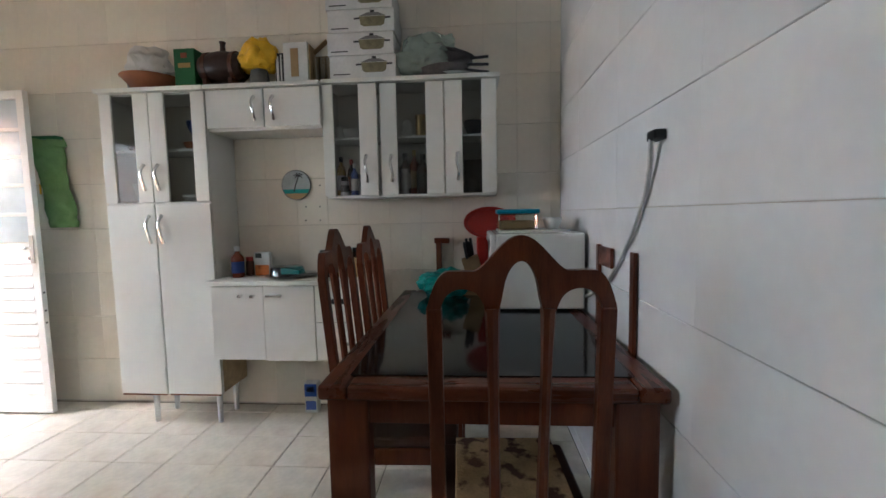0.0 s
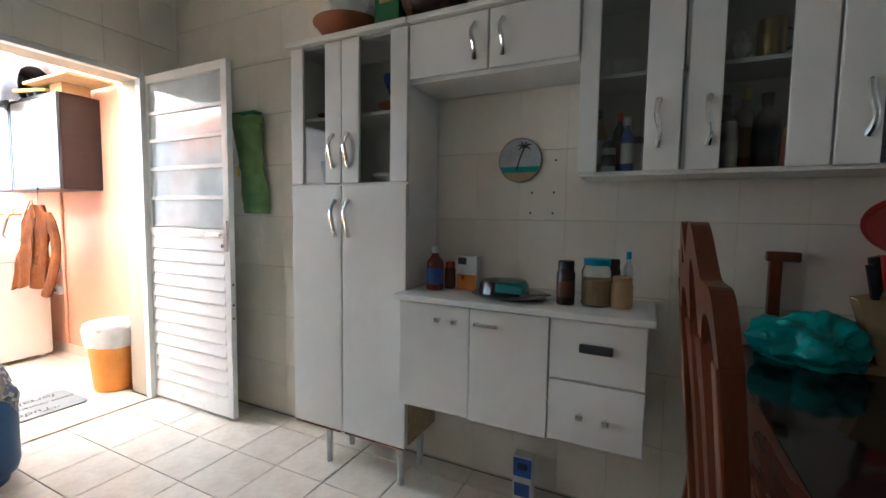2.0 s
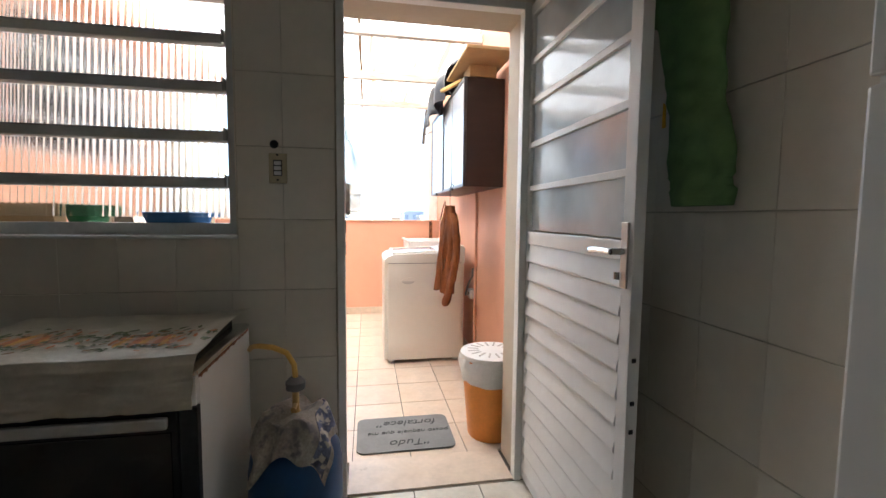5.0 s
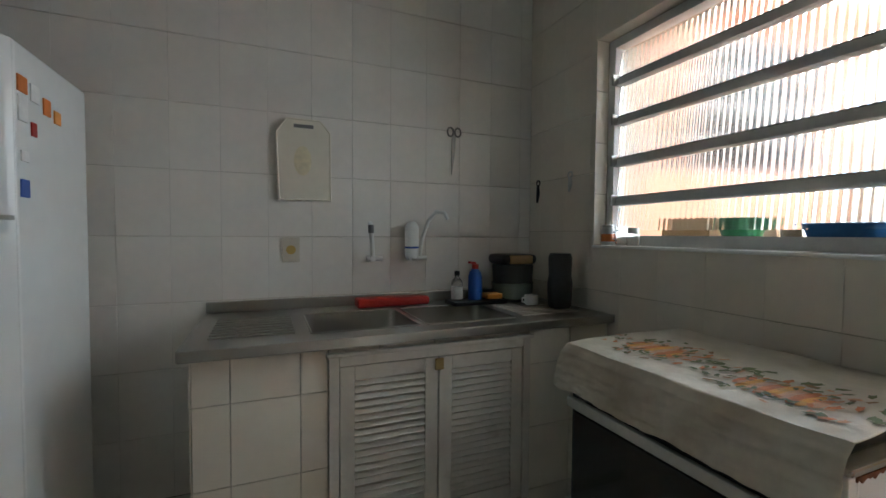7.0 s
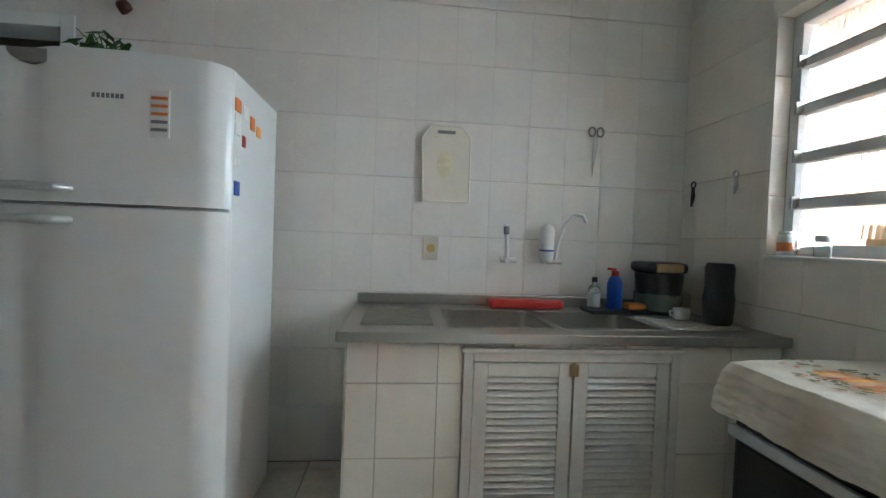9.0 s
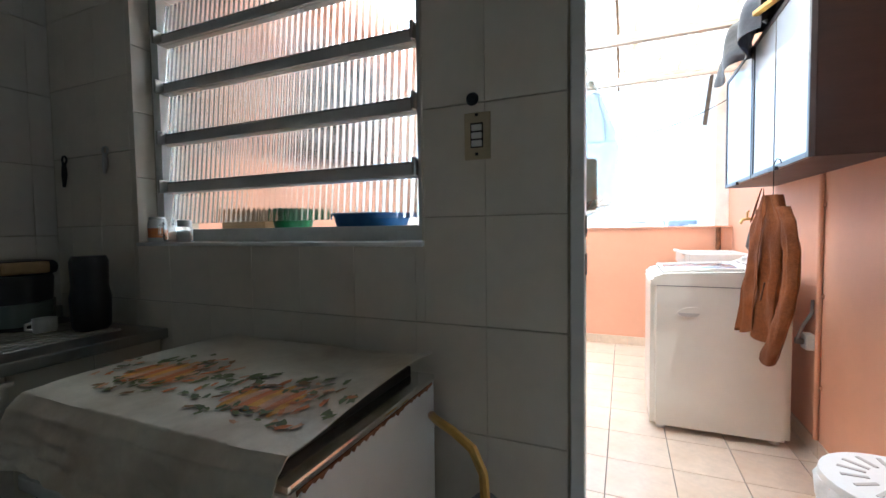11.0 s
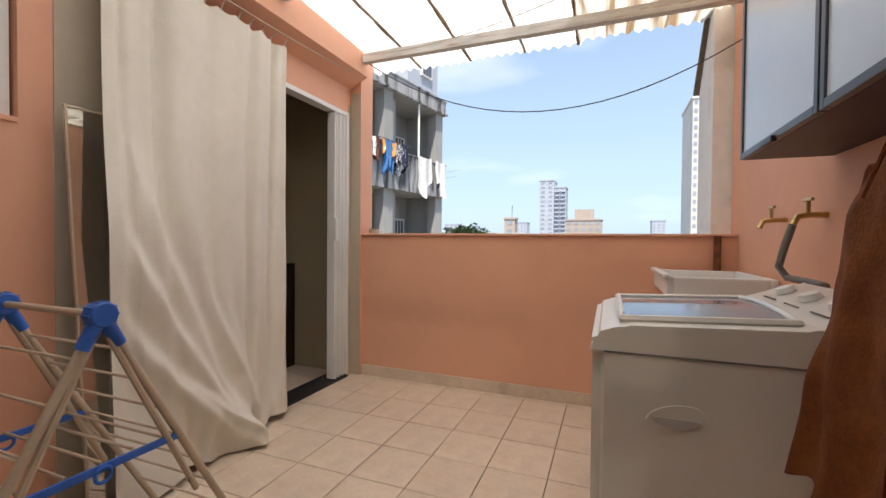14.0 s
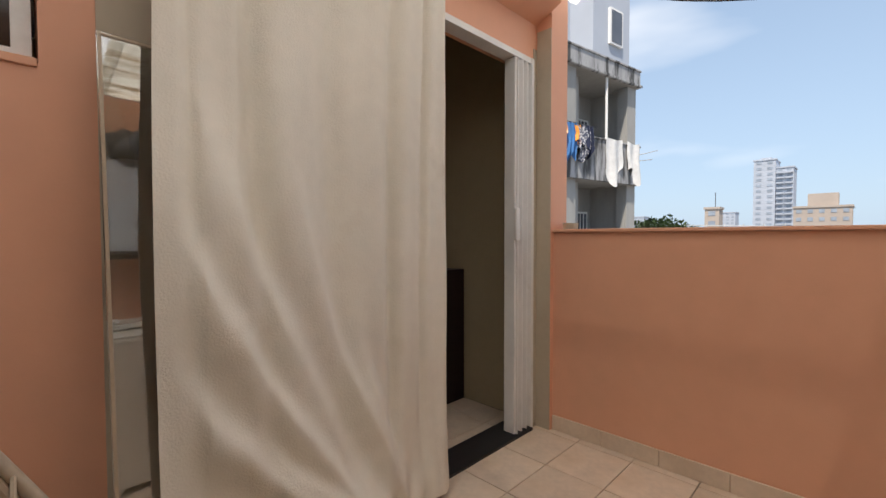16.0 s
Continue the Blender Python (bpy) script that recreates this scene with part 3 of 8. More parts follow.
def base_cabinet():
    x0, x1, y0 = -1.296, -0.34, 2.70
    c = thing("base_cabinet", ((x0 + x1) / 2, 2.88, 0.44), "cream white wall-hung base cabinet with two drawers", "cabinet")
    part("body", box(x0, x1, y0 + 0.02, CB, 0.44, 0.888, 0.002), M["cabinet"], c)
    d1 = part("door", box(x0 + 0.002, -0.972, y0, y0 + 0.018, 0.44, 0.885, 0.004), M["cabinet"], c)
    d2 = part("door", box(-0.968, -0.662, y0 - 0.003, y0 + 0.015, 0.435, 0.885, 0.004), M["cabinet"], c)
    w1 = part("drawer", box(-0.658, x1 - 0.002, y0, y0 + 0.018, 0.672, 0.885, 0.004), M["cabinet"], c)
    w2 = part("drawer", box(-0.658, x1 - 0.002, y0, y0 + 0.018, 0.44, 0.664, 0.004), M["cabinet"], c)
    knob(d1, -1.10, y0, 0.83)
    knob(d1, -1.025, y0, 0.828)
    part("handle", join(box(-0.945, -0.85, y0 - 0.028, y0 - 0.018, 0.822, 0.838, 0.004), box(-0.94, -0.925, y0 - 0.02, y0 - 0.002, 0.824, 0.836), box(-0.87, -0.855, y0 - 0.02, y0 - 0.002, 0.824, 0.836)), M["chrome"], d2, "chrome bar handle")
    part("handle", box(-0.555, -0.445, y0 - 0.022, y0, 0.778, 0.808, 0.006), M["black"], w1, "black cup pull")
    for x in (-0.635, -0.37):
        part("screw_hole", lathe([(0.006, 0), (0.006, 0.001), (0, 0.001)], Z3, 10), M["black"], w1).matrix_local = pose(x + 0.818, y0 - 0.001 - 2.88, 0.80 - 0.44, 90)
    knob(w2, -0.545, y0, 0.553)
    knob(w2, -0.46, y0, 0.548)
    solid("worktop", soft(box(x0 - 0.02, x1 + 0.02, y0 - 0.025, CB, 0.892, 0.916, 0.004), 0.001, 9), M["cabinet"], "cream laminate worktop with worn edges", "worktop")


def wall_cabinet():
    x0, x1, y0 = -0.60, 0.41, 2.80
    c = thing("wall_cabinet", ((x0 + x1) / 2, 2.93, 1.40), "cream white wall cabinet with three glazed doors", "cabinet")
    parts = [box(x0, x0 + 0.016, y0 + 0.02, CB, 1.41, 2.05), box(x1 - 0.016, x1, y0 + 0.02, CB, 1.41, 2.05), box(-0.262, -0.246, y0 + 0.02, CB - 0.006, 1.41, 2.05), box(0.108, 0.124, y0 + 0.02, CB - 0.006, 1.41, 2.05),
             box(x0 + 0.016, x1 - 0.016, CB - 0.006, CB, 1.41, 2.05)]
    part("body", join(*parts), M["cabinet"], c)
    part("bottom_board", box(x0 + 0.004, x1 - 0.004, y0 + 0.012, CB, 1.392, 1.408, 0.002), M["cabinet"], c)
    part("top_board", box(x0, x1 + 0.02, y0 - 0.02, CB, 2.052, 2.076, 0.003), M["cabinet"], c)
    for a, b in ((x0 + 0.018, -0.264), (-0.244, 0.106), (0.126, x1 - 0.018)):
        part("shelf", box(a, b, y0 + 0.03, CB - 0.008, 1.735, 1.748), M["cabinet"], c)
    glass_door(c, x0, -0.278, -0.535, -0.385, y0 - 0.012, 1.404, 2.046, -0.345, 1.56)
    glass_door(c, -0.262, 0.108, -0.165, 0.005, y0, 1.404, 2.046, -0.20, 1.56)
    glass_door(c, 0.116, x1, 0.215, 0.325, y0 - 0.006, 1.404, 2.046, 0.185, 1.56)


tall_cabinet()
bridge_cabinet()
base_cabinet()
wall_cabinet()

# ---- colours for small things ----
for key, col, ro in (("red", (0.45, 0.03, 0.02), 0.4), ("green", (0.02, 0.16, 0.05), 0.45), ("bag_green", (0.16, 0.29, 0.10), 0.7), ("yellow", (0.85, 0.48, 0.015), 0.5), ("blue", (0.015, 0.09, 0.42), 0.35), ("teal", (0.0, 0.28, 0.42), 0.35),
                     ("teal_bag", (0.0, 0.28, 0.25), 0.35), ("brown", (0.10, 0.028, 0.01), 0.4), ("clay", (0.30, 0.09, 0.03), 0.5), ("kraft", (0.42, 0.27, 0.13), 0.8), ("grey", (0.20, 0.19, 0.18), 0.6), ("dark_brown", (0.05, 0.022, 0.014), 0.4),
                     ("paper", (0.72, 0.71, 0.68), 0.7), ("orange", (0.80, 0.30, 0.045), 0.42), ("gold", (0.48, 0.33, 0.10), 0.35), ("coffee", (0.03, 0.012, 0.006), 0.3), ("label_blue", (0.05, 0.10, 0.35), 0.5), ("print_orange", (0.70, 0.20, 0.04), 0.5),
                     ("gas_blue", (0.01, 0.07, 0.20), 0.45), ("cream_cloth", (0.62, 0.57, 0.48), 0.9), ("navy", (0.012, 0.018, 0.045), 0.9), ("leaf", (0.06, 0.13, 0.03), 0.5), ("hose", (0.75, 0.45, 0.10), 0.4),
                     ("rack_blue", (0.03, 0.13, 0.50), 0.4), ("rack_beige", (0.50, 0.40, 0.29), 0.4), ("mat_grey", (0.22, 0.22, 0.21), 0.95), ("ink", (0.05, 0.05, 0.05), 0.8), ("slate", (0.06, 0.06, 0.065), 0.35), ("brass", (0.55, 0.38, 0.16), 0.3)):
    M[key] = material(key, col, ro, 1.0 if key == "brass" else 0.0, vary=0.10, scale=7, bump=0.08 if ro > 0.6 else 0.0, bump_scale=90)
M["denim"] = material("blue_cotton", (0.05, 0.17, 0.40), 0.9, vary=0.2)
# Grey that puts the shade of recesses into the colour of white parts.
M["lid_slot"] = material("grey_recess_shade", (0.50, 0.47, 0.43), 0.6, vary=0.1)
M["milk_plastic"] = sheer("milky_plastic_bag", (0.90, 0.90, 0.89), 0.10, 0.35, 0.45)
M["clear_bag"] = sheer("thin_clear_plastic_bag", (0.62, 0.74, 0.65), 0.58, 0.10, 0.3)
M["syrup"] = material("red_syrup_bottle", (0.20, 0.035, 0.012), 0.15, vary=0.15, scale=8, coat=0.3)
M["clear_plastic"] = glass("clear_plastic", (0.93, 0.95, 0.94), 0.06)


def cloth_sheet(fn, nu, nv, thick=0.003):
    """A sheet with thickness from a function of (u, v) that gives a point."""
    bm = bmesh.new()
    g = [[bm.verts.new(fn(i / nu, j / nv)) for j in range(nv + 1)] for i in range(nu + 1)]
    fs = [bm.faces.new((g[i][j], g[i + 1][j], g[i + 1][j + 1], g[i][j + 1])) for i in range(nu) for j in range(nv)]
    if thick:
        bmesh.ops.recalc_face_normals(bm, faces=fs)
        bmesh.ops.solidify(bm, geom=fs, thickness=thick)
    return bm


def lump(at, size, seed, rough=0.22, detail=3, flat=True):
    """A crumpled lump that rests on its base."""
    bm = bmesh.new()
    bmesh.ops.create_icosphere(bm, subdivisions=detail + 1, radius=1)
    for v in bm.verts:
        p = v.co.copy()
        k = 1 + rough * noise.noise(p * 1.3 + Vector((seed, 0, 0))) + rough * 0.6 * noise.noise(p * 3.1 + Vector((seed, 4, 0))) + rough * 0.3 * abs(noise.noise(p * 7 + Vector((seed, 9, 0))))
        v.co = Vector((p.x * k * size[0] / 2, p.y * k * size[1] / 2, max(p.z * k, -0.8 if flat else -9) * size[2] / 2))
    lo = min(v.co.z for v in bm.verts)
    bmesh.ops.translate(bm, verts=bm.verts, vec=Vector(at) - Vector((0, 0, lo)))
    return bm


# ---- kitchen: things on the cabinets ----
TZ = 2.067


def box_thing(name, x0, x1, y0, y1, z0, z1, mat, label, cat, prints=(), group=""):
    """A printed carton: prints are (u0, u1, v0, v1, material) shares of its front face."""
    t = thing(name, ((x0 + x1) / 2, (y0 + y1) / 2, z0), label, cat, group)
    part("carton", box(x0, x1, y0, y1, z0, z1, 0.003), M[mat], t)
    for u0, u1, v0, v1, m in prints:
        part("print", box(x0 + (x1 - x0) * u0, x0 + (x1 - x0) * u1, y0 - 0.0015, y0 + 0.001, z0 + (z1 - z0) * v0, z0 + (z1 - z0) * v1), M[m], t)
    return t


box_thing("picture_card", -1.93, -1.85, 2.96, 2.975, TZ, TZ + 0.21, "grey", "small grey printed card leaning behind a bowl", "card", ((0.1, 0.9, 0.55, 0.9, "paper"), (0.2, 0.8, 0.15, 0.4, "brown")))
solid("wooden_bowl", lathe([(0.05, 0), (0.11, 0.02), (0.165, 0.085), (0.172, 0.09), (0.16, 0.088), (0.10, 0.03), (0, 0.02)], (-1.71, 2.90, TZ), 32), M["clay"], "dark red-brown turned wooden bowl", "bowl", smooth=True)
solid("plastic_bag", soft(lump((-1.71, 2.90, TZ + 0.075), (0.26, 0.22, 0.22), 3, 0.35), 0.012, 22), M["milk_plastic"], "crumpled white plastic bag in a bowl", "bag", smooth=True)
box_thing("gift_box", -1.535, -1.405, 2.86, 2.96, TZ, TZ + 0.25, "green", "dark green printed gift carton", "box", ((0.35, 0.65, 0.78, 0.9, "clay"), (0.2, 0.8, 0.55, 0.66, "gold"), (0.3, 0.7, 0.1, 0.14, "gold")))


def barrel():
    b = thing("barrel_pot", (-1.25, 2.91, TZ), "small dark wooden barrel on a cradle", "barrel")
    prof = [(0.07, -0.13), (0.088, -0.09), (0.098, 0), (0.088, 0.09), (0.07, 0.13)]
    bm = lathe(prof, Z3, 24)
    bmesh.ops.transform(bm, matrix=pose(-1.25, 2.91, TZ + 0.14, 0, 90), verts=bm.verts)
    part("cask", bm, M["dark_brown"], b, smooth=True)
    for o in (-0.085, 0.085):
        hb = lathe([(0.092, -0.012), (0.094, 0.012)], Z3, 24)
        bmesh.ops.transform(hb, matrix=pose(-1.25 + o, 2.91, TZ + 0.14, 0, 90), verts=hb.verts)
        part("hoop", hb, M["brown"], b)
    for o in (-0.08, 0.08):
        part("cradle", box(-1.25 + o - 0.012, -1.25 + o + 0.012, 2.83, 2.99, TZ, TZ + 0.06, 0.003), M["brown"], b)
    part("bung", lathe([(0.018, 0), (0.014, 0.05), (0.02, 0.07), (0, 0.075)], (-1.25, 2.91, TZ + 0.225), 12), M["dark_brown"], b, smooth=True)


barrel()
lamp_t = thing("covered_blender", (-1.02, 2.9, TZ), "grey blender base under a yellow cloth", "blender")
part("base", lathe([(0.055, 0), (0.06, 0.02), (0.05, 0.11), (0.045, 0.12)], (-1.02, 2.9, TZ), 20), M["grey"], lamp_t, smooth=True)
part("cloth", soft(lump((-1.02, 2.9, TZ + 0.11), (0.22, 0.20, 0.20), 8, 0.35), 0.008, 25), M["yellow"], lamp_t, "yellow cloth cover", True)
box_thing("striped_carton", -0.905, -0.85, 2.87, 2.95, TZ, TZ + 0.20, "black", "narrow black and white striped carton", "box", ((0.15, 0.4, 0.1, 0.9, "paper"), (0.6, 0.75, 0.2, 0.95, "paper")))
box_thing("white_carton", -0.848, -0.70, 2.86, 2.96, TZ, TZ + 0.255, "paper", "white carton with a wooden utensil printed on it", "box", ((0.3, 0.62, 0.22, 0.86, "kraft"), (0.1, 0.4, 0.05, 0.1, "grey")))


def glass_carton():
    t = thing("glassware_carton", (-0.625, 2.91, TZ), "open clear carton of tall drinking glasses", "box")
    part("carton", join(box(-0.69, -0.565, 2.955, 2.96, TZ, TZ + 0.20), box(-0.69, -0.565, 2.86, 2.96, TZ, TZ + 0.004), box(-0.692, -0.686, 2.86, 2.96, TZ, TZ + 0.24)), M["kraft"], t)
    for k in range(3):
        part("drinking_glass", lathe([(0.016, 0), (0.017, 0.005), (0.019, 0.17), (0.0175, 0.17), (0.015, 0.006), (0, 0.006)], (-0.663 + 0.04 * k, 2.90, TZ + 0.005), 14), M["clear"], t, smooth=True)
    part("flap", bar((-0.70, 2.93, TZ + 0.2), (-0.60, 2.93, TZ + 0.28), 0.05, 0.004), M["kraft"], t)


glass_carton()
M["grey_olive"] = material("olive_pot_print", (0.24, 0.21, 0.12), 0.4, vary=0.35, scale=20)
for k in range(4):
    z = 2.078 + k * 0.127
    o = (0.006, -0.004, 0.003, -0.006)[k]
    t = thing("cookware_box", (-0.36 + o, 2.90, z), "white cookware carton printed with a steel pot", "box", "stack of cookware boxes")
    part("carton", box(-0.55 + o, -0.165 + o, 2.79, 3.04, z, z + 0.124, 0.003), M["paper"], t)
    px, py, pz = -0.29 + o, 2.789, z + 0.028
    part("pot_print", prism([(px - 0.075, pz + 0.055), (px + 0.075, pz + 0.055), (px + 0.068, pz + 0.01), (px + 0.05, pz), (px - 0.05, pz), (px - 0.068, pz + 0.01)], py, py + 0.002), M["grey_olive"], t, "olive-grey printed pot")
    part("lid_print", prism([(px - 0.078, pz + 0.057), (px + 0.078, pz + 0.057), (px + 0.03, pz + 0.075), (px - 0.03, pz + 0.075)], py, py + 0.002), M["grey"], t)
    part("knob_print", box(px - 0.012, px + 0.012, py, py + 0.002, pz + 0.075, pz + 0.088), M["ink"], t)
    for s in (-1, 1):
        part("handle_print", box(px + s * 0.09 - 0.016, px + s * 0.09 + 0.016, py, py + 0.002, pz + 0.04, pz + 0.05), M["ink"], t)
    part("line_print", box(-0.53 + o, -0.43 + o, py, py + 0.002, z + 0.018, z + 0.024), M["ink"], t)


M["pan_grey"] = material("worn_grey_pan", (0.12, 0.105, 0.10), 0.45, vary=0.3, scale=8)


def pans():
    t = thing("frying_pan_stack", (0.10, 2.9, 2.078), "stack of dark frying pans wrapped in plastic", "pan")
    for k in range(4):
        bm = lathe([(0.11 - k * 0.01, 0), (0.15 - k * 0.01, 0.045), (0.155 - k * 0.01, 0.047), (0.105 - k * 0.01, 0.006), (0, 0.006)], Z3, 28)
        bmesh.ops.transform(bm, matrix=pose(0.10 + 0.02 * k, 2.9, 2.08 + 0.034 * k, 6 * (k % 2), -5 + 6 * k, 0), verts=bm.verts)
        part("pan", bm, M["pan_grey"], t, smooth=True)
    for k, a in enumerate((10, -25, 20)):
        c = Vector((0.24, 2.86, 2.12 + 0.03 * k))
        part("pan_handle", bar(c, c + Vector((0.13, -0.05 + 0.02 * k, -0.035 + 0.020 * k)), 0.022, 0.012, bevel=0.004), M["black"], t)
    part("plastic_wrap", soft(lump((0.02, 2.88, 2.10), (0.36, 0.24, 0.24), 5, 0.4), 0.015, 18), M["clear_bag"], t, "thin crumpled plastic", True)


pans()
solid("tray", lathe([(0.12, 0), (0.16, 0.012), (0.155, 0.014), (0.11, 0.004), (0, 0.004)], (0.17, 2.93, 2.0775), 28), M["white_plastic"], "white round serving tray under the pans", "tray", smooth=True)


def jar(name, x, y, z, r, h, body, lid, label, lid_h=0.025, cat="jar", content=None, bandm=None):
    t = thing(name, (x, y, z), label, cat)
    part("vessel", lathe([(r * 0.9, 0), (r, 0.006), (r, h * 0.72), (r * 0.82, h - lid_h), (r * 0.8, h - lid_h)], (x, y, z), 22), M[body], t, smooth=True)
    if content:
        part("content", lathe([(r * 0.86, 0.006), (r * 0.9, 0.01), (r * 0.9, h * 0.55), (0, h * 0.56)], (x, y, z), 18), M[content], t)
    part("lid", lathe([(r * 0.86, h - lid_h), (r * 0.88, h - 0.003), (r * 0.8, h), (0, h)], (x, y, z), 22), M[lid], t, smooth=True)
    if bandm:
        part("label", lathe([(r * 1.012, h * 0.18), (r * 1.012, h * 0.55)], (x, y, z), 22), M[bandm], t)
    return t


def bottle(name, x, y, z, r, h, body, cap, label, bandm=None, cat="bottle"):
    t = thing(name, (x, y, z), label, cat)
    part("body", lathe([(r * 0.9, 0), (r, 0.006), (r, h * 0.6), (r * 0.92, h * 0.68), (r * 0.4, h * 0.8), (r * 0.36, h * 0.9), (0, h * 0.9)], (x, y, z), 20), M[body], t, smooth=True)
    part("cap", lathe([(r * 0.46, h * 0.86), (r * 0.46, h), (0, h)], (x, y, z), 14), M[cap], t, smooth=True)
    if bandm:
        part("label", lathe([(r * 1.015, h * 0.15), (r * 1.015, h * 0.52)], (x, y, z), 20), M[bandm], t)
    return t


WZ = 0.917
bottle("syrup_bottle", -1.205, 2.86, WZ, 0.038, 0.19, "syrup", "white_plastic", "dark red medicine bottle with a blue label", "label_blue")
jar("small_bottle", -1.165, 2.93, WZ, 0.025, 0.12, "brown", "red", "small dark red bottle behind the syrup", cat="bottle")
box_thing("cereal_box", -1.13, -1.03, 2.92, 2.955, WZ, WZ + 0.15, "paper", "white and orange food carton on the worktop", "box", ((0.04, 0.96, 0.0, 0.45, "print_orange"), (0.1, 0.5, 0.75, 0.95, "ink"), (0.25, 0.4, 0.3, 0.42, "red")))


def dish():
    t = thing("covered_dish", (-0.86, 2.86, WZ), "steel tray with a clear domed food cover", "dish")
    part("tray", lathe([(0.09, 0), (0.15, 0.012), (0.155, 0.014), (0.09, 0.004), (0, 0.004)], (-0.86, 2.86, WZ), 26), M["steel"], t, smooth=True)
    part("cover", lathe([(0.105, 0.012), (0.10, 0.05), (0.09, 0.066), (0, 0.07), (0, 0.067), (0.088, 0.063), (0.098, 0.048), (0.103, 0.012)], (-0.885, 2.86, WZ), 26), M["clear_plastic"], t, smooth=True).visible_shadow = False
    part("teal_sponge", box(-0.90, -0.81, 2.83, 2.89, WZ + 0.014, WZ + 0.04, 0.006), M["teal_bag"], t)
    part("knife", bar((-0.80, 2.80, WZ + 0.018), (-0.70, 2.88, WZ + 0.018), 0.018, 0.006), M["grey"], t)


dish()
jar("coffee_jar", -0.63, 2.82, WZ, 0.034, 0.165, "coffee", "black", "dark instant coffee jar with a red and black label", 0.035, bandm="brown")
jar("plastic_canister", -0.525, 2.86, WZ, 0.055, 0.175, "clear_plastic", "teal", "clear plastic canister with a blue lid", 0.024, "canister", "kraft")
jar("sauce_bottle", -0.47, 2.93, WZ, 0.024, 0.17, "coffee", "black", "slim dark sauce bottle", cat="bottle")
jar("preserve_jar", -0.435, 2.85, WZ, 0.038, 0.115, "kraft", "kraft", "squat glass jar of brown seasoning", 0.018)
bottle("spray_bottle", -0.42, 2.94, WZ, 0.02, 0.20, "white_plastic", "teal", "slim white bottle with a blue cap")
box_thing("milk_carton", -0.85, -0.765, 2.94, 3.0, 0.001, 0.20, "paper", "blue and white milk carton standing on the floor", "carton", ((0.03, 0.97, 0.55, 0.97, "blue"), (0.2, 0.8, 0.7, 0.88, "paper"), (0.1, 0.9, 0.1, 0.4, "label_blue")))


# inside the glazed cabinets
def bowl(name, x, y, z, r, h, mat, label, group=""):
    return solid(name, lathe([(r * 0.5, 0), (r * 0.6, 0.004), (r * 0.95, h * 0.7), (r, h), (r * 0.96, h), (r * 0.88, h * 0.7), (r * 0.5, 0.01), (0, 0.01)], (x, y, z), 24), M[mat], label, "bowl", group, smooth=True)


def cup(name, x, y, z, r, h, mat, label, group=""):
    t = thing(name, (x, y, z), label, "cup", group)
    part("vessel", lathe([(r * 0.85, 0), (r, 0.01), (r, h), (r * 0.93, h), (r * 0.9, 0.01), (0, 0.01)], (x, y, z), 20), M[mat], t, smooth=True)
    part("handle", tube([(x + r * 0.9, y - 0.004, z + h * 0.25), (x + r * 1.5, y - 0.004, z + h * 0.35), (x + r * 1.5, y - 0.004, z + h * 0.7), (x + r * 0.9, y - 0.004, z + h * 0.8)], 0.005, 6), M[mat], t, smooth=True)


bowl("blue_bowl", -1.44, 2.93, 1.80, 0.075, 0.09, "blue", "deep blue plastic bowl on stacked cups")
cup("white_cup", -1.44, 2.92, 1.755, 0.035, 0.044, "white_plastic", "white cup under a blue bowl")
solid("wicker_basket", lathe([(0.06, 0), (0.09, 0.044), (0.085, 0.044), (0.055, 0.006), (0, 0.006)], (-1.44, 2.91, 1.711), 20), M["clay"], "small brown wicker basket on a cabinet shelf", "basket", smooth=True)
solid("serving_plates", lathe([(0.06, 0), (0.10, 0.03), (0.10, 0.045), (0, 0.04)], (-1.46, 2.92, 1.392), 24), M["white_plastic"], "stack of white plates in the tall cabinet", "plates", smooth=True)
solid("wooden_tray", lathe([(0.06, 0), (0.085, 0.03), (0.08, 0.03), (0.05, 0.006), (0, 0.006)], (-1.82, 2.92, 1.711), 20), M["brown"], "brown wooden dish on a cabinet shelf", "dish", smooth=True)
solid("glass_dishes", lathe([(0.05, 0), (0.07, 0.12), (0.066, 0.12), (0.045, 0.01), (0, 0.01)], (-1.82, 2.92, 1.392), 20), M["white_plastic"], "stacked pale dishes in the tall cabinet", "dishes", smooth=True)
bowl("white_bowl", -0.46, 2.93, 1.749, 0.07, 0.06, "white_plastic", "white bowls stacked on a cabinet shelf")
cup("china_cup", -0.53, 2.9, 1.749, 0.03, 0.07, "white_plastic", "white china cup on a cabinet shelf")
bottle("oil_bottle", -0.54, 2.92, 1.409, 0.028, 0.24, "gold", "black", "tall oil bottle in the wall cabinet", "paper")
bottle("vinegar_bottle", -0.47, 2.9, 1.409, 0.026, 0.22, "coffee", "red", "dark vinegar bottle in the wall cabinet", "clay")
jar("seasoning_jar", -0.41, 2.92, 1.409, 0.03, 0.13, "paper", "grey", "pale seasoning jar in the wall cabinet")
bottle("blue_bottle", -0.44, 2.86, 1.409, 0.022, 0.19, "label_blue", "white_plastic", "slim blue bottle in the wall cabinet", "paper")
jar("spice_jar", -0.50, 2.85, 1.409, 0.024, 0.11, "paper", "black", "white spice jar with a black lid", bandm="ink")
bottle("amber_bottle", -0.085, 2.93, 1.409, 0.030, 0.27, "syrup", "gold", "amber liquor bottle with a gold cap", "kraft")
jar("silver_tin", -0.135, 2.86, 1.409, 0.026, 0.15, "alu", "alu", "shiny silver tin in the wall cabinet", bandm="paper")
jar("tea_tin", 0.03, 2.86, 1.409, 0.028, 0.12, "clay", "gold", "small red tea tin in the wall cabinet")
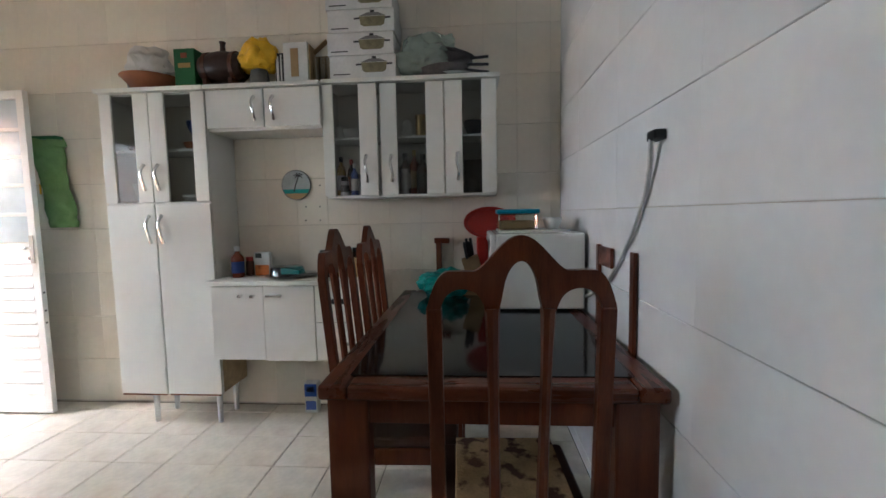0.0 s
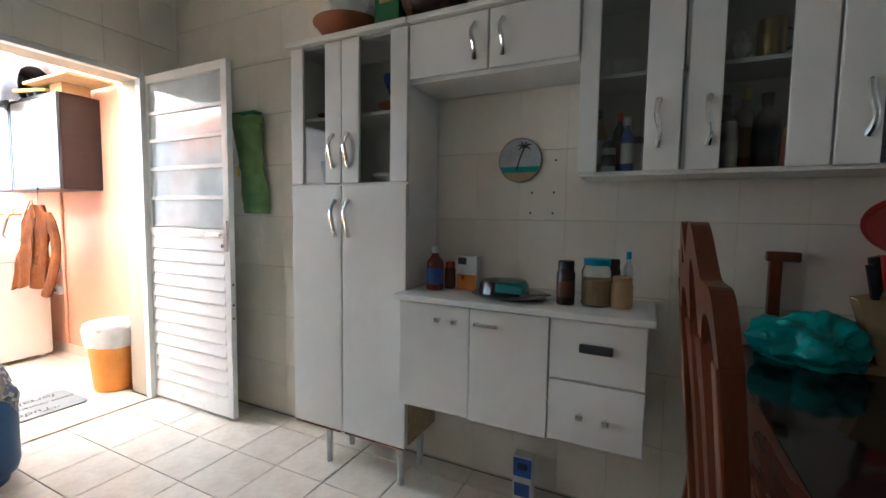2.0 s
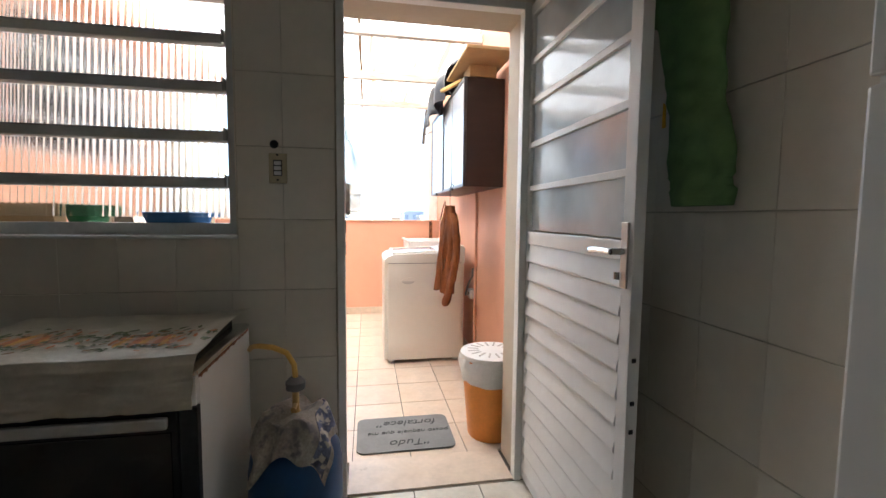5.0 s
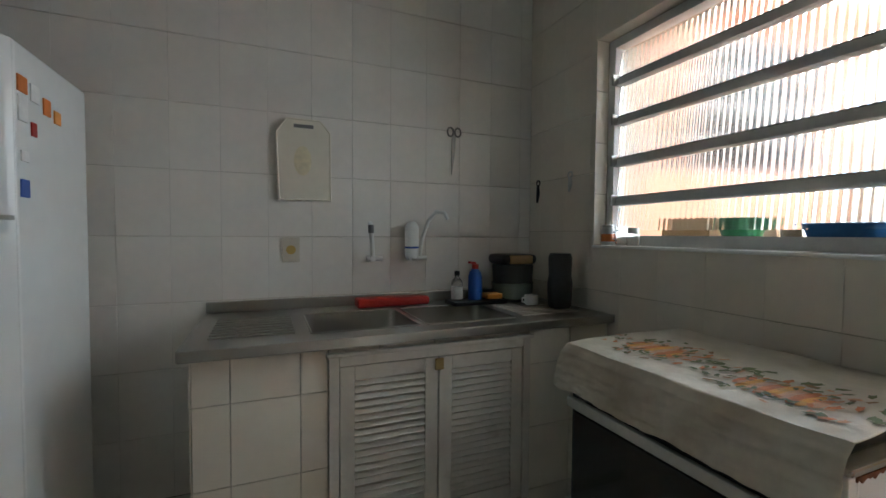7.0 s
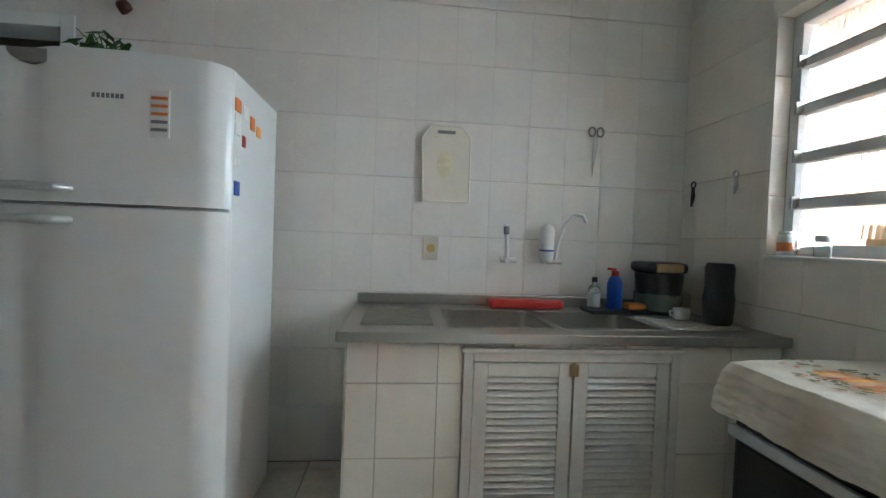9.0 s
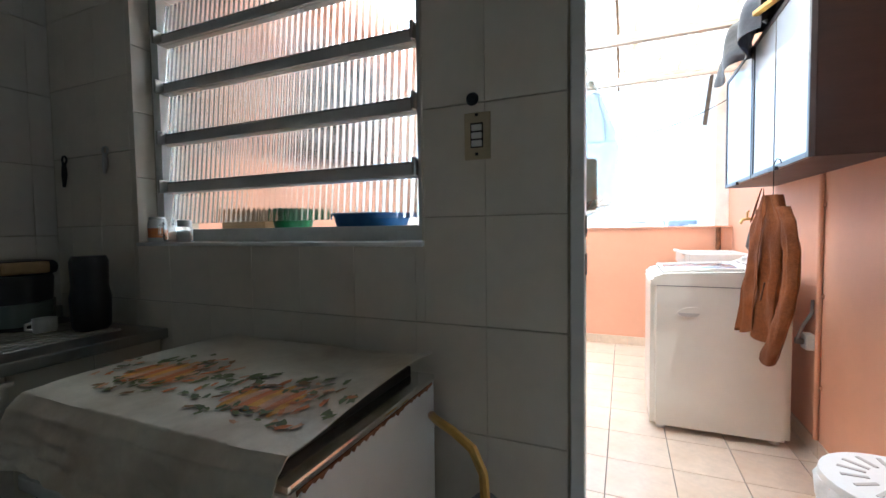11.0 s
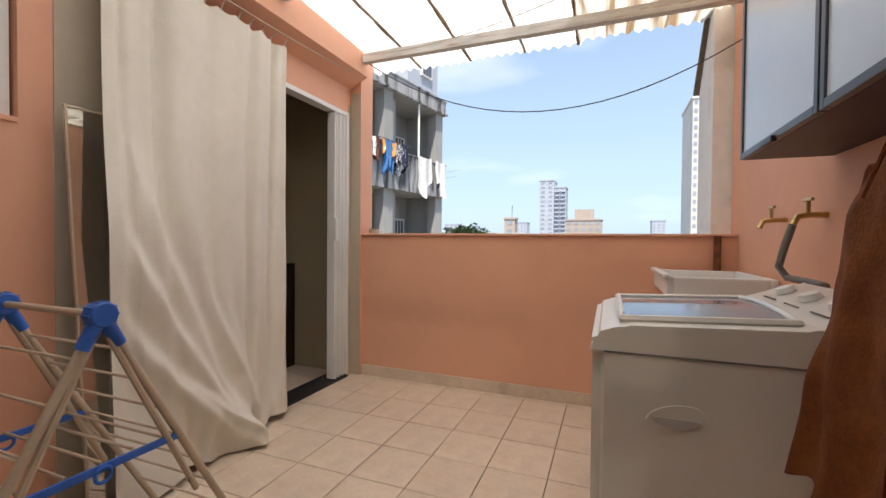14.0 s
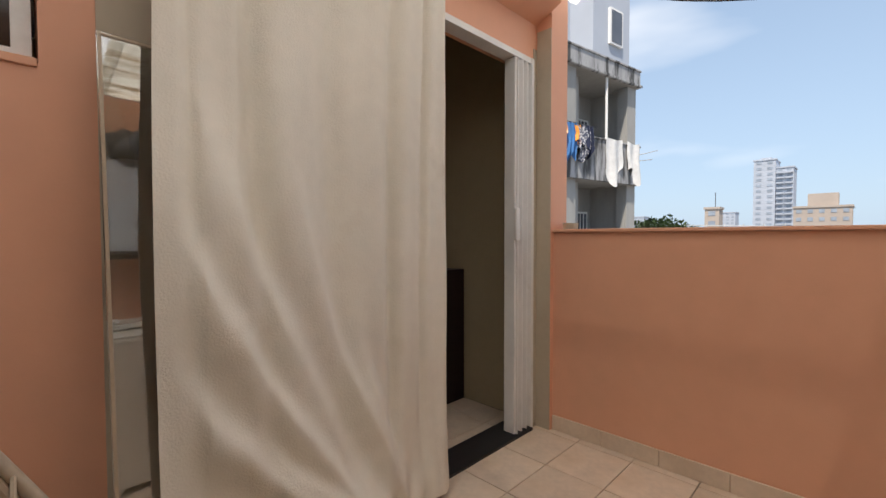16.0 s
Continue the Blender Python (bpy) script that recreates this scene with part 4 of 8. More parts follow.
cup("glass_mug", 0.25, 2.87, 1.409, 0.03, 0.085, "clear_plastic", "clear glass mug in the wall cabinet")
solid("ornament", soft(lump((-0.12, 2.9, 1.749), (0.06, 0.06, 0.12), 2, 0.3), 0.004, 30), M["white_plastic"], "small white china ornament on a shelf", "ornament", smooth=True)
cup("gold_tin", -0.03, 2.91, 1.749, 0.04, 0.13, "brass", "shiny gold tin cup on a shelf")
bottle("liquor_bottle", -0.14, 2.92, 1.409, 0.034, 0.25, "coffee", "black", "dark square-shouldered liquor bottle", "paper")
bottle("whisky_bottle", -0.03, 2.90, 1.409, 0.038, 0.24, "coffee", "black", "black liquor bottle with a black label", "ink")
solid("framed_picture", box(0.22, 0.33, 2.98, 2.99, 1.409, 1.62, 0.003), M["grey"], "grey framed picture standing in the cabinet", "picture frame")
bowl("purple_bowl", 0.28, 2.93, 1.749, 0.06, 0.09, "navy", "dark bowl on the cabinet shelf")


def wall_plate():
    t = thing("wall_plate", (-0.885, NY, 1.495), "round decorative wall plate painted with a palm beach", "plate")

    def disc(r, y0, y1, m, name, cut=None, seg=40, ox=0, oz=0):
        pts = [(-0.885 + ox + r * math.cos(a * math.tau / seg), 1.495 + oz + r * math.sin(a * math.tau / seg)) for a in range(seg)]
        if cut:
            pts = [(u, v) for u, v in pts if cut[0] <= v - 1.495 <= cut[1]]
        part(name, prism(pts, y0, y1), m, t, smooth=False)
    disc(0.098, NY - 0.014, NY - 0.001, M["grey"], "rim")
    disc(0.093, NY - 0.0165, NY - 0.013, material("plate_sky", (0.42, 0.44, 0.45), 0.3, vary=0.2, scale=14), "sky_painting", (-0.03, 0.2))
    disc(0.093, NY - 0.0165, NY - 0.013, M["teal_bag"], "sea_painting", (-0.058, -0.022))
    disc(0.093, NY - 0.0165, NY - 0.013, M["kraft"], "sand_painting", (-0.2, -0.05))
    part("palm_trunk", tube([(-0.90, NY - 0.018, 1.45), (-0.885, NY - 0.018, 1.50), (-0.865, NY - 0.018, 1.55)], 0.003, 5), M["ink"], t)
    for a in (20, 70, 120, 170, 220, 320):
        d = Vector((math.cos(radians(a)) * 0.035, 0, math.sin(radians(a)) * 0.022))
        c = Vector((-0.865, NY - 0.018, 1.552))
        part("palm_frond", tube([c, c + d * 0.6 + Vector((0, 0, 0.006)), c + d], 0.003, 5, taper=[1, 1.2, 0.3]), M["ink"], t)


wall_plate()
for i, (x, z) in enumerate(((-0.83, 1.352), (-0.735, 1.352), (-0.835, 1.262), (-0.737, 1.262), (-0.73, 1.49))):
    bm = lathe([(0.005, 0), (0.005, 0.002), (0, 0.002)], Z3, 10)
    bmesh.ops.transform(bm, matrix=pose(x, NY, z, 90), verts=bm.verts)
    solid("drill_hole", bm, M["black"], "dark drill hole in a wall tile", "hole", "drill holes in the tiles")


def hanging_bag():
    t = thing("hanging_cloth_bag", (-2.57, 3.03, 1.24), "green cloth bag holder hanging on the tiled wall", "bag")

    def fn(u, v):
        w = 0.098 + 0.010 * math.sin(v * 9) + 0.012 * noise.noise(Vector((u * 4, v * 8, 3))) + (0.022 if v > 0.9 else 0) - (0.012 if 0.08 < v < 0.13 else 0) - 0.03 * max(0, v - 0.75) + 0.02 * v
        cx = -2.50 - 0.09 * v
        a = math.pi + u * math.tau
        bulge = 0.040 + 0.012 * math.sin(v * 14 + u * 7) + 0.016 * noise.noise(Vector((u * 10, v * 12, 6)))
        return Vector((cx + w * math.cos(a) + 0.006 * noise.noise(Vector((u * 9, v * 9, 0))), 3.018 + bulge * math.sin(a) * (0.35 if math.sin(a) > 0 else 1), 1.245 + 0.59 * v + 0.008 * math.sin(u * 40) * (v > 0.92)))
    part("bag", cloth_sheet(fn, 72, 60, 0.002), M["bag_green"], t, smooth=True)
    part("hem", soft(box(-2.70, -2.48, 2.985, 3.045, 1.835, 1.855, 0.006), 0.006, 40), M["green"], t, "dark green gathered hem")
    part("print", prism([(-2.632, 1.47), (-2.630, 1.54), (-2.622, 1.53), (-2.620, 1.47)], 2.985, 2.989), M["yellow"], t)


hanging_bag()

# ---- kitchen: dining table and chairs ----
TT = 0.805


def dining_table():
    x0, x1, y0, y1 = -0.18, 0.80, 1.46, 2.99
    t = thing("dining_table", ((x0 + x1) / 2, (y0 + y1) / 2, 0), "mahogany dining table with a black glass inset top", "table")
    for xa, xb in ((x0, x0 + 0.085), (x1 - 0.085, x1)):
        part("side_board", box(xa, xb, y0, y1, TT - 0.045, TT, 0.012, 3), M["wood_top"], t)
    for ya, yb in ((y0, y0 + 0.09), (y1 - 0.09, y1)):
        part("end_board", box(x0 + 0.086, x1 - 0.086, ya, yb, TT - 0.045, TT - 0.001, 0.012, 3), M["wood_end"], t)
    part("under_panel", box(x0 + 0.08, x1 - 0.08, y0 + 0.085, y1 - 0.085, TT - 0.04, TT - 0.008), M["wood_top"], t)
    part("glass_top", box(x0 + 0.075, x1 - 0.075, y0 + 0.08, y1 - 0.08, TT - 0.006, TT + 0.003, 0.001), M["dark_glass"], t, "smoked black glass panel")
    for a, b in (((x0 + 0.05, y0 + 0.05), (x1 - 0.05, y0 + 0.05)), ((x0 + 0.05, y1 - 0.05), (x1 - 0.05, y1 - 0.05)), ((x0 + 0.05, y0 + 0.05), (x0 + 0.05, y1 - 0.05)), ((x1 - 0.05, y0 + 0.05), (x1 - 0.05, y1 - 0.05))):
        part("apron", bar((*a, TT - 0.085), (*b, TT - 0.085), 0.022, 0.085, bevel=0.003), M["wood"], t)
    for x in (x0 + 0.02, x1 - 0.14):
        for y in (y0 + 0.02, y1 - 0.09):
            part("leg", box(x, x + 0.12, y, y + 0.07, 0.0, TT - 0.044, 0.008), M["wood"], t)


def dining_chair(cushion=False):
    """A chair at the origin, its back to -y, facing +y."""
    c = thing("dining_chair", Z3, "dark mahogany dining chair with an arched slatted back", "chair", "chairs round the dining table")
    w, zt = 0.215, 1.205
    n = 60
    bm = bmesh.new()
    cols = []
    slats = (-0.064, 0.064)

    def top(u):
        return 1.156 + 0.080 * (0.5 + 0.5 * math.cos(math.pi * min(1, abs(u) / 0.105))) ** 0.75 - 0.085 * (max(0, abs(u) - 0.160) / 0.055) ** 2.4

    def low(u):
        for a, b, h in ((-w + 0.034, slats[0] - 0.020, 1.115), (slats[0] + 0.020, slats[1] - 0.020, 1.178), (slats[1] + 0.020, w - 0.034, 1.115)):
            if a < u < b:
                k = 2 * (u - a) / (b - a) - 1
                return 1.068 + (h - 1.068) * math.sqrt(max(0, 1 - k * k))
        return 1.06
    for i in range(n + 1):
        u = -w + 2 * w * i / n
        tilt = lambda z: -0.0 - 0.09 * (z - 0.46)
        cols.append([bm.verts.new((u, y + tilt(z), z)) for z in (low(u), top(u)) for y in (-0.012, 0.014)])
    for p, q in zip(cols, cols[1:]):
        for a, b in ((0, 1), (1, 3), (3, 2), (2, 0)):
            bm.faces.new((p[a], p[b], q[b], q[a]))
    bm.faces.new([cols[0][i] for i in (0, 1, 3, 2)])
    bm.faces.new([cols[-1][i] for i in (0, 2, 3, 1)])
    part("crest_rail", bm, M["wood"], c)
    y_at = lambda z: -0.09 * (z - 0.46)
    for s in (-1, 1):
        x = s * (w - 0.017)
        part("back_post", join(bar((x, y_at(1.07), 1.07), (x, y_at(0.46), 0.46), 0.036, 0.03, (0, 1, 0), 0.004), bar((x, y_at(0.46), 0.47), (x * 0.97, -0.05, 0.0), 0.038, 0.034, (0, 1, 0), 0.004)), M["wood"], c)
        part("front_leg", bar((s * 0.19, 0.39, 0.44), (s * 0.185, 0.39, 0.0), 0.038, 0.038, (0, 1, 0), 0.004), M["wood"], c)
        part("side_rail", bar((s * 0.195, 0.0, 0.41), (s * 0.195, 0.39, 0.41), 0.024, 0.06, bevel=0.003), M["wood"], c)
        part("stretcher", bar((s * 0.19, -0.03, 0.16), (s * 0.188, 0.39, 0.16), 0.02, 0.028, bevel=0.003), M["wood"], c)
    for x in slats:
        pts = [(x * k, y_at(z), z) for z, k in ((1.07, 1.0), (0.95, 0.98), (0.8, 0.95), (0.66, 0.92), (0.52, 0.9))]
        part("slat", tube(pts, 0.017, 8, taper=[1.1, 0.85, 0.8, 0.85, 0.95]), M["wood"], c, smooth=True)
    part("lower_back_rail", bar((-w + 0.03, y_at(0.52), 0.52), (w - 0.03, y_at(0.52), 0.52), 0.024, 0.05, bevel=0.004), M["wood"], c)
    part("front_rail", bar((-0.18, 0.39, 0.41), (0.18, 0.39, 0.41), 0.024, 0.06, bevel=0.003), M["wood"], c)
    seat = box(-0.205, 0.205, 0.0, 0.415, 0.44, 0.482, 0.016, 3)
    part("seat", seat, M["dark_brown"], c, "dark padded seat")
    if cushion:
        part("seat_cover", soft(box(-0.16, 0.17, 0.02, 0.43, 0.483, 0.495, 0.005, 2), 0.003, 20), M["floral"], c, "beige floral woven seat cover")
    return c


M["floral"] = material("woven_floral_cloth", (0.46, 0.30, 0.15), 0.9, vary=0.2, scale=12, bump=0.4, bump_scale=120, stain=(0.10, 0.045, 0.025), stain_scale=14, stain_at=(0.52, 0.6))
dining_table()
ch = dining_chair()
copy_thing(ch, pose(-0.20, 2.44, 0, 0, 0, -90))
ch.matrix_basis = pose(-0.215, 1.97, 0, 0, 0, -88)
ch2 = dining_chair(True)
ch2["label"] = "dark mahogany dining chair with a beige floral seat cover"
ch2.matrix_basis = pose(0.375, 1.34, 0, 0, 0, 2)


def chair_frame():
    """The upright of a chair pushed to the far end, of which one post and rail show."""
    t = thing("wooden_stand", (0.05, 3.025, 0), "dark wooden upright standing against the tiled wall", "stand")
    part("post", box(0.03, 0.065, 3.01, 3.045, 0.0, 1.12, 0.004), M["wood"], t)
    part("stub_rail", box(0.02, 0.115, 3.008, 3.047, 1.10, 1.135, 0.006), M["wood"], t)
    part("foot", box(-0.02, 0.12, 2.995, 3.047, 0.0, 0.03, 0.004), M["wood"], t)


chair_frame()


def side_chair():
    t = thing("folded_chair", (0.775, 1.85, 0), "narrow dark wooden chair squeezed against the tiled wall", "chair")
    part("back_post", box(0.802, 0.816, 1.76, 1.80, 0.0, 1.145, 0.004), M["wood"], t)
    part("back_post", box(0.802, 0.816, 2.16, 2.20, 0.0, 1.145, 0.004), M["wood"], t)
    part("crest_rail", box(0.802, 0.816, 2.0, 2.16, 1.06, 1.14, 0.004), M["wood"], t)
    part("cross_rail", box(0.802, 0.816, 1.80, 2.16, 0.45, 0.52, 0.004), M["wood"], t)


side_chair()


def microwave():
    x0, x1, y0, y1, z0, z1 = 0.35, 0.80, 2.37, 2.90, TT + 0.012, 1.185
    t = thing("microwave_oven", ((x0 + x1) / 2, (y0 + y1) / 2, TT + 0.003), "white microwave oven with a silver-grey front on the table", "microwave")
    part("body", box(x0 + 0.03, x1, y0, y1, z0, z1, 0.012, 3), M["enamel"], t)
    fr = part("front_panel", box(x0, x0 + 0.032, y0 + 0.002, y1 - 0.002, z0 + 0.002, z1 - 0.002, 0.012, 3), M["white_plastic"], t)
    part("window", box(x0 - 0.003, x0 + 0.002, y0 + 0.17, y1 - 0.03, z0 + 0.05, z1 - 0.05, 0.002), M["dark_glass"], fr, "dark glass door window")
    part("door_trim", box(x0 - 0.002, x0 + 0.002, y0 + 0.14, y1 - 0.02, z0 + 0.03, z1 - 0.03, 0.001), M["alu"], fr)
    part("display", box(x0 - 0.003, x0 + 0.002, y0 + 0.03, y0 + 0.12, z1 - 0.08, z1 - 0.03, 0.001), M["black"], fr)
    for r in range(8):
        part("button", box(x0 - 0.005, x0 + 0.002, y0 + 0.03, y0 + 0.12, z0 + 0.04 + r * 0.027, z0 + 0.057 + r * 0.027, 0.003), M["alu"], fr)
    for x in (x0 + 0.05, x1 - 0.05):
        for y in (y0 + 0.05, y1 - 0.05):
            part("foot", lathe([(0.014, 0), (0.014, 0.014)], (x, y, TT + 0.003 - 0.005 + 0.005), 10), M["black"], t)


microwave()
MT = 1.186
solid("chopping_tray", box(0.40, 0.74, 2.40, 2.78, MT, MT + 0.012, 0.005), M["white_plastic"], "pale plastic tray on the microwave", "tray")
t = thing("food_container", (0.50, 2.58, MT + 0.013), "clear food container with a blue lid", "container")
part("tub", box(0.40, 0.60, 2.50, 2.66, MT + 0.013, MT + 0.095, 0.012, 3), M["clear_plastic"], t)
part("content", box(0.415, 0.585, 2.515, 2.645, MT + 0.018, MT + 0.06, 0.01, 2), M["kraft"], t)
part("lid", box(0.392, 0.608, 2.492, 2.668, MT + 0.095, MT + 0.118, 0.008, 3), M["teal"], t)
bowl("salad_bowl", 0.68, 2.56, MT + 0.013, 0.05, 0.06, "white_plastic", "small white bowl on the microwave")


def colander():
    t = thing("red_strainer", (0.30, 2.955, TT), "red plastic dish drainer standing behind the knife block", "strainer")
    bm = lathe([(0.02, 0), (0.11, 0.02), (0.135, 0.06), (0.14, 0.062), (0.112, 0.028), (0, 0.012)], Z3, 30)
    bmesh.ops.transform(bm, matrix=pose(0.36, 2.97, 1.22, 80, 0, 10) @ Matrix.Diagonal((1.15, 0.7, 1, 1)), verts=bm.verts)
    part("basin", bm, M["red"], t, smooth=True)
    part("stand", box(0.29, 0.43, 2.93, 2.985, TT + 0.001, 1.14, 0.006), M["red"], t)


colander()


def knife_block():
    t = thing("knife_block", (0.255, 2.84, TT), "light wooden knife block with black-handled knives", "knife block")
    part("block", join(bar((0.31, 2.84, TT + 0.004), (0.245, 2.84, 1.03), 0.10, 0.07, (0, 1, 0), 0.004)), M["kraft"], t)
    part("base", box(0.20, 0.34, 2.78, 2.90, TT, TT + 0.022, 0.004), M["kraft"], t)
    for k in range(4):
        p = Vector((0.232 + 0.012 * k, 2.80 + 0.025 * k, 1.02))
        part("knife_handle", bar(p, p + Vector((-0.018, 0, 0.10 + 0.02 * (k % 2))), 0.016, 0.022, (0, 1, 0), 0.004), M["black"], t)


knife_block()
solid("teal_plastic_bag", soft(lump((0.10, 2.83, TT), (0.27, 0.24, 0.17), 11, 0.35, 4), 0.012, 16), M["teal_bag"], "crumpled teal plastic shopping bag on the table", "bag", smooth=True)


def power_cord():
    t = thing("power_cord", (EX, 1.62, 1.0), "grey power cord plugged into the tiled wall", "cord")
    part("plug", box(EX - 0.035, EX - 0.001, 1.575, 1.635, 1.485, 1.515, 0.006), M["black"], t)
    pts = [(EX - 0.03, 1.61, 1.49), (EX - 0.02, 1.64, 1.42), (EX - 0.012, 1.69, 1.33), (EX - 0.012, 1.78, 1.22), (EX - 0.012, 1.90, 1.11), (EX - 0.012, 2.05, 1.0), (EX - 0.012, 2.3, 0.9), (EX - 0.02, 2.45, 0.86)]
    part("cable", tube(pts, 0.008, 8), M["alu"], t, smooth=True)


power_cord()

# ---- kitchen: stove, gas and sink ----
M["oilcloth"] = material("printed_oilcloth", (0.72, 0.65, 0.53), 0.30, vary=0.10, scale=5, bump=0.35, bump_scale=22, stain=(0.44, 0.35, 0.24), stain_scale=4, stain_at=(0.46, 0.70))


def ragged(xa, xb, ya, yb, top):
    """A rust strip with a straight upper edge and an eaten lower edge."""
    n = 60
    low = [(xa + (xb - xa) * i / n, top - 0.004 - 0.020 * abs(noise.noise(Vector((i * 0.61, 2.0, 0)))) ** 1.2 - 0.006 * abs(noise.noise(Vector((i * 1.9, 5.0, 0))))) for i in range(n + 1)]
    return prism([(xa, top)] + low + [(xb, top)], ya, yb)


def stove():
    x0, x1, y0, y1, zt = -3.26, -2.735, 0.975, 1.69, 0.80
    t = thing("gas_stove", ((x0 + x1) / 2, (y0 + y1) / 2, 0), "old white gas stove with rusty side edges", "stove")
    part("body", join(box(x0, x1 - 0.03, y0, y0 + 0.02, 0.06, zt - 0.03, 0.003), box(x0, x1 - 0.03, y1 - 0.02, y1, 0.06, zt - 0.03, 0.003), box(x0, x0 + 0.02, y0 + 0.02, y1 - 0.02, 0.06, zt - 0.03), box(x0 + 0.02, x1 - 0.03, y0 + 0.02, y1 - 0.02, 0.06, 0.09)), M["enamel"], t)
    part("hob", box(x0, x1, y0 - 0.004, y1 + 0.004, zt - 0.028, zt - 0.012, 0.006), M["chrome"], t, "bright pressed steel hob edge")
    part("hob_well", box(x0 + 0.03, x1 - 0.04, y0 + 0.03, y1 - 0.05, zt - 0.012, zt + 0.012, 0.004), M["black"], t, "black hob under the cloth")
    part("rust_strip", ragged(x0 + 0.015, x1 - 0.02, y1, y1 + 0.003, zt - 0.030), M["rust"], t, "rusted upper side edge")
    part("control_panel", box(x1 - 0.03, x1, y0, y1, 0.69, zt - 0.03, 0.004), M["enamel"], t)
    for k in range(5):
        kb = lathe([(0.02, 0), (0.018, 0.018), (0, 0.02)], Z3, 14)
        bmesh.ops.transform(kb, matrix=pose(x1, y0 + 0.1 + k * 0.128, 0.735, 0, 90), verts=kb.verts)
        part("control_knob", kb, M["black"], t)
    dr = part("oven_door", box(x1 - 0.03, x1 - 0.002, y0 + 0.02, y1 - 0.05, 0.20, 0.685, 0.004), M["black"], t, "black oven door")
    part("oven_window", box(x1 - 0.003, x1 + 0.004, y0 + 0.035, y1 - 0.065, 0.24, 0.62, 0.002), M["dark_glass"], dr, "dark glass oven window")
    part("oven_handle", join(box(x1 + 0.012, x1 + 0.03, y0 + 0.03, y1 - 0.065, 0.640, 0.672, 0.006), box(x1 - 0.002, x1 + 0.014, y0 + 0.05, y0 + 0.08, 0.645, 0.665), box(x1 - 0.002, x1 + 0.014, y1 - 0.12, y1 - 0.09, 0.645, 0.665)), M["alu"], dr, "flat metal door handle")
    part("side_post", box(x1 - 0.03, x1 - 0.001, y1 - 0.045, y1, 0.06, 0.685, 0.003), M["black"], t)
    part("drawer", box(x1 - 0.028, x1 - 0.004, y0 + 0.02, y1 - 0.05, 0.07, 0.19, 0.004), M["enamel"], t)
    for x in (x0 + 0.05, x1 - 0.06):
        for y in (y0 + 0.05, y1 - 0.05):
            part("foot", lathe([(0.02, 0), (0.015, 0.062)], (x, y, 0), 10), M["black"], t)
    c = thing("stove_cloth", (-3.0, 1.33, zt + 0.014), "stained oilcloth with printed pumpkins spread over the stove", "cloth")
    path = [(-3.245, 0.834), (-3.16, 0.835), (-3.05, 0.835), (-2.95, 0.835), (-2.86, 0.835), (-2.79, 0.833), (-2.735, 0.828), (-2.712, 0.805), (-2.702, 0.77), (-2.698, 0.735), (-2.694, 0.70)]

    def fn(u, v):
        k = v * (len(path) - 1)
        i = min(int(k), len(path) - 2)
        f = k - i
        x, z = (path[i][0] * (1 - f) + path[i + 1][0] * f, path[i][1] * (1 - f) + path[i + 1][1] * f)
        y = y0 - 0.006 + (y1 - y0 + 0.012) * u
        hang = max(0, v - 0.60) / 0.40
        lift = 0.022 * max(0, u - 0.80) / 0.20 * (1 - hang) * (0.6 + 0.4 * math.sin(v * 9))
        crease = noise.noise(Vector((u * 5 + v * 3, v * 16, 4))) + 0.6 * abs(noise.noise(Vector((u * 13, v * 21, 7))))
        return Vector((x + hang * 0.004 * math.sin(u * 17 + 1) + hang * 0.010 * abs(noise.noise(Vector((u * 9, v * 5, 8)))) + 0.004 * noise.noise(Vector((u * 8, v * 8, 3))) + 0.008 * hang + 0.011 * hang * crease, y, z + lift + 0.003 * noise.noise(Vector((u * 7, v * 6, 0))) + 0.0025 * hang * noise.noise(Vector((u * 22, v * 18, 2)))))
    part("cloth", cloth_sheet(fn, 110, 90, 0.002), M["oilcloth"], c, smooth=True)
    rng = random.Random(4)

    def decal(name, mat, u0, v0, pts, up):
        """A printed patch that lies on the cloth; pts are metres along and across it."""
        bm = bmesh.new()
        vs = [bm.verts.new(fn(u0 + a / (y1 - y0), v0 + b / 0.62) + Vector((0, 0, up))) for a, b in pts]
        bm.faces.new(vs)
        part(name, bm, M[mat], c)

    def motif(u0, v0):
        for k in range(9):
            o = (k - 4) * 0.019
            h = 0.052 * math.sqrt(max(0.1, 1 - ((k - 4) / 5) ** 2))
            decal("printed_pumpkin", ("pump_a", "pump_c", "pump_b")[k % 3], u0, v0, [(o + 0.0125 * math.cos(q * math.tau / 10), h * math.sin(q * math.tau / 10) + 0.01 * math.sin(k)) for q in range(10)], 0.0015 + 0.0001 * k)
        for k in range(95):
            a, r = rng.uniform(0, math.tau), rng.uniform(0.05, 0.15)
            th, sc = rng.uniform(0, math.tau), rng.uniform(0.45, 0.85)
            leaf = [(0.020, 0), (0.006, 0.009), (-0.004, 0.006), (-0.016, 0.008), (-0.012, 0), (-0.016, -0.008), (0.004, -0.008)]
            pts = [(math.cos(a) * r * 1.25 + sc * (x * math.cos(th) - y * math.sin(th)), math.sin(a) * r * 0.62 + sc * (x * math.sin(th) + y * math.cos(th))) for x, y in leaf]
            decal("printed_leaf", rng.choice(("leaf_p", "leaf_p", "leaf_p", "olive_p", "pump_a", "pump_b")), u0, v0, pts, 0.0026 + 0.00002 * k)
    motif(0.26, 0.34)
    motif(0.74, 0.38)


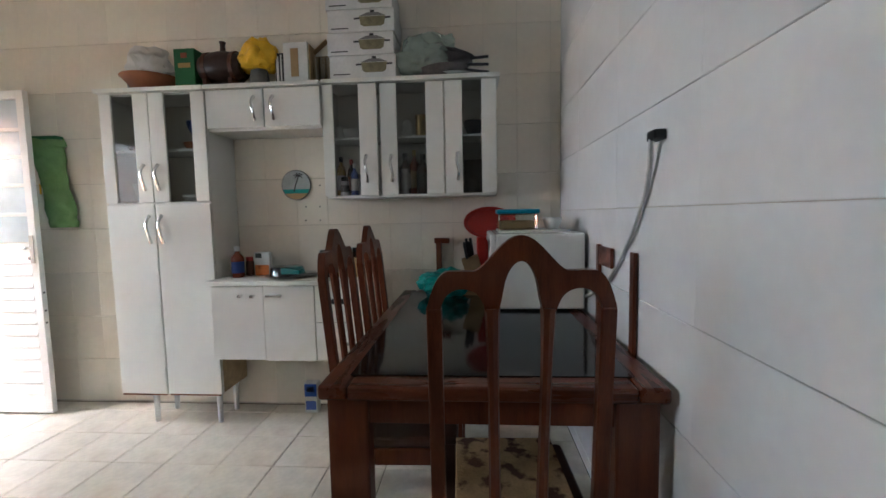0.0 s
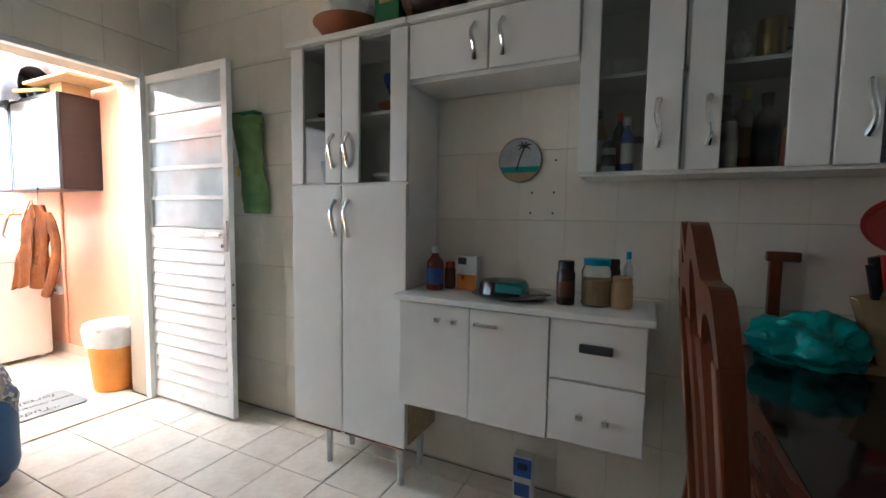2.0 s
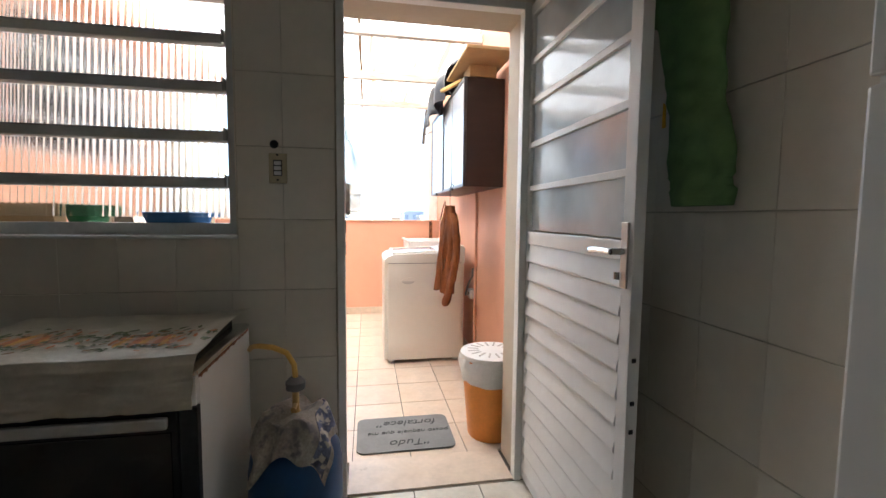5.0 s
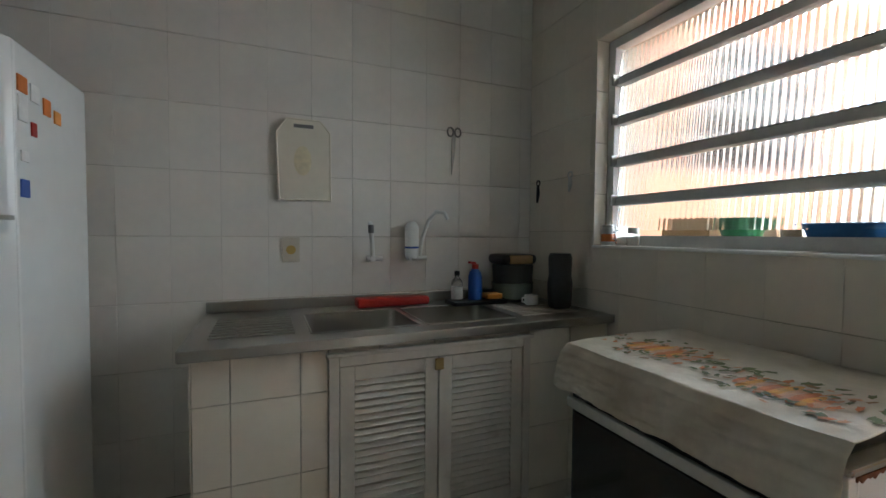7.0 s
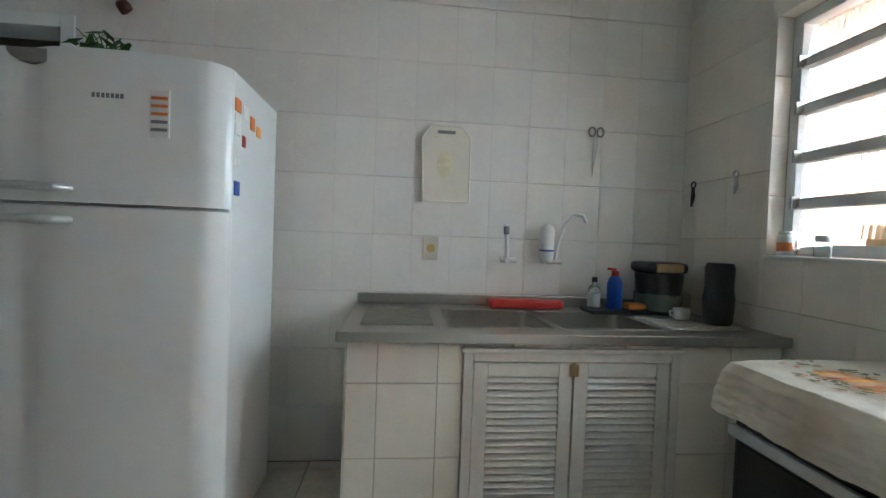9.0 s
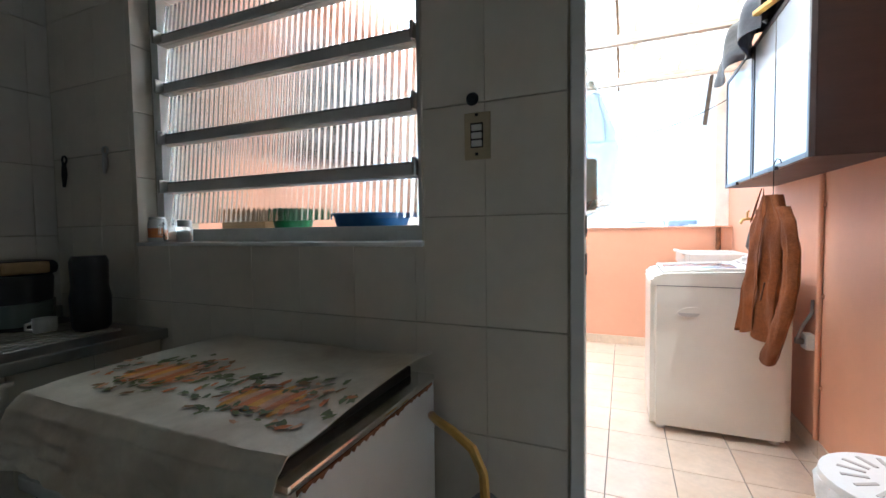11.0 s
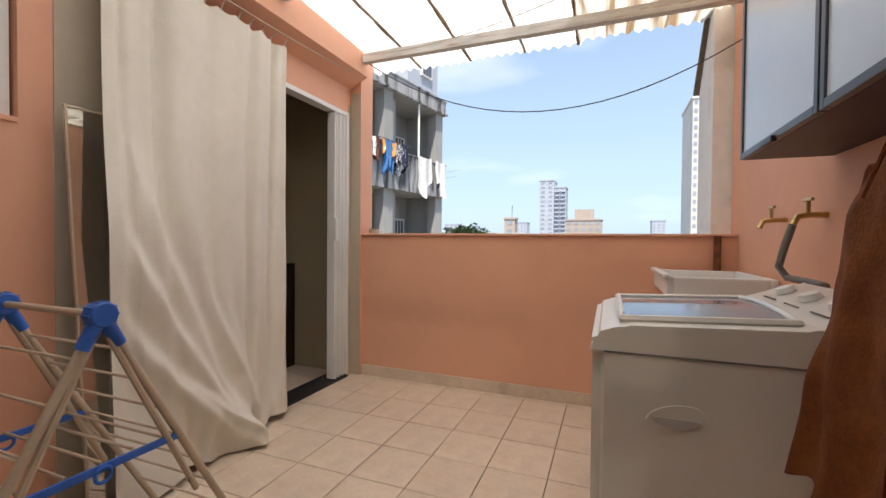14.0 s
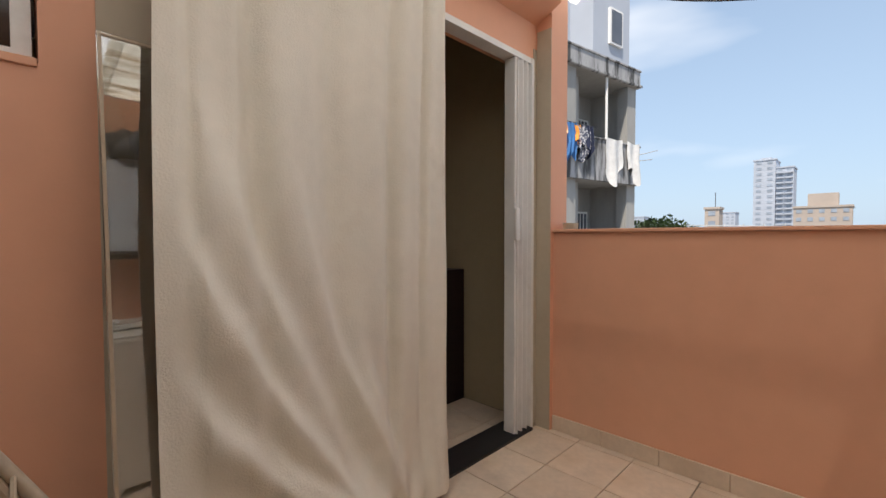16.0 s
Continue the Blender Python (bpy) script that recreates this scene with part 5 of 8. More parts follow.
M["pump_c"] = material("pumpkin_print_yellow", (0.75, 0.36, 0.04), 0.5, vary=0.2, scale=30)
M["pump_a"] = material("pumpkin_print_orange", (0.62, 0.18, 0.03), 0.5, vary=0.2, scale=30)
M["pump_b"] = material("pumpkin_print_pale", (0.66, 0.36, 0.20), 0.5, vary=0.2, scale=30)
M["leaf_p"] = material("leaf_print_green", (0.12, 0.15, 0.03), 0.5, vary=0.3, scale=30)
M["olive_p"] = material("leaf_print_brown", (0.26, 0.13, 0.03), 0.5, vary=0.3, scale=30)
stove()


def gas_bottle():
    x, y = -3.03, 1.90
    t = thing("gas_bottle", (x, y, 0), "blue steel gas bottle with a brass valve and yellow hose", "gas bottle")
    part("cylinder", lathe([(0.12, 0), (0.125, 0.03), (0.15, 0.05), (0.16, 0.09), (0.16, 0.33), (0.15, 0.39), (0.11, 0.435), (0.05, 0.455), (0, 0.455)], (x, y, 0), 32), M["gas_blue"], t, smooth=True)
    part("collar", lathe([(0.10, 0.43), (0.10, 0.50), (0.094, 0.50), (0.094, 0.43)], (x, y, 0), 28), M["gas_blue"], t, smooth=True)
    part("valve", join(lathe([(0.025, 0.45), (0.02, 0.52), (0.012, 0.53), (0.012, 0.60), (0, 0.60)], (x, y, 0), 14), tube([(x - 0.01, y, 0.55), (x + 0.055, y, 0.55)], 0.009)), M["brass"], t, smooth=True)
    part("regulator", lathe([(0.012, 0.595), (0.032, 0.605), (0.034, 0.63), (0.02, 0.645), (0, 0.648)], (x, y, 0), 16), M["grey"], t, smooth=True)
    pts = [(x, y, 0.645), (x - 0.002, y - 0.004, 0.69), (x - 0.015, y - 0.03, 0.728), (x - 0.04, y - 0.08, 0.742), (x - 0.09, y - 0.14, 0.735), (x - 0.15, y - 0.18, 0.715), (-3.23, 1.70, 0.69)]
    part("hose", tube(pts, 0.010, 8), M["hose"], t, smooth=True)
    c = thing("tea_towel", (x, y, 0.4), "cream tea towel with a blue check over the gas bottle", "towel")

    def fn(u, v):
        a, r = (u - 0.5) * 0.28, (v - 0.5) * 0.30
        d = math.hypot(a, r)
        z = 0.535 - max(0, d - 0.10) * 1.9 + 0.012 * math.sin(u * 13 + v * 9)
        s = 1 / (1 + max(0, d - 0.12) * 1.9)
        return Vector((x + 0.02 + r * s + 0.008 * math.sin(u * 21), y + a * s + 0.01 * math.sin(v * 17), z))
    part("cloth", cloth_sheet(fn, 36, 36, 0.003), M["towel"], c, smooth=True)
    part("check_band", cloth_sheet(lambda u, v: fn(0.80 + 0.16 * u, v) + Vector((0, 0, 0.004)), 6, 30, 0.002), M["towel_check"], c, "blue checked band", True)


M["towel"] = material("checked_tea_towel", (0.42, 0.38, 0.33), 0.9, vary=0.3, scale=14, bump=0.3, stain=(0.22, 0.21, 0.22), stain_scale=30, stain_at=(0.52, 0.66))
M["towel_check"] = material("blue_check_cloth", (0.16, 0.18, 0.27), 0.9, vary=0.5, scale=30, bump=0.3, stain=(0.55, 0.52, 0.46), stain_scale=45, stain_at=(0.5, 0.55))
gas_bottle()

SZ, SF = 0.812, 0.595


def sink_unit():
    x0, x1 = WX + 0.004, -1.60
    t = thing("sink_cupboard", ((x0 + x1) / 2, 0.25, 0), "tiled masonry sink base with louvred cupboard doors", "sink base")
    yb, yf = SY + 0.004, SF - 0.03
    fx0, fx1 = -2.862, -2.034
    part("carcass", join(box(x1 - 0.06, x1 - 0.016, yb, yf - 0.008, 0, SZ - 0.036), box(fx1 + 0.004, x1 - 0.06, yf - 0.06, yf - 0.008, 0, SZ - 0.036), box(x0, fx0 - 0.004, yf - 0.06, yf - 0.008, 0, SZ - 0.036), box(fx0 - 0.004, fx1 + 0.004, yf - 0.06, yf - 0.008, 0.0, 0.06), box(x0, fx0, yb, yf - 0.06, 0, 0.02)), M["grout"], t)
    tw, th = 0.215, 0.272
    zs = (0.0, 0.08, 0.352, 0.624, SZ - 0.037)
    for (a, b) in ((x0, fx0), (fx1, x1 - 0.016)):
        xe = b
        while xe > a + 0.02:
            xs = max(a, xe - tw if b > -2 else xe - tw)
            if b > -2 and xe == b:
                xs = xe - 0.11
            for za, zb in zip(zs, zs[1:]):
                part("tile", box(xs + 0.0015, xe - 0.0015, yf - 0.006, yf, za + 0.0015, zb - 0.0015, 0.0012, 1), M["wall_tile"], t)
            xe = xs
    y = yf
    while y > yb + 0.03:
        for za, zb in zip(zs, zs[1:]):
            part("tile", box(x1 - 0.016, x1 - 0.010, max(yb, y - tw) + 0.0015, y - 0.0015, za + 0.0015, zb - 0.0015, 0.0012, 1), M["wall_tile"], t)
        y -= tw
    xx = fx0
    while xx < fx1 - 0.01:
        part("tile", box(xx + 0.0015, min(fx1, xx + tw) - 0.0015, yf - 0.006, yf, 0.742, SZ - 0.038, 0.0012, 1), M["wall_tile"], t)
        xx += tw
    # cupboard frame and louvred doors
    part("door_frame", join(box(fx0, fx0 + 0.035, yf - 0.02, yf + 0.014, 0.06, 0.742, 0.004), box(fx1 - 0.035, fx1, yf - 0.02, yf + 0.014, 0.06, 0.742, 0.004), box(fx0 + 0.035, fx1 - 0.035, yf - 0.02, yf + 0.014, 0.708, 0.742, 0.004), box(fx0 - 0.01, fx1 + 0.01, yf + 0.001, yf + 0.024, 0.742, 0.758, 0.005)), M["cup_paint"], t)
    for a, b in ((fx0 + 0.038, -2.450), (-2.444, fx1 - 0.038)):
        st = 0.052
        d = part("louvre_door", join(box(a, a + st, yf - 0.015, yf + 0.008, 0.065, 0.705, 0.003), box(b - st, b, yf - 0.015, yf + 0.008, 0.065, 0.705, 0.003), box(a + st, b - st, yf - 0.015, yf + 0.008, 0.652, 0.705, 0.003), box(a + st, b - st, yf - 0.015, yf + 0.008, 0.065, 0.13, 0.003)), M["cup_paint"], t, "white painted louvred cupboard door")
        for i in range(20):
            z = 0.134 + i * 0.026
            part("louvre", prism([(yf + 0.006, z), (yf + 0.009, z + 0.004), (yf - 0.010, z + 0.027), (yf - 0.013, z + 0.023)], a + st, b - st, axis="x"), M["cup_paint"], d)
    part("latch", box(-2.465, -2.430, yf + 0.008, yf + 0.018, 0.655, 0.70, 0.004), M["brass"], t, "brass latch")
    # steel top with two bowls
    s = thing("steel_sink", ((x0 + x1) / 2, 0.25, SZ - 0.035), "double stainless steel sink top with ribbed drainers", "sink")
    b1, b2, by0, by1 = (-2.40, -1.985), (-2.845, -2.43), 0.10, 0.49
    z0 = SZ - 0.006
    top = join(box(x0, b2[0], yb, SF, z0, SZ), box(b2[1], b1[0], by0, by1, z0, SZ), box(b1[1], x1 + 0.015, yb, SF, z0, SZ), box(b2[0], b1[1], yb, by0, z0, SZ), box(b2[0], b1[1], by1, SF, z0, SZ))
    part("top", top, M["steel"], s)
    part("front_edge", box(x0, x1 + 0.015, SF - 0.004, SF + 0.008, SZ - 0.034, SZ + 0.003, 0.004), M["steel"], s)
    part("end_edge", box(x1 + 0.008, x1 + 0.020, yb, SF - 0.004, SZ - 0.034, SZ + 0.003, 0.004), M["steel"], s)
    part("upstand", box(x0, x1 + 0.015, yb, yb + 0.014, SZ, SZ + 0.05, 0.004), M["steel"], s)
    for a, b in (b1, b2):
        bm = box(a, b, by0, by1, SZ - 0.17, SZ - 0.002)
        bmesh.ops.delete(bm, geom=[f for f in bm.faces if f.calc_center_median().z > SZ - 0.01], context="FACES")
        bmesh.ops.bevel(bm, geom=[e for e in bm.edges if not e.is_boundary], offset=0.05, segments=4, affect="EDGES", profile=0.5)
        bw = part("bowl", bm, M["steel"], s, smooth=True)
        part("rim", join(tube([(a + 0.01, by0, SZ + 0.001), (b - 0.01, by0, SZ + 0.001), (b, by0 + 0.01, SZ + 0.001), (b, by1 - 0.01, SZ + 0.001), (b - 0.01, by1, SZ + 0.001), (a + 0.01, by1, SZ + 0.001), (a, by1 - 0.01, SZ + 0.001), (a, by0 + 0.01, SZ + 0.001), (a + 0.01, by0, SZ + 0.001)], 0.004, 6)), M["steel"], bw, smooth=True)
        part("drain", lathe([(0.035, 0), (0.03, 0.004), (0, 0.002)], ((a + b) / 2, (by0 + by1) / 2, SZ - 0.169), 18), M["chrome"], bw)
    for i in range(8):
        y = 0.13 + i * 0.046
        part("drainer_rib", tube([(-1.65, y, SZ + 0.001), (-1.93, y, SZ + 0.001)], 0.005, 6), M["steel"], s, smooth=True)
        part("drainer_rib", tube([(-2.90, y, SZ + 0.001), (-3.22, y, SZ + 0.001)], 0.005, 6), M["steel"], s, smooth=True)


M["cup_paint"] = material("aged_white_paint", (0.66, 0.60, 0.53), 0.5, vary=0.06, scale=4, bump=0.15, bump_scale=40, stain=(0.40, 0.33, 0.26), stain_scale=6, stain_at=(0.6, 0.85))
sink_unit()


def fridge():
    x0, x1, y0, y1 = -1.215, -0.47, 0.07, 0.625
    t = thing("fridge_freezer", ((x0 + x1) / 2, (y0 + y1) / 2, 0), "white two-door fridge freezer with silver handles", "fridge")
    part("cabinet", box(x0, x1, y0, y1 - 0.06, 0.02, 1.695, 0.012, 3), M["enamel"], t)

    def bowed(z0, z1, crown=0.0):
        n = 24
        bm = bmesh.new()
        rows = []
        for i in range(n + 1):
            u = i / n
            x = x0 + (x1 - x0) * u
            e = min(u, 1 - u)
            y = y1 - 0.012 - 0.045 * max(0, 1 - e / 0.09) ** 2 + 0.02 * math.sin(math.pi * u)
            if u > 0.80:
                y -= 0.0
            g = 0.020 * math.exp(-((u - 0.80) / 0.06) ** 2)
            zc = z1 + crown * (1 - (2 * u - 1) ** 2)
            rows.append([bm.verts.new(p) for p in ((x, y1 - 0.056, z0), (x, y - g, z0), (x, y - g, zc), (x, y1 - 0.056, zc))])
        for p, q in zip(rows, rows[1:]):
            for i in range(4):
                bm.faces.new((p[i], p[(i + 1) % 4], q[(i + 1) % 4], q[i]))
        bm.faces.new(rows[0])
        bm.faces.new(rows[-1][::-1])
        return bm
    up = part("freezer_door", bowed(1.218, 1.69, 0.012), M["enamel"], t, smooth=True)
    lo = part("fridge_door", bowed(0.06, 1.206), M["enamel"], t, smooth=True)
    for d, z in ((up, 1.262), (lo, 1.162)):
        part("handle", tube([(-0.52, y1 + 0.0, z), (-0.54, y1 + 0.03, z), (-0.64, y1 + 0.045, z), (-0.73, y1 + 0.035, z), (-0.755, y1 + 0.0, z)], 0.014, 10), M["alu"], d, "silver-grey bar handle", True)
    bd = [(-0.635 + 0.075 * math.cos(a * math.pi / 12), 1.692 - 0.045 * math.sin(a * math.pi / 12)) for a in range(13)]
    part("badge", prism(bd, y1 - 0.02, y1 - 0.001), M["grey"], up, "dark grey control badge")
    for k in range(7):
        part("logo_bar", box(-0.815 - 0.014 * k - 0.010, -0.815 - 0.014 * k, y1 + 0.006, y1 + 0.008, 1.55, 1.565), M["grey"], up)
    st = part("energy_label", box(-1.045, -0.985, y1 - 0.006, y1 + 0.0045, 1.435, 1.585, 0.001), M["paper"], up, "red and white paper label")
    for k in range(5):
        part("label_stripe", box(-1.04, -0.99, y1 + 0.004, y1 + 0.006, 1.455 + k * 0.025, 1.465 + k * 0.025), M["print_orange"] if k > 1 else M["grey"], st)
    for k, (y, z, w, h, m) in enumerate(((0.50, 1.56, 0.05, 0.045, "print_orange"), (0.43, 1.55, 0.05, 0.05, "paper"), (0.36, 1.53, 0.045, 0.05, "print_orange"), (0.29, 1.52, 0.045, 0.04, "orange"), (0.50, 1.48, 0.05, 0.07, "paper"), (0.45, 1.45, 0.03, 0.04, "red"), (0.50, 1.37, 0.04, 0.03, "paper"), (0.50, 1.27, 0.045, 0.05, "label_blue"))):
        part("magnet", box(x0 - 0.004, x0 + 0.001, y, y + w, z, z + h, 0.001), M[m], t)
    for x in (x0 + 0.06, x1 - 0.06):
        for y in (y0 + 0.05, y1 - 0.12):
            part("foot", lathe([(0.02, 0), (0.02, 0.022)], (x, y, 0), 10), M["black"], t)


fridge()


def leafy(name, at, label, n, spread, seed, pot=None):
    rng = random.Random(seed)
    t = thing(name, at, label, "plant")
    c = Vector(at)
    if pot:
        part("pot", lathe([(0.03, 0), (0.045, 0.06), (0.04, 0.06), (0, 0.05)], at, 18), M[pot], t, smooth=True)
        c = c + Vector((0, 0, 0.05))
    for k in range(n):
        a, el = rng.uniform(0, math.tau), rng.uniform(0.35, 1.2)
        d = Vector((math.cos(a) * math.cos(el), math.sin(a) * math.cos(el), math.sin(el))) * spread * rng.uniform(0.6, 1)
        part("stem", tube([c, c + d * 0.6 + Vector((0, 0, 0.02)), c + d], 0.002, 5), M["leaf"], t)
        bm = prism([(0.045, 0), (0.012, 0.015), (-0.025, 0.005), (-0.025, -0.005), (0.012, -0.015)], 0, 0.001, axis="z")
        bmesh.ops.transform(bm, matrix=pose(*(c + d), rng.uniform(-40, 40), rng.uniform(-40, 40), rng.uniform(0, 360)), verts=bm.verts)
        part("leaf", bm, M["leaf"], t)


leafy("potted_plant", (-0.66, 0.34, 1.696), "small leafy plant in a pot on the fridge", 26, 0.13, 5, "brown")
t = thing("hanging_ornament", (-0.48, SY + 0.03, 2.15), "small brown ornament hanging on the tiled wall", "ornament")
part("gourd", soft(lump((-0.48, SY + 0.035, 2.13), (0.06, 0.06, 0.06), 4, 0.2, 2, False), 0.004, 30), M["brown"], t, smooth=True)
part("string", tube([(-0.48, SY + 0.03, 2.19), (-0.485, SY + 0.012, 2.30)], 0.003, 5), M["green"], t)


# things on the south wall and the sink
def chopping_board():
    t = thing("chopping_board", (-2.01, SY + 0.01, 1.33), "white plastic chopping board with a yellow stain on the wall", "chopping board")
    o = [(-2.13, 1.335), (-1.895, 1.335), (-1.882, 1.65), (-1.93, 1.715), (-2.08, 1.715), (-2.128, 1.66)]
    part("board", prism(o, SY + 0.004, SY + 0.020), M["board"], t)
    part("rim", tube([(u, SY + 0.020, w) for u, w in o + o[:1]], 0.004, 6), M["board"], t, smooth=True)
    st = lathe([(0.001, 0), (0.05, 0.0), (0.04, 0.0006), (0, 0.0008)], Z3, 24)
    bmesh.ops.transform(st, matrix=pose(-2.0, SY + 0.0202, 1.52, -90) @ Matrix.Diagonal((0.8, 1.4, 1, 1)), verts=st.verts)
    part("yellow_stain", soft(st, 0.0, 1), M["stain_yellow"], t)
    part("handle_slot", box(-2.05, -1.96, SY + 0.019, SY + 0.0215, 1.675, 1.692, 0.001), M["grey"], t)


M["board"] = material("stained_white_plastic", (0.76, 0.70, 0.58), 0.5, vary=0.04, scale=3, stain=(0.74, 0.56, 0.24), stain_scale=3.2, stain_at=(0.60, 0.80))
M["stain_yellow"] = material("turmeric_stain", (0.76, 0.68, 0.47), 0.6, vary=0.12, scale=30)
chopping_board()
t = thing("wall_socket", (-1.945, SY, 1.095), "cream wall socket on the tiles", "socket")
part("plate", box(-1.985, -1.905, SY, SY + 0.01, 1.035, 1.155, 0.004), M["cabinet_in"], t)
bm = lathe([(0.022, 0), (0.022, 0.004), (0, 0.004)], Z3, 18)
bmesh.ops.transform(bm, matrix=pose(-1.945, SY + 0.013, 1.095, 90), verts=bm.verts)
part("outlet", bm, M["gold"], t)


def taps():
    t = thing("wall_tap", (-2.33, SY, 1.045), "white plastic wall tap with a grey tip", "tap")
    part("body", join(tube([(-2.33, SY, 1.05), (-2.33, SY + 0.07, 1.05)], 0.016, 10), tube([(-2.38, SY + 0.05, 1.05), (-2.30, SY + 0.05, 1.05)], 0.014, 10)), M["white_plastic"], t, smooth=True)
    part("spout", tube([(-2.33, SY + 0.06, 1.055), (-2.325, SY + 0.07, 1.12), (-2.315, SY + 0.09, 1.18), (-2.30, SY + 0.13, 1.225), (-2.30, SY + 0.15, 1.20)], 0.011, 10), M["white_plastic"], t, smooth=True)
    part("tip", tube([(-2.30, SY + 0.148, 1.215), (-2.30, SY + 0.155, 1.18)], 0.014, 10), M["grey"], t, smooth=True)
    f = thing("filter_tap", (-2.555, SY, 1.045), "white water filter tap with a curved spout", "tap")
    part("filter_body", lathe([(0.03, 0), (0.036, 0.01), (0.036, 0.16), (0.025, 0.18), (0.012, 0.19), (0, 0.19)], (-2.535, SY + 0.06, 1.05), 18), M["white_plastic"], f, smooth=True)
    part("inlet", tube([(-2.535, SY, 1.05), (-2.535, SY + 0.06, 1.05)], 0.015, 10), M["white_plastic"], f, smooth=True)
    part("cock", tube([(-2.535, SY + 0.07, 1.05), (-2.61, SY + 0.08, 1.05)], 0.012, 10), M["white_plastic"], f, smooth=True)
    part("spout", tube([(-2.575, SY + 0.07, 1.06), (-2.585, SY + 0.08, 1.15), (-2.61, SY + 0.10, 1.24), (-2.645, SY + 0.12, 1.29), (-2.685, SY + 0.14, 1.285), (-2.70, SY + 0.15, 1.25)], 0.010, 10), M["white_plastic"], f, smooth=True)
    part("print_band", lathe([(0.0366, 0.05), (0.0366, 0.06)], (-2.535, SY + 0.06, 1.05), 18), M["label_blue"], f)


taps()


def scissors():
    t = thing("kitchen_scissors", (-2.79, SY, 1.63), "steel kitchen scissors hanging on the tiled wall", "scissors")
    for s in (-1, 1):
        ring = [(-2.795 + s * 0.022 + 0.018 * math.cos(a * math.tau / 12), SY + 0.008, 1.735 + 0.024 * math.sin(a * math.tau / 12)) for a in range(13)]
        part("ring", tube(ring, 0.005, 6), M["grey"], t, smooth=True)
    part("blade", prism([(-2.806, 1.72), (-2.784, 1.72), (-2.779, 1.62), (-2.783, 1.505), (-2.80, 1.62)], SY + 0.003, SY + 0.009), M["steel"], t)


scissors()


def openers():
    for name, y, z0, z1, m, lab in (("bottle_opener", -0.0, 1.36, 1.46, "black", "black bottle opener hanging on the tiles"), ("key_hook", 0.28, 1.40, 1.475, "alu", "metal can opener hanging on the tiles")):
        t = thing(name, (WX, y, z0), lab, "opener")
        part("shaft", tube([(WX + 0.008, y, z1), (WX + 0.012, y + 0.008, (z0 + z1) / 2), (WX + 0.008, y - 0.006, z0)], 0.009, 8, taper=[0.8, 1.2, 0.6]), M[m], t, smooth=True)
        part("loop", tube([(WX + 0.006, y + 0.016 * math.cos(a * math.tau / 10), z1 + 0.012 + 0.016 * math.sin(a * math.tau / 10)) for a in range(11)], 0.004, 6), M[m], t, smooth=True)


openers()
M["switch_cream"] = material("yellowed_switch_plastic", (0.56, 0.46, 0.29), 0.4, vary=0.06)
t = thing("light_switch", (WX, 1.805, 1.39), "cream three-key light switch plate on the tiles", "switch")
part("plate", box(WX, WX + 0.008, 1.77, 1.838, 1.335, 1.452, 0.003), M["switch_cream"], t)
part("key_recess", box(WX + 0.006, WX + 0.0095, 1.787, 1.820, 1.364, 1.426, 0.001), M["ink"], t)
for k in range(3):
    part("switch_key", box(WX + 0.007, WX + 0.012, 1.790, 1.817, 1.367 + k * 0.0195, 1.3825 + k * 0.0195, 0.002), M["white_plastic"], t)
for z in (1.345, 1.442):
    part("screw", box(WX + 0.007, WX + 0.010, 1.799, 1.807, z, z + 0.007, 0.001), M["ink"], t)
bm = lathe([(0.017, 0), (0.012, 0.012), (0, 0.014)], Z3, 14)
bmesh.ops.transform(bm, matrix=pose(WX, 1.79, 1.488, 0, 90), verts=bm.verts)
solid("suction_hook", bm, M["black"], "small black suction hook on the tiles", "hook", smooth=True, at=(WX, 1.79, 1.488))
jar("spice_tin", -3.33, 0.515, WZ0 + 0.009, 0.03, 0.095, "paper", "alu", "small printed tin on the window sill", 0.01, bandm="print_orange")
cup("sill_glass", -3.33, 0.60, WZ0 + 0.009, 0.03, 0.085, "clear_plastic", "clear glass jar on the window sill")
jar("sill_jar", -3.335, 0.66, WZ0 + 0.009, 0.027, 0.08, "clear_plastic", "white_plastic", "clear jar with a white lid on the window sill")
# things on the outer sill, seen through the ribbed glass
solid("green_basket", lathe([(0.05, 0), (0.085, 0.115), (0.08, 0.115), (0.045, 0.006), (0, 0.006)], (-3.50, 1.02, WZ0 + 0.009), 20), M["green"], "bright green plastic basket on the outer window sill", "basket", smooth=True)
solid("blue_basket", lathe([(0.10, 0), (0.13, 0.085), (0.14, 0.088), (0.125, 0.082), (0.09, 0.006), (0, 0.006)], (-3.50, 1.36, WZ0 + 0.009), 24), M["denim"], "blue plastic basket on the outer window sill", "basket", smooth=True)
solid("cardboard_box", box(-3.53, -3.46, 0.70, 0.92, WZ0 + 0.009, WZ0 + 0.13, 0.003), M["kraft"], "brown carton on the outer window sill", "box")

CT = SZ + 0.002
bottle("dish_soap", -2.755, 0.06, CT, 0.03, 0.17, "clear_plastic", "black", "clear washing-up liquid bottle by the sink", "paper")
t = thing("soap_dispenser", (-2.85, 0.08, CT), "bright blue bottle with a red pump cap", "bottle")
part("body", lathe([(0.034, 0), (0.037, 0.008), (0.037, 0.14), (0.03, 0.165), (0.018, 0.18), (0, 0.18)], (-2.85, 0.08, CT), 20), M["blue"], t, smooth=True)
part("cap", join(lathe([(0.018, 0.178), (0.018, 0.205), (0, 0.207)], (-2.85, 0.08, CT), 14), bar((-2.85, 0.08, CT + 0.21), (-2.81, 0.09, CT + 0.215), 0.016, 0.012)), M["red"], t)
t = thing("dish_towel", (-2.41, 0.02, CT), "folded red dish towel at the back of the sink", "towel")
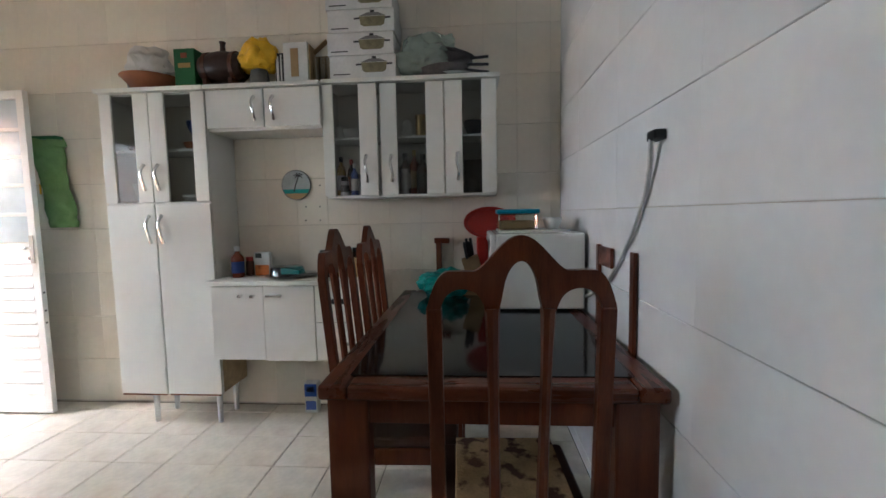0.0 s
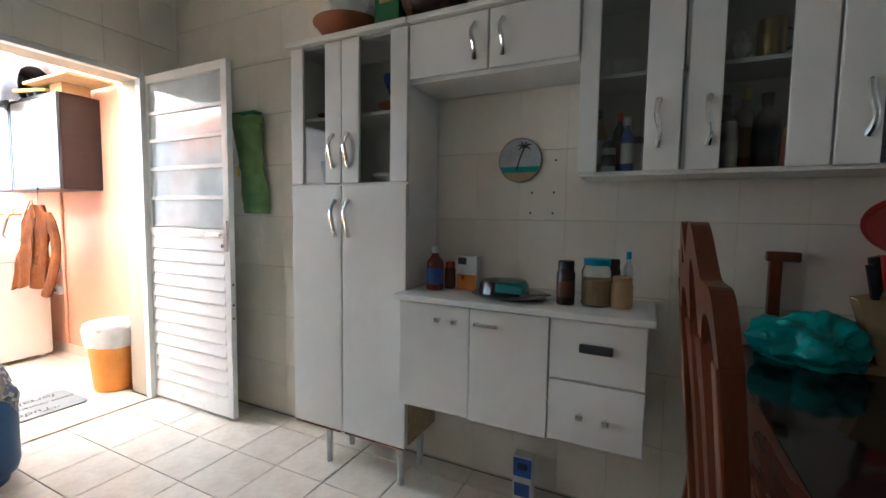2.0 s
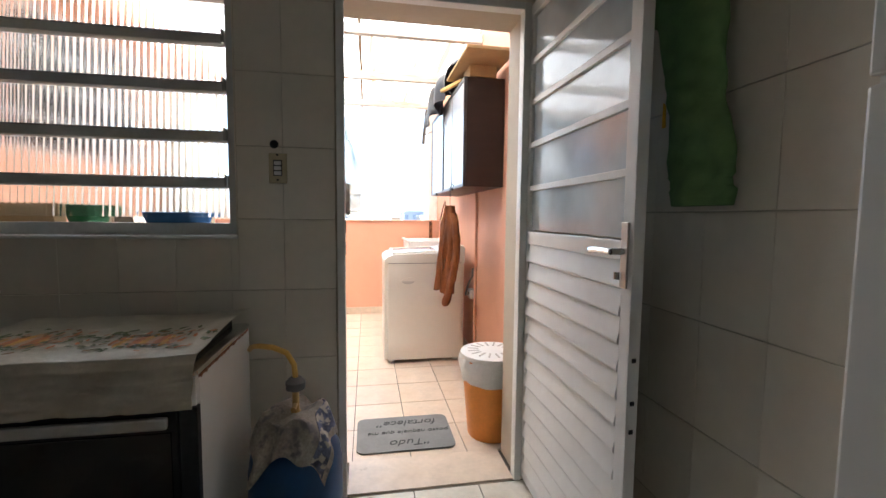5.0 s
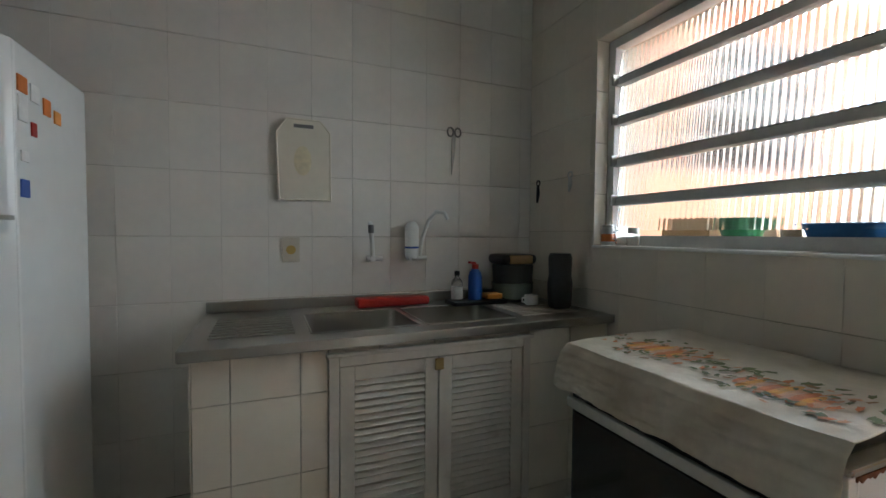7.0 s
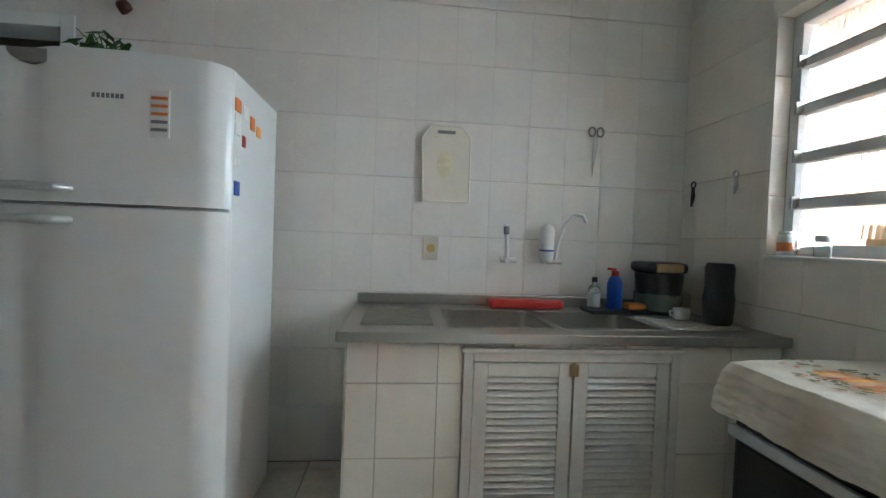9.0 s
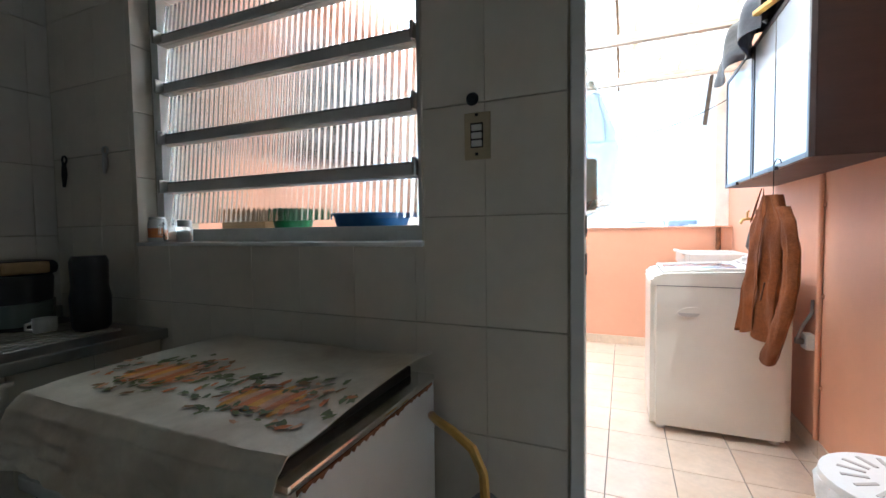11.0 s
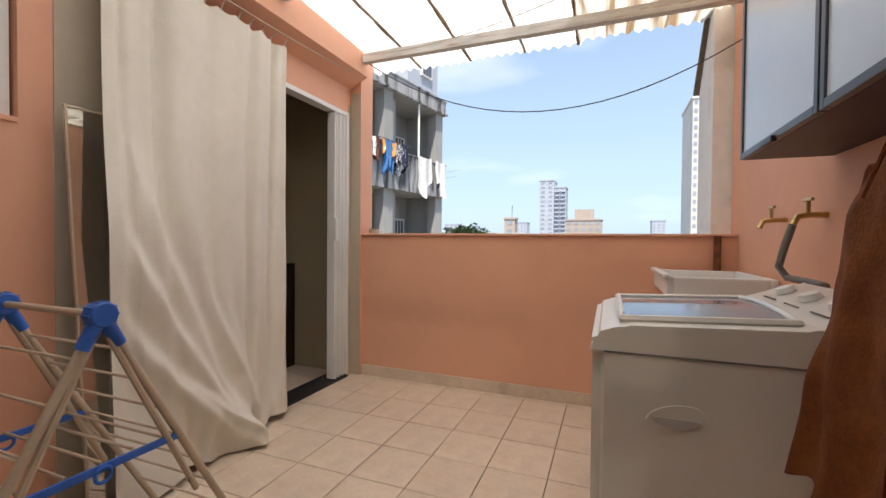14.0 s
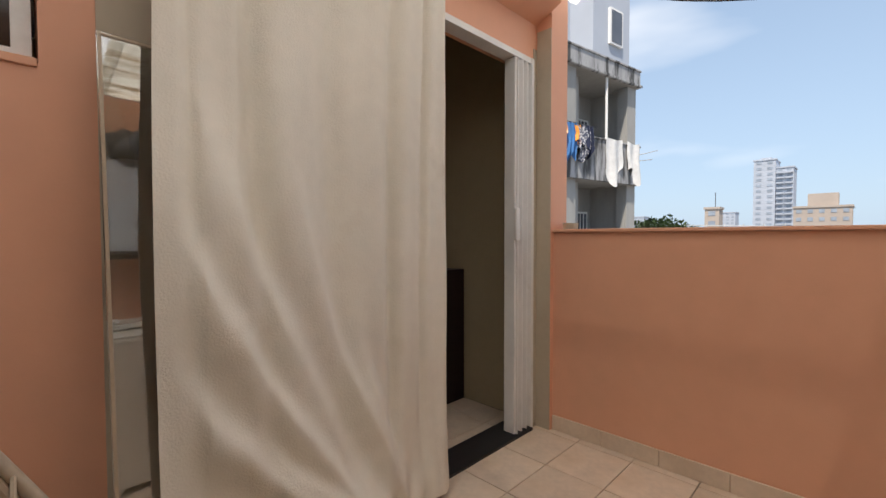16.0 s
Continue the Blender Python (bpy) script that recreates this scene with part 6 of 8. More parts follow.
part("cloth", soft(box(-2.60, -2.24, -0.05, 0.06, CT + 0.001, CT + 0.045, 0.014, 3), 0.008, 14), M["red"], t, smooth=True)
t = thing("sink_tray", (-2.88, 0.13, CT), "black soap tray with a yellow sponge", "tray")
part("tray", box(-3.0, -2.70, 0.02, 0.16, CT, CT + 0.02, 0.006), M["black"], t)
part("sponge", box(-2.99, -2.90, 0.05, 0.13, CT + 0.021, CT + 0.05, 0.008), M["orange"], t)


def sink_bin():
    t = thing("sink_bin", (-3.09, 0.05, CT), "black swing-lid sink bin with a clear bag", "bin")
    part("bin_body", lathe([(0.085, 0), (0.10, 0.01), (0.112, 0.19), (0.108, 0.20), (0, 0.20)], (-3.09, 0.06, CT), 24), M["black"], t, smooth=True)
    part("lid", box(-3.195, -2.985, -0.04, 0.15, CT + 0.20, CT + 0.255, 0.03, 3), M["black"], t, smooth=True)
    part("lid_flap", box(-3.16, -3.02, 0.12, 0.156, CT + 0.205, CT + 0.25, 0.01), M["kraft"], t)
    part("liner", soft(lathe([(0.104, 0.02), (0.112, 0.06), (0.114, 0.10)], (-3.09, 0.06, CT), 40), 0.01, 22), M["clear_bag"], t, smooth=True)


sink_bin()
t = thing("black_flask", (-3.20, 0.30, CT), "tall black plastic utensil holder on the sink", "flask")
part("body", lathe([(0.048, 0), (0.058, 0.015), (0.062, 0.12), (0.055, 0.16), (0.058, 0.25), (0.05, 0.27), (0, 0.272)], (-3.185, 0.35, CT), 24), M["black"], t, smooth=True)
cup("white_mug", -3.10, 0.23, CT, 0.035, 0.05, "white_plastic", "small white cup on the drainer")

# ---- balcony: structure details ----
trim = thing("trim_balcony", (-5.2, 1.7, 0), "beige ceramic skirting along the balcony walls", "skirting", kind="structure")
y = BS + 0.102
while y < BN - 0.02:
    y2 = min(y + 0.292, BN)
    part("skirting_tile", box(BW + 0.001, BW + 0.010, y + 0.001, y2 - 0.001, 0.0, 0.085, 0.002, 1), M["balcony_tile"], trim)
    y = y2
x = BW + 0.012
while x < WX - WT:
    x2 = min(x + 0.318, WX - WT)
    part("skirting_tile", box(x + 0.001, x2 - 0.001, BN - 0.010, BN - 0.001, 0.0, 0.085, 0.002, 1), M["balcony_tile"], trim)
    x = x2
solid("trim_parapet_cap", soft(box(BW - 0.17, BW + 0.02, BS + 0.10, BN, PZ + 0.001, PZ + 0.018, 0.004), 0.003, 5), M["pink"], "thin worn cap along the parapet", "trim", kind="structure")
wall("wall_corner_post", box(BW - 0.15, BW + 0.03, BS, BS + 0.10, -0.2, 2.75), M["pink"], "salmon corner post of the balcony")
wall("wall_south_beam", join(box(BW + 0.03, WX - WT, BS + 0.001, BS + 0.16, 2.42, 2.75), prism([(BS + 0.001, 2.34), (BS + 0.16, 2.42), (BS + 0.001, 2.42)], BW + 0.03, WX - WT, axis="x")), M["pink"], "salmon beam over the sliding door")
solid("trim_olive_border", join(box(-4.95, -4.765, BS + 0.001, BS + 0.005, 0, 2.30), box(BW + 0.031, SDX0, BS + 0.001, BS + 0.006, 0, 2.20)), M["bone"], "bone painted border beside the sliding door", "trim", kind="structure")
solid("trim_post_side", box(BW + 0.0305, BW + 0.034, BS + 0.008, BS + 0.099, 0, 2.30), M["bone"], "bone painted side of the corner post", "trim", kind="structure")


def lath_strip(y):
    """A sagging strip of dirt-caked lath of uneven width along a sheet joint."""
    pts = [(-7.09 + 3.52 * i / 40, y + 0.010 * noise.noise(Vector((i * 0.35, y * 3, 0))), 2.572 + 0.113 * i / 40) for i in range(41)]
    return tube(pts, 0.012, 6, taper=[0.7 + 0.9 * abs(noise.noise(Vector((i * 0.8, y * 5, 3)))) for i in range(41)])


def roof():
    t = thing("roof_balcony", (-5.2, 1.75, 2.55), "translucent corrugated balcony roof on white timber beams", "roof", kind="structure")
    pitch = 0.076

    def sheet(y0, y1, xa, xb, za, zb, mat, name, lab):
        n = int((y1 - y0) / pitch * 8)
        bm = bmesh.new()
        rows = []
        for i in range(n + 1):
            y = y0 + (y1 - y0) * i / n
            o = 0.012 * math.cos(math.tau * (y - y0) / pitch)
            rows.append([bm.verts.new((xa + 0.006 * noise.noise(Vector((y * 30, 0, 0))), y, za + o)), bm.verts.new(((xa + xb) / 2, y, (za + zb) / 2 + o + 0.004 * noise.noise(Vector((y * 2, 7, 0))))), bm.verts.new((xb, y, zb + o))])
        for p, q in zip(rows, rows[1:]):
            bm.faces.new((p[0], q[0], q[1], p[1]))
            bm.faces.new((p[1], q[1], q[2], p[2]))
        part(name, bm, mat, t, lab, True)
    ys = [0.36, 0.80, 1.24, 1.68, 2.08]
    for i, (a, b) in enumerate(zip(ys, ys[1:])):
        sheet(a, b + 0.03, -7.12 - 0.02 * (i % 2), -3.50, 2.585 + 0.003 * i, 2.70 + 0.003 * i, M["roof_sheet"], "roof_sheet", "translucent corrugated sheet")
    sheet(2.08, 3.03, -7.10, -5.05, 2.600, 2.665, M["roof_old"], "roof_sheet", "old brown-stained corrugated sheet")
    sheet(2.08, 3.03, -5.12, -3.50, 2.672, 2.715, M["roof_sheet"], "roof_sheet", "translucent corrugated sheet")
    for x in (-6.70, -5.80, -4.85, -3.95):
        z = 2.535 + (x + 6.7) * 0.032
        part("roof_beam", soft(box(x - 0.028, x + 0.028, BS + 0.17, BN - 0.002, z - 0.035, z + 0.035, 0.004), 0.003, 6), M["beam"], t, "weathered white timber beam")
    for yj in ys[1:]:
        part("batten", lath_strip(yj + 0.015), M["lath"], t, "brown-stained lath under a sheet joint")


M["lath"] = material("stained_lath", (0.30, 0.21, 0.13), 0.85, vary=0.3, scale=5)
roof()


def wires():
    for name, a, b, sag, r, lab in (("clothes_line", (-6.72, 0.47, 2.55), (-6.75, 3.03, 2.30), 0.42, 0.0042, "sagging grey wire across the balcony opening"), ("clothes_line", (-6.70, 0.50, 2.57), (-5.9, 3.03, 2.62), 0.16, 0.003, "thin wire under the balcony roof"),
                                    ("clothes_line", (-6.75, 0.45, 2.42), (-4.6, 0.47, 2.36), 0.04, 0.004, "thin cord that carries the curtain")):
        pts = []
        for i in range(21):
            u = i / 20
            p = Vector(a).lerp(Vector(b), u)
            p.z -= sag * 4 * u * (1 - u)
            pts.append(p)
        solid(name, tube(pts, r, 6), M["slate"] if r > 0.0041 else M["bone"], lab, "wire", "wires of the balcony", smooth=True)


wires()


def sliding_door():
    d = thing("door_2", (-6.4, BS, 0), "white folded sliding door pushed to one side", "door", kind="structure")
    part("frame", join(box(SDX0 + 0.002, SDX0 + 0.03, BS - 0.075, BS + 0.012, 0.0, SDZ - 0.002, 0.003), box(SDX0 + 0.03, SDX1, BS - 0.075, BS + 0.010, SDZ - 0.035, SDZ - 0.002, 0.003), box(SDX1 - 0.03, SDX1 - 0.002, BS - 0.075, BS + 0.010, 0, SDZ - 0.035, 0.003)), M["white_paint"], d)
    for k in range(6):
        xa, xb = SDX0 + 0.034 + k * 0.023, SDX0 + 0.034 + (k + 1) * 0.023
        ya, yb = (BS - 0.060, BS + 0.014) if k % 2 else (BS + 0.014, BS - 0.060)
        part("door_panel", bar(((xa + xb) / 2, (ya + yb) / 2, 0.02), ((xa + xb) / 2, (ya + yb) / 2, SDZ - 0.04), math.hypot(xb - xa, yb - ya), 0.007, (-(yb - ya), xb - xa, 0), 0.002), M["white_paint"], d)
    for k in range(0, 7, 2):
        part("hinge_bead", tube([(SDX0 + 0.034 + k * 0.023, BS + 0.015, 0.02), (SDX0 + 0.034 + k * 0.023, BS + 0.015, SDZ - 0.04)], 0.005, 8), M["white_paint"], d, smooth=True)
    part("edge_rail", box(SDX0 + 0.174, SDX0 + 0.192, BS - 0.060, BS + 0.010, 0.02, SDZ - 0.04, 0.004), M["white_paint"], d)
    part("door_handle", box(SDX0 + 0.170, SDX0 + 0.204, BS + 0.010, BS + 0.034, 1.10, 1.28, 0.010), M["white_plastic"], d)
    part("sill", box(SDX0 + 0.03, SDX1 - 0.03, BS - 0.15, BS + 0.03, 0.0, 0.014, 0.002), M["black"], d, "black stone door sill")


sliding_door()


def balcony_window():
    w = thing("window_2", (-4.2, BS, BWZ0), "dark balcony window with white metal louvre frames", "window", kind="structure")
    part("window_frame", join(box(BWX0 + 0.01, BWX0 + 0.045, BS - 0.09, BS - 0.03, BWZ0 + 0.01, BWZ1), box(BWX1 - 0.045, BWX1 - 0.01, BS - 0.09, BS - 0.03, BWZ0 + 0.01, BWZ1), box(BWX0 + 0.045, BWX1 - 0.045, BS - 0.09, BS - 0.03, BWZ0 + 0.01, BWZ0 + 0.03), box(BWX0 + 0.045, BWX1 - 0.045, BS - 0.09, BS - 0.03, BWZ1 - 0.03, BWZ1)), M["frame_alu"], w)
    for k in range(4):
        z = BWZ0 + 0.03 + k * 0.178
        part("pane", bar((BWX0 + 0.045, BS - 0.06, z + 0.09), (BWX1 - 0.045, BS - 0.06, z + 0.09), 0.006, 0.16), M["dark_glass"], w, "dark glass louvre")
        part("glazing_bar", box(BWX0 + 0.045, BWX1 - 0.045, BS - 0.08, BS - 0.04, z + 0.165, z + 0.185, 0.002), M["frame_alu"], w)
    part("window_sill", box(BWX0 + 0.002, BWX1 - 0.002, BS - 0.10, BS + 0.006, BWZ0 - 0.012, BWZ0 + 0.008, 0.003), M["pink"], w)


balcony_window()


def curtain():
    c = thing("curtain", (-5.4, 0.44, 0.01), "long cream canvas curtain over the balcony door", "curtain")

    def fn(u, v):
        d = 1 - v
        ease = lambda k: min(1, max(0, k)) ** 2 * (3 - 2 * min(1, max(0, k)))
        drape = ease((d - 0.15) / 0.42)
        x = -4.865 + 0.03 * drape * (1 - u) - 1.055 * u
        phase = u * 37 + 2.6 * math.sin(u * 5.3 + 0.6) + 1.1 * noise.noise(Vector((u * 3.1, d * 1.3, 2))) + 0.5 * math.sin(d * 3 + u * 6)
        pleat = (0.62 + 0.5 * noise.noise(Vector((u * 5, d * 1.1, 9)))) * math.sin(phase) + 0.22 * math.sin(2 * phase + 1.1) + 0.38 * math.sin(u * 17 + 2 + 0.8 * d)
        keep = 1 - 0.60 * ease((d - 0.22 - 0.55 * u) / 0.30)
        x += 0.010 * math.cos(phase) * keep
        y = 0.440 + 0.10 * drape * max(0, 1 - u * 1.15) ** 1.5 + 0.06 * max(0, d - 0.6) * (1 - u) + 0.027 * pleat * keep * min(1, 0.25 + u / 0.06)
        y += 0.010 * noise.noise(Vector((u * 9, d * 4, 7)))
        for u0, du, d0, wd, h in ((0.06, 0.62, 0.30, 0.050, 0.050), (0.02, 0.66, 0.46, 0.046, 0.062), (0.30, 0.50, 0.40, 0.040, 0.040), (0.00, 0.62, 0.62, 0.050, 0.060), (0.20, 0.55, 0.74, 0.040, 0.045), (0.55, 0.30, 0.66, 0.034, 0.034)):
            k = (d - d0) / (1.0 - d0)
            if k > -0.3:
                off = (u - u0 - (du * k ** 1.35 if k > 0 else 0)) / wd
                rise = min(1, max(0, k + 0.3) * 1.6)
                y += 0.85 * h * rise * min(1, u / 0.10) * (1 - ease((u - 0.66) / 0.2)) * math.exp(-off * off * (0.30 if off < 0 else 1.5))
        hem = max(0, d - 0.84) / 0.16
        y += hem * (0.07 * noise.noise(Vector((u * 6, 3, 1))) + 0.03 * noise.noise(Vector((u * 17, d * 14, 4)))) + 0.05 * hem * math.exp(-((u - 0.62) / 0.18) ** 2)
        z = 0.012 + 2.29 * v - 0.018 * abs(math.sin(u * 36)) * v + 0.06 * hem * max(0, noise.noise(Vector((u * 5, 2, 0))) + 0.2)
        clear = 0.375 + (0.200 - 0.087 * z) * ease((0.42 - u) / 0.16)
        y = clear + 0.012 * math.log(1 + math.exp(min(30, (y - clear) / 0.012)))
        return Vector((x, y, max(0.012, z)))
    part("cloth", cloth_sheet(fn, 300, 160, 0.002), M["canvas"], c, smooth=True)
    for k in range(12):
        u = (k + 0.5) / 12
        p = fn(u, 1.0)
        part("curtain_ring", tube([p + Vector((0, 0, -0.005)), p + Vector((0.0, 0.006, 0.02)), Vector((p.x, 0.465, 2.33))], 0.003, 5), M["alu"], c)


M["canvas"] = material("cream_canvas", (0.74, 0.69, 0.59), 0.88, vary=0.05, scale=2, bump=0.25, bump_scale=160, stain=(0.50, 0.43, 0.33), stain_scale=3, stain_at=(0.62, 0.9))
curtain()


def mirror():
    x0, x1, z0, z1 = -5.10, -4.756, 0.02, 1.61
    t = thing("standing_mirror", (-4.94, 0.36, 0.0), "tall narrow mirror with a thin pink-beige frame leaning on the wall", "mirror")
    lean = lambda z: 0.545 - 0.140 * z / z1
    out = []
    for a, b in (((x1 - 0.006, z0), (x1 - 0.006, z1)), ((x0 + 0.006, z0), (x0 + 0.006, z1)), ((x0, z1 - 0.006), (x1, z1 - 0.006)), ((x0, z0 + 0.006), (x1, z0 + 0.006))):
        out.append(bar((a[0], lean(a[1]), a[1]), (b[0], lean(b[1]), b[1]), 0.008, 0.014, (0, 1, 0), 0.002))
    part("frame", join(*out), M["rack_beige"], t)
    bm = bmesh.new()
    vs = [bm.verts.new(p) for p in ((x0, lean(z0) + 0.004, z0), (x1, lean(z0) + 0.004, z0), (x1, lean(z1) + 0.004, z1), (x0, lean(z1) + 0.004, z1))]
    bmesh.ops.solidify(bm, geom=[bm.faces.new(vs)], thickness=0.003)
    part("mirror_glass", bm, M["mirror"], t, "silvered mirror glass")


M["mirror"] = material("silvered_glass", (0.86, 0.87, 0.86), 0.02, 1.0, vary=0.01, rough_vary=0.0)
mirror()


def balcony_cabinet():
    x0, x1, y0, z0, z1 = -5.64, -4.245, 2.765, 1.41, 2.11
    t = thing("balcony_cabinet", ((x0 + x1) / 2, 2.9, z0), "dark brown wall cabinet with pale glass doors in black frames", "cabinet")
    part("body", box(x0, x1, y0 + 0.02, BN - 0.002, z0, z1, 0.003), M["espresso"], t)
    for a, b in ((x0, -5.02), (-5.01, x1)):
        fr = part("door_frame", join(box(a, a + 0.022, y0, y0 + 0.019, z0, z1, 0.002), box(b - 0.022, b, y0, y0 + 0.019, z0, z1, 0.002), box(a + 0.022, b - 0.022, y0, y0 + 0.019, z1 - 0.022, z1, 0.002), box(a + 0.022, b - 0.022, y0, y0 + 0.019, z0, z0 + 0.022, 0.002)), M["slate"], t, "black aluminium door frame")
        part("door_glass", box(a + 0.022, b - 0.022, y0 + 0.006, y0 + 0.012, z0 + 0.022, z1 - 0.022), M["pale_glass"], fr, "pale blue-white back-painted glass")
        # Thin grey line on the wider pane paints in a reflection.
        if b > -5:
            part("reflection_line", box(-4.66, -4.655, y0 + 0.003, y0 + 0.0065, z0 + 0.022, z1 - 0.022), M["grey"], fr)
        part("pull", box((a + b) / 2 - 0.05, (a + b) / 2 + 0.05, y0 - 0.012, y0 + 0.004, z0 - 0.008, z0 + 0.010, 0.003), M["black"], fr)
    solid("plank", box(-4.62, -3.98, 2.72, 3.02, z1 + 0.075, z1 + 0.095, 0.003), M["kraft"], "light brown board lying on the balcony cabinet", "board")
    solid("wooden_block", box(-4.42, -4.24, 2.80, 2.98, z1 + 0.001, z1 + 0.075, 0.006), M["kraft"], "wooden offcut under a board", "wood")
    solid("wood_stick", bar((-4.70, 2.70, z1 + 0.03), (-4.45, 2.80, z1 + 0.04), 0.03, 0.02, bevel=0.004), M["hose"], "short yellow wooden stick on the cabinet", "stick")

    def fn(u, v):
        a = v * math.pi
        cx = -5.45 + 0.75 * u
        r = 0.13 + 0.04 * math.sin(u * 9) + 0.02 * math.sin(u * 23 + v * 11)
        yy = 2.86 - r * 1.15 * math.cos(a)
        zz = z1 + 0.02 + r * 1.5 * math.sin(a) - (0.12 * (1 - v * 4) * (0.7 + 0.3 * math.sin(u * 11)) if v < 0.25 else 0)
        return Vector((cx + 0.02 * math.sin(v * 13), yy, max(zz, z1 + 0.003) if v > 0.25 else zz)) + noise.noise_vector(Vector((u * 7, v * 6, 2))) * 0.02
    solid("black_tarp", cloth_sheet(fn, 50, 30, 0.003), M["tarp"], "crumpled black plastic sheet over the cabinet top", "tarp", smooth=True)


M["espresso"] = material("espresso_laminate", (0.022, 0.012, 0.012), 0.45, vary=0.2, scale=3, stretch=(1, 1, 8))
M["pale_glass"] = material("back_painted_glass", (0.56, 0.62, 0.68), 0.12, vary=0.03, scale=1.5)
M["tarp"] = material("black_plastic_sheet", (0.03, 0.03, 0.035), 0.35, vary=0.2, bump=0.3, bump_scale=30)
balcony_cabinet()


M["suede"] = material("worn_suede", (0.165, 0.052, 0.016), 0.85, vary=0.28, scale=9, bump=0.3, bump_scale=140, spec=0.15, stain=(0.085, 0.026, 0.010), stain_scale=5, stain_at=(0.52, 0.78))


def jacket():
    t = thing("suede_jacket", (-4.55, 2.73, 0.6), "tan brown suede jacket on a wire hanger", "jacket")

    def torso(u, v):
        a = u * math.tau
        d = 1 - v
        z = 0.665 + 0.625 * v
        left = -4.735 - 0.165 * d ** 0.9
        right = -4.335 - 0.075 * d
        if v > 0.80:
            k = ((v - 0.80) / 0.20) ** 1.3
            left, right = left + 0.155 * k, right - 0.135 * k
        mid, w = (left + right) / 2, (right - left) / 2
        c, s = math.cos(a), math.sin(a)
        fold = 0.013 * math.sin(c * 9 + v * 3 + 1) * d ** 0.7 + 0.016 * noise.noise(Vector((c * 3, v * 5, s)))
        slant = -0.045 * d * (c < 0) * abs(c)
        return Vector((mid + w * c, 2.733 - 0.012 * d + slant * 0.4 + (0.030 + 0.008 * d) * s + fold, z + slant + 0.012 * math.sin(c * 7) * (v < 0.03)))
    part("torso", cloth_sheet(torso, 80, 40, 0.003), M["suede"], t, smooth=True)

    def sleeve(path, r0, r1):
        def fn(u, v):
            a = u * math.tau
            k = v * (len(path) - 1)
            i = min(int(k), len(path) - 2)
            p = Vector(path[i]).lerp(Vector(path[i + 1]), k - i)
            r = r0 + (r1 - r0) * v + 0.005 * noise.noise(Vector((u * 5, v * 14, r0 * 40)))
            return p + Vector((r * math.cos(a), r * 0.42 * math.sin(a) + 0.008 * noise.noise(Vector((math.cos(a) * 2.5, v * 9, 5))), 0.006 * math.sin(a * 2) * v))
        return cloth_sheet(fn, 30, 36, 0.003)
    part("sleeve", sleeve([(-4.40, 2.735, 1.235), (-4.33, 2.735, 1.17), (-4.285, 2.735, 1.05), (-4.262, 2.728, 0.93), (-4.262, 2.706, 0.80), (-4.270, 2.682, 0.70), (-4.280, 2.665, 0.625)], 0.050, 0.058), M["suede"], t, smooth=True)
    part("sleeve", sleeve([(-4.66, 2.735, 1.235), (-4.73, 2.738, 1.17), (-4.765, 2.742, 1.05), (-4.78, 2.745, 0.93), (-4.785, 2.745, 0.80), (-4.78, 2.745, 0.72)], 0.048, 0.040), M["suede"], t, smooth=True)

    def collar(s):
        def fn(u, v):
            k = 0.012 + 0.075 * u
            return Vector((-4.525 + s * (k + 0.028 * v * (1 - u)), 2.700 - 0.012 * v - 0.010 * u, 1.322 - 0.115 * u - 0.055 * v * (1 - 0.4 * u)))
        return cloth_sheet(fn, 10, 6, 0.004)
    for s in (-1, 1):
        part("collar", collar(s), M["suede"], t, smooth=True)
    part("placket", cloth_sheet(lambda u, v: Vector((-4.505 + 0.022 * u - 0.05 * v, 2.694 - 0.020 * v - 0.004 * u + 0.003 * math.sin(v * 14), 1.20 - 0.50 * v)), 4, 24, 0.003), M["suede"], t, smooth=True)
    part("pocket_slit", bar((-4.44, 2.690, 0.92), (-4.46, 2.682, 0.84), 0.006, 0.004), M["brown"], t)
    h = thing("wire_hanger", (-4.52, 2.735, 1.29), "dark wire coat hanger hooked on the cabinet", "hanger")
    part("hook", tube([(-4.52, 2.735, 1.28), (-4.52, 2.735, 1.36), (-4.52, 2.735, 1.42), (-4.52, 2.745, 1.445), (-4.52, 2.758, 1.44), (-4.52, 2.761, 1.425)], 0.0022, 6), M["ink"], h, smooth=True)
    part("shoulder_bar", tube([(-4.70, 2.735, 1.20), (-4.52, 2.735, 1.275), (-4.36, 2.735, 1.20)], 0.004, 6), M["ink"], h)


jacket()


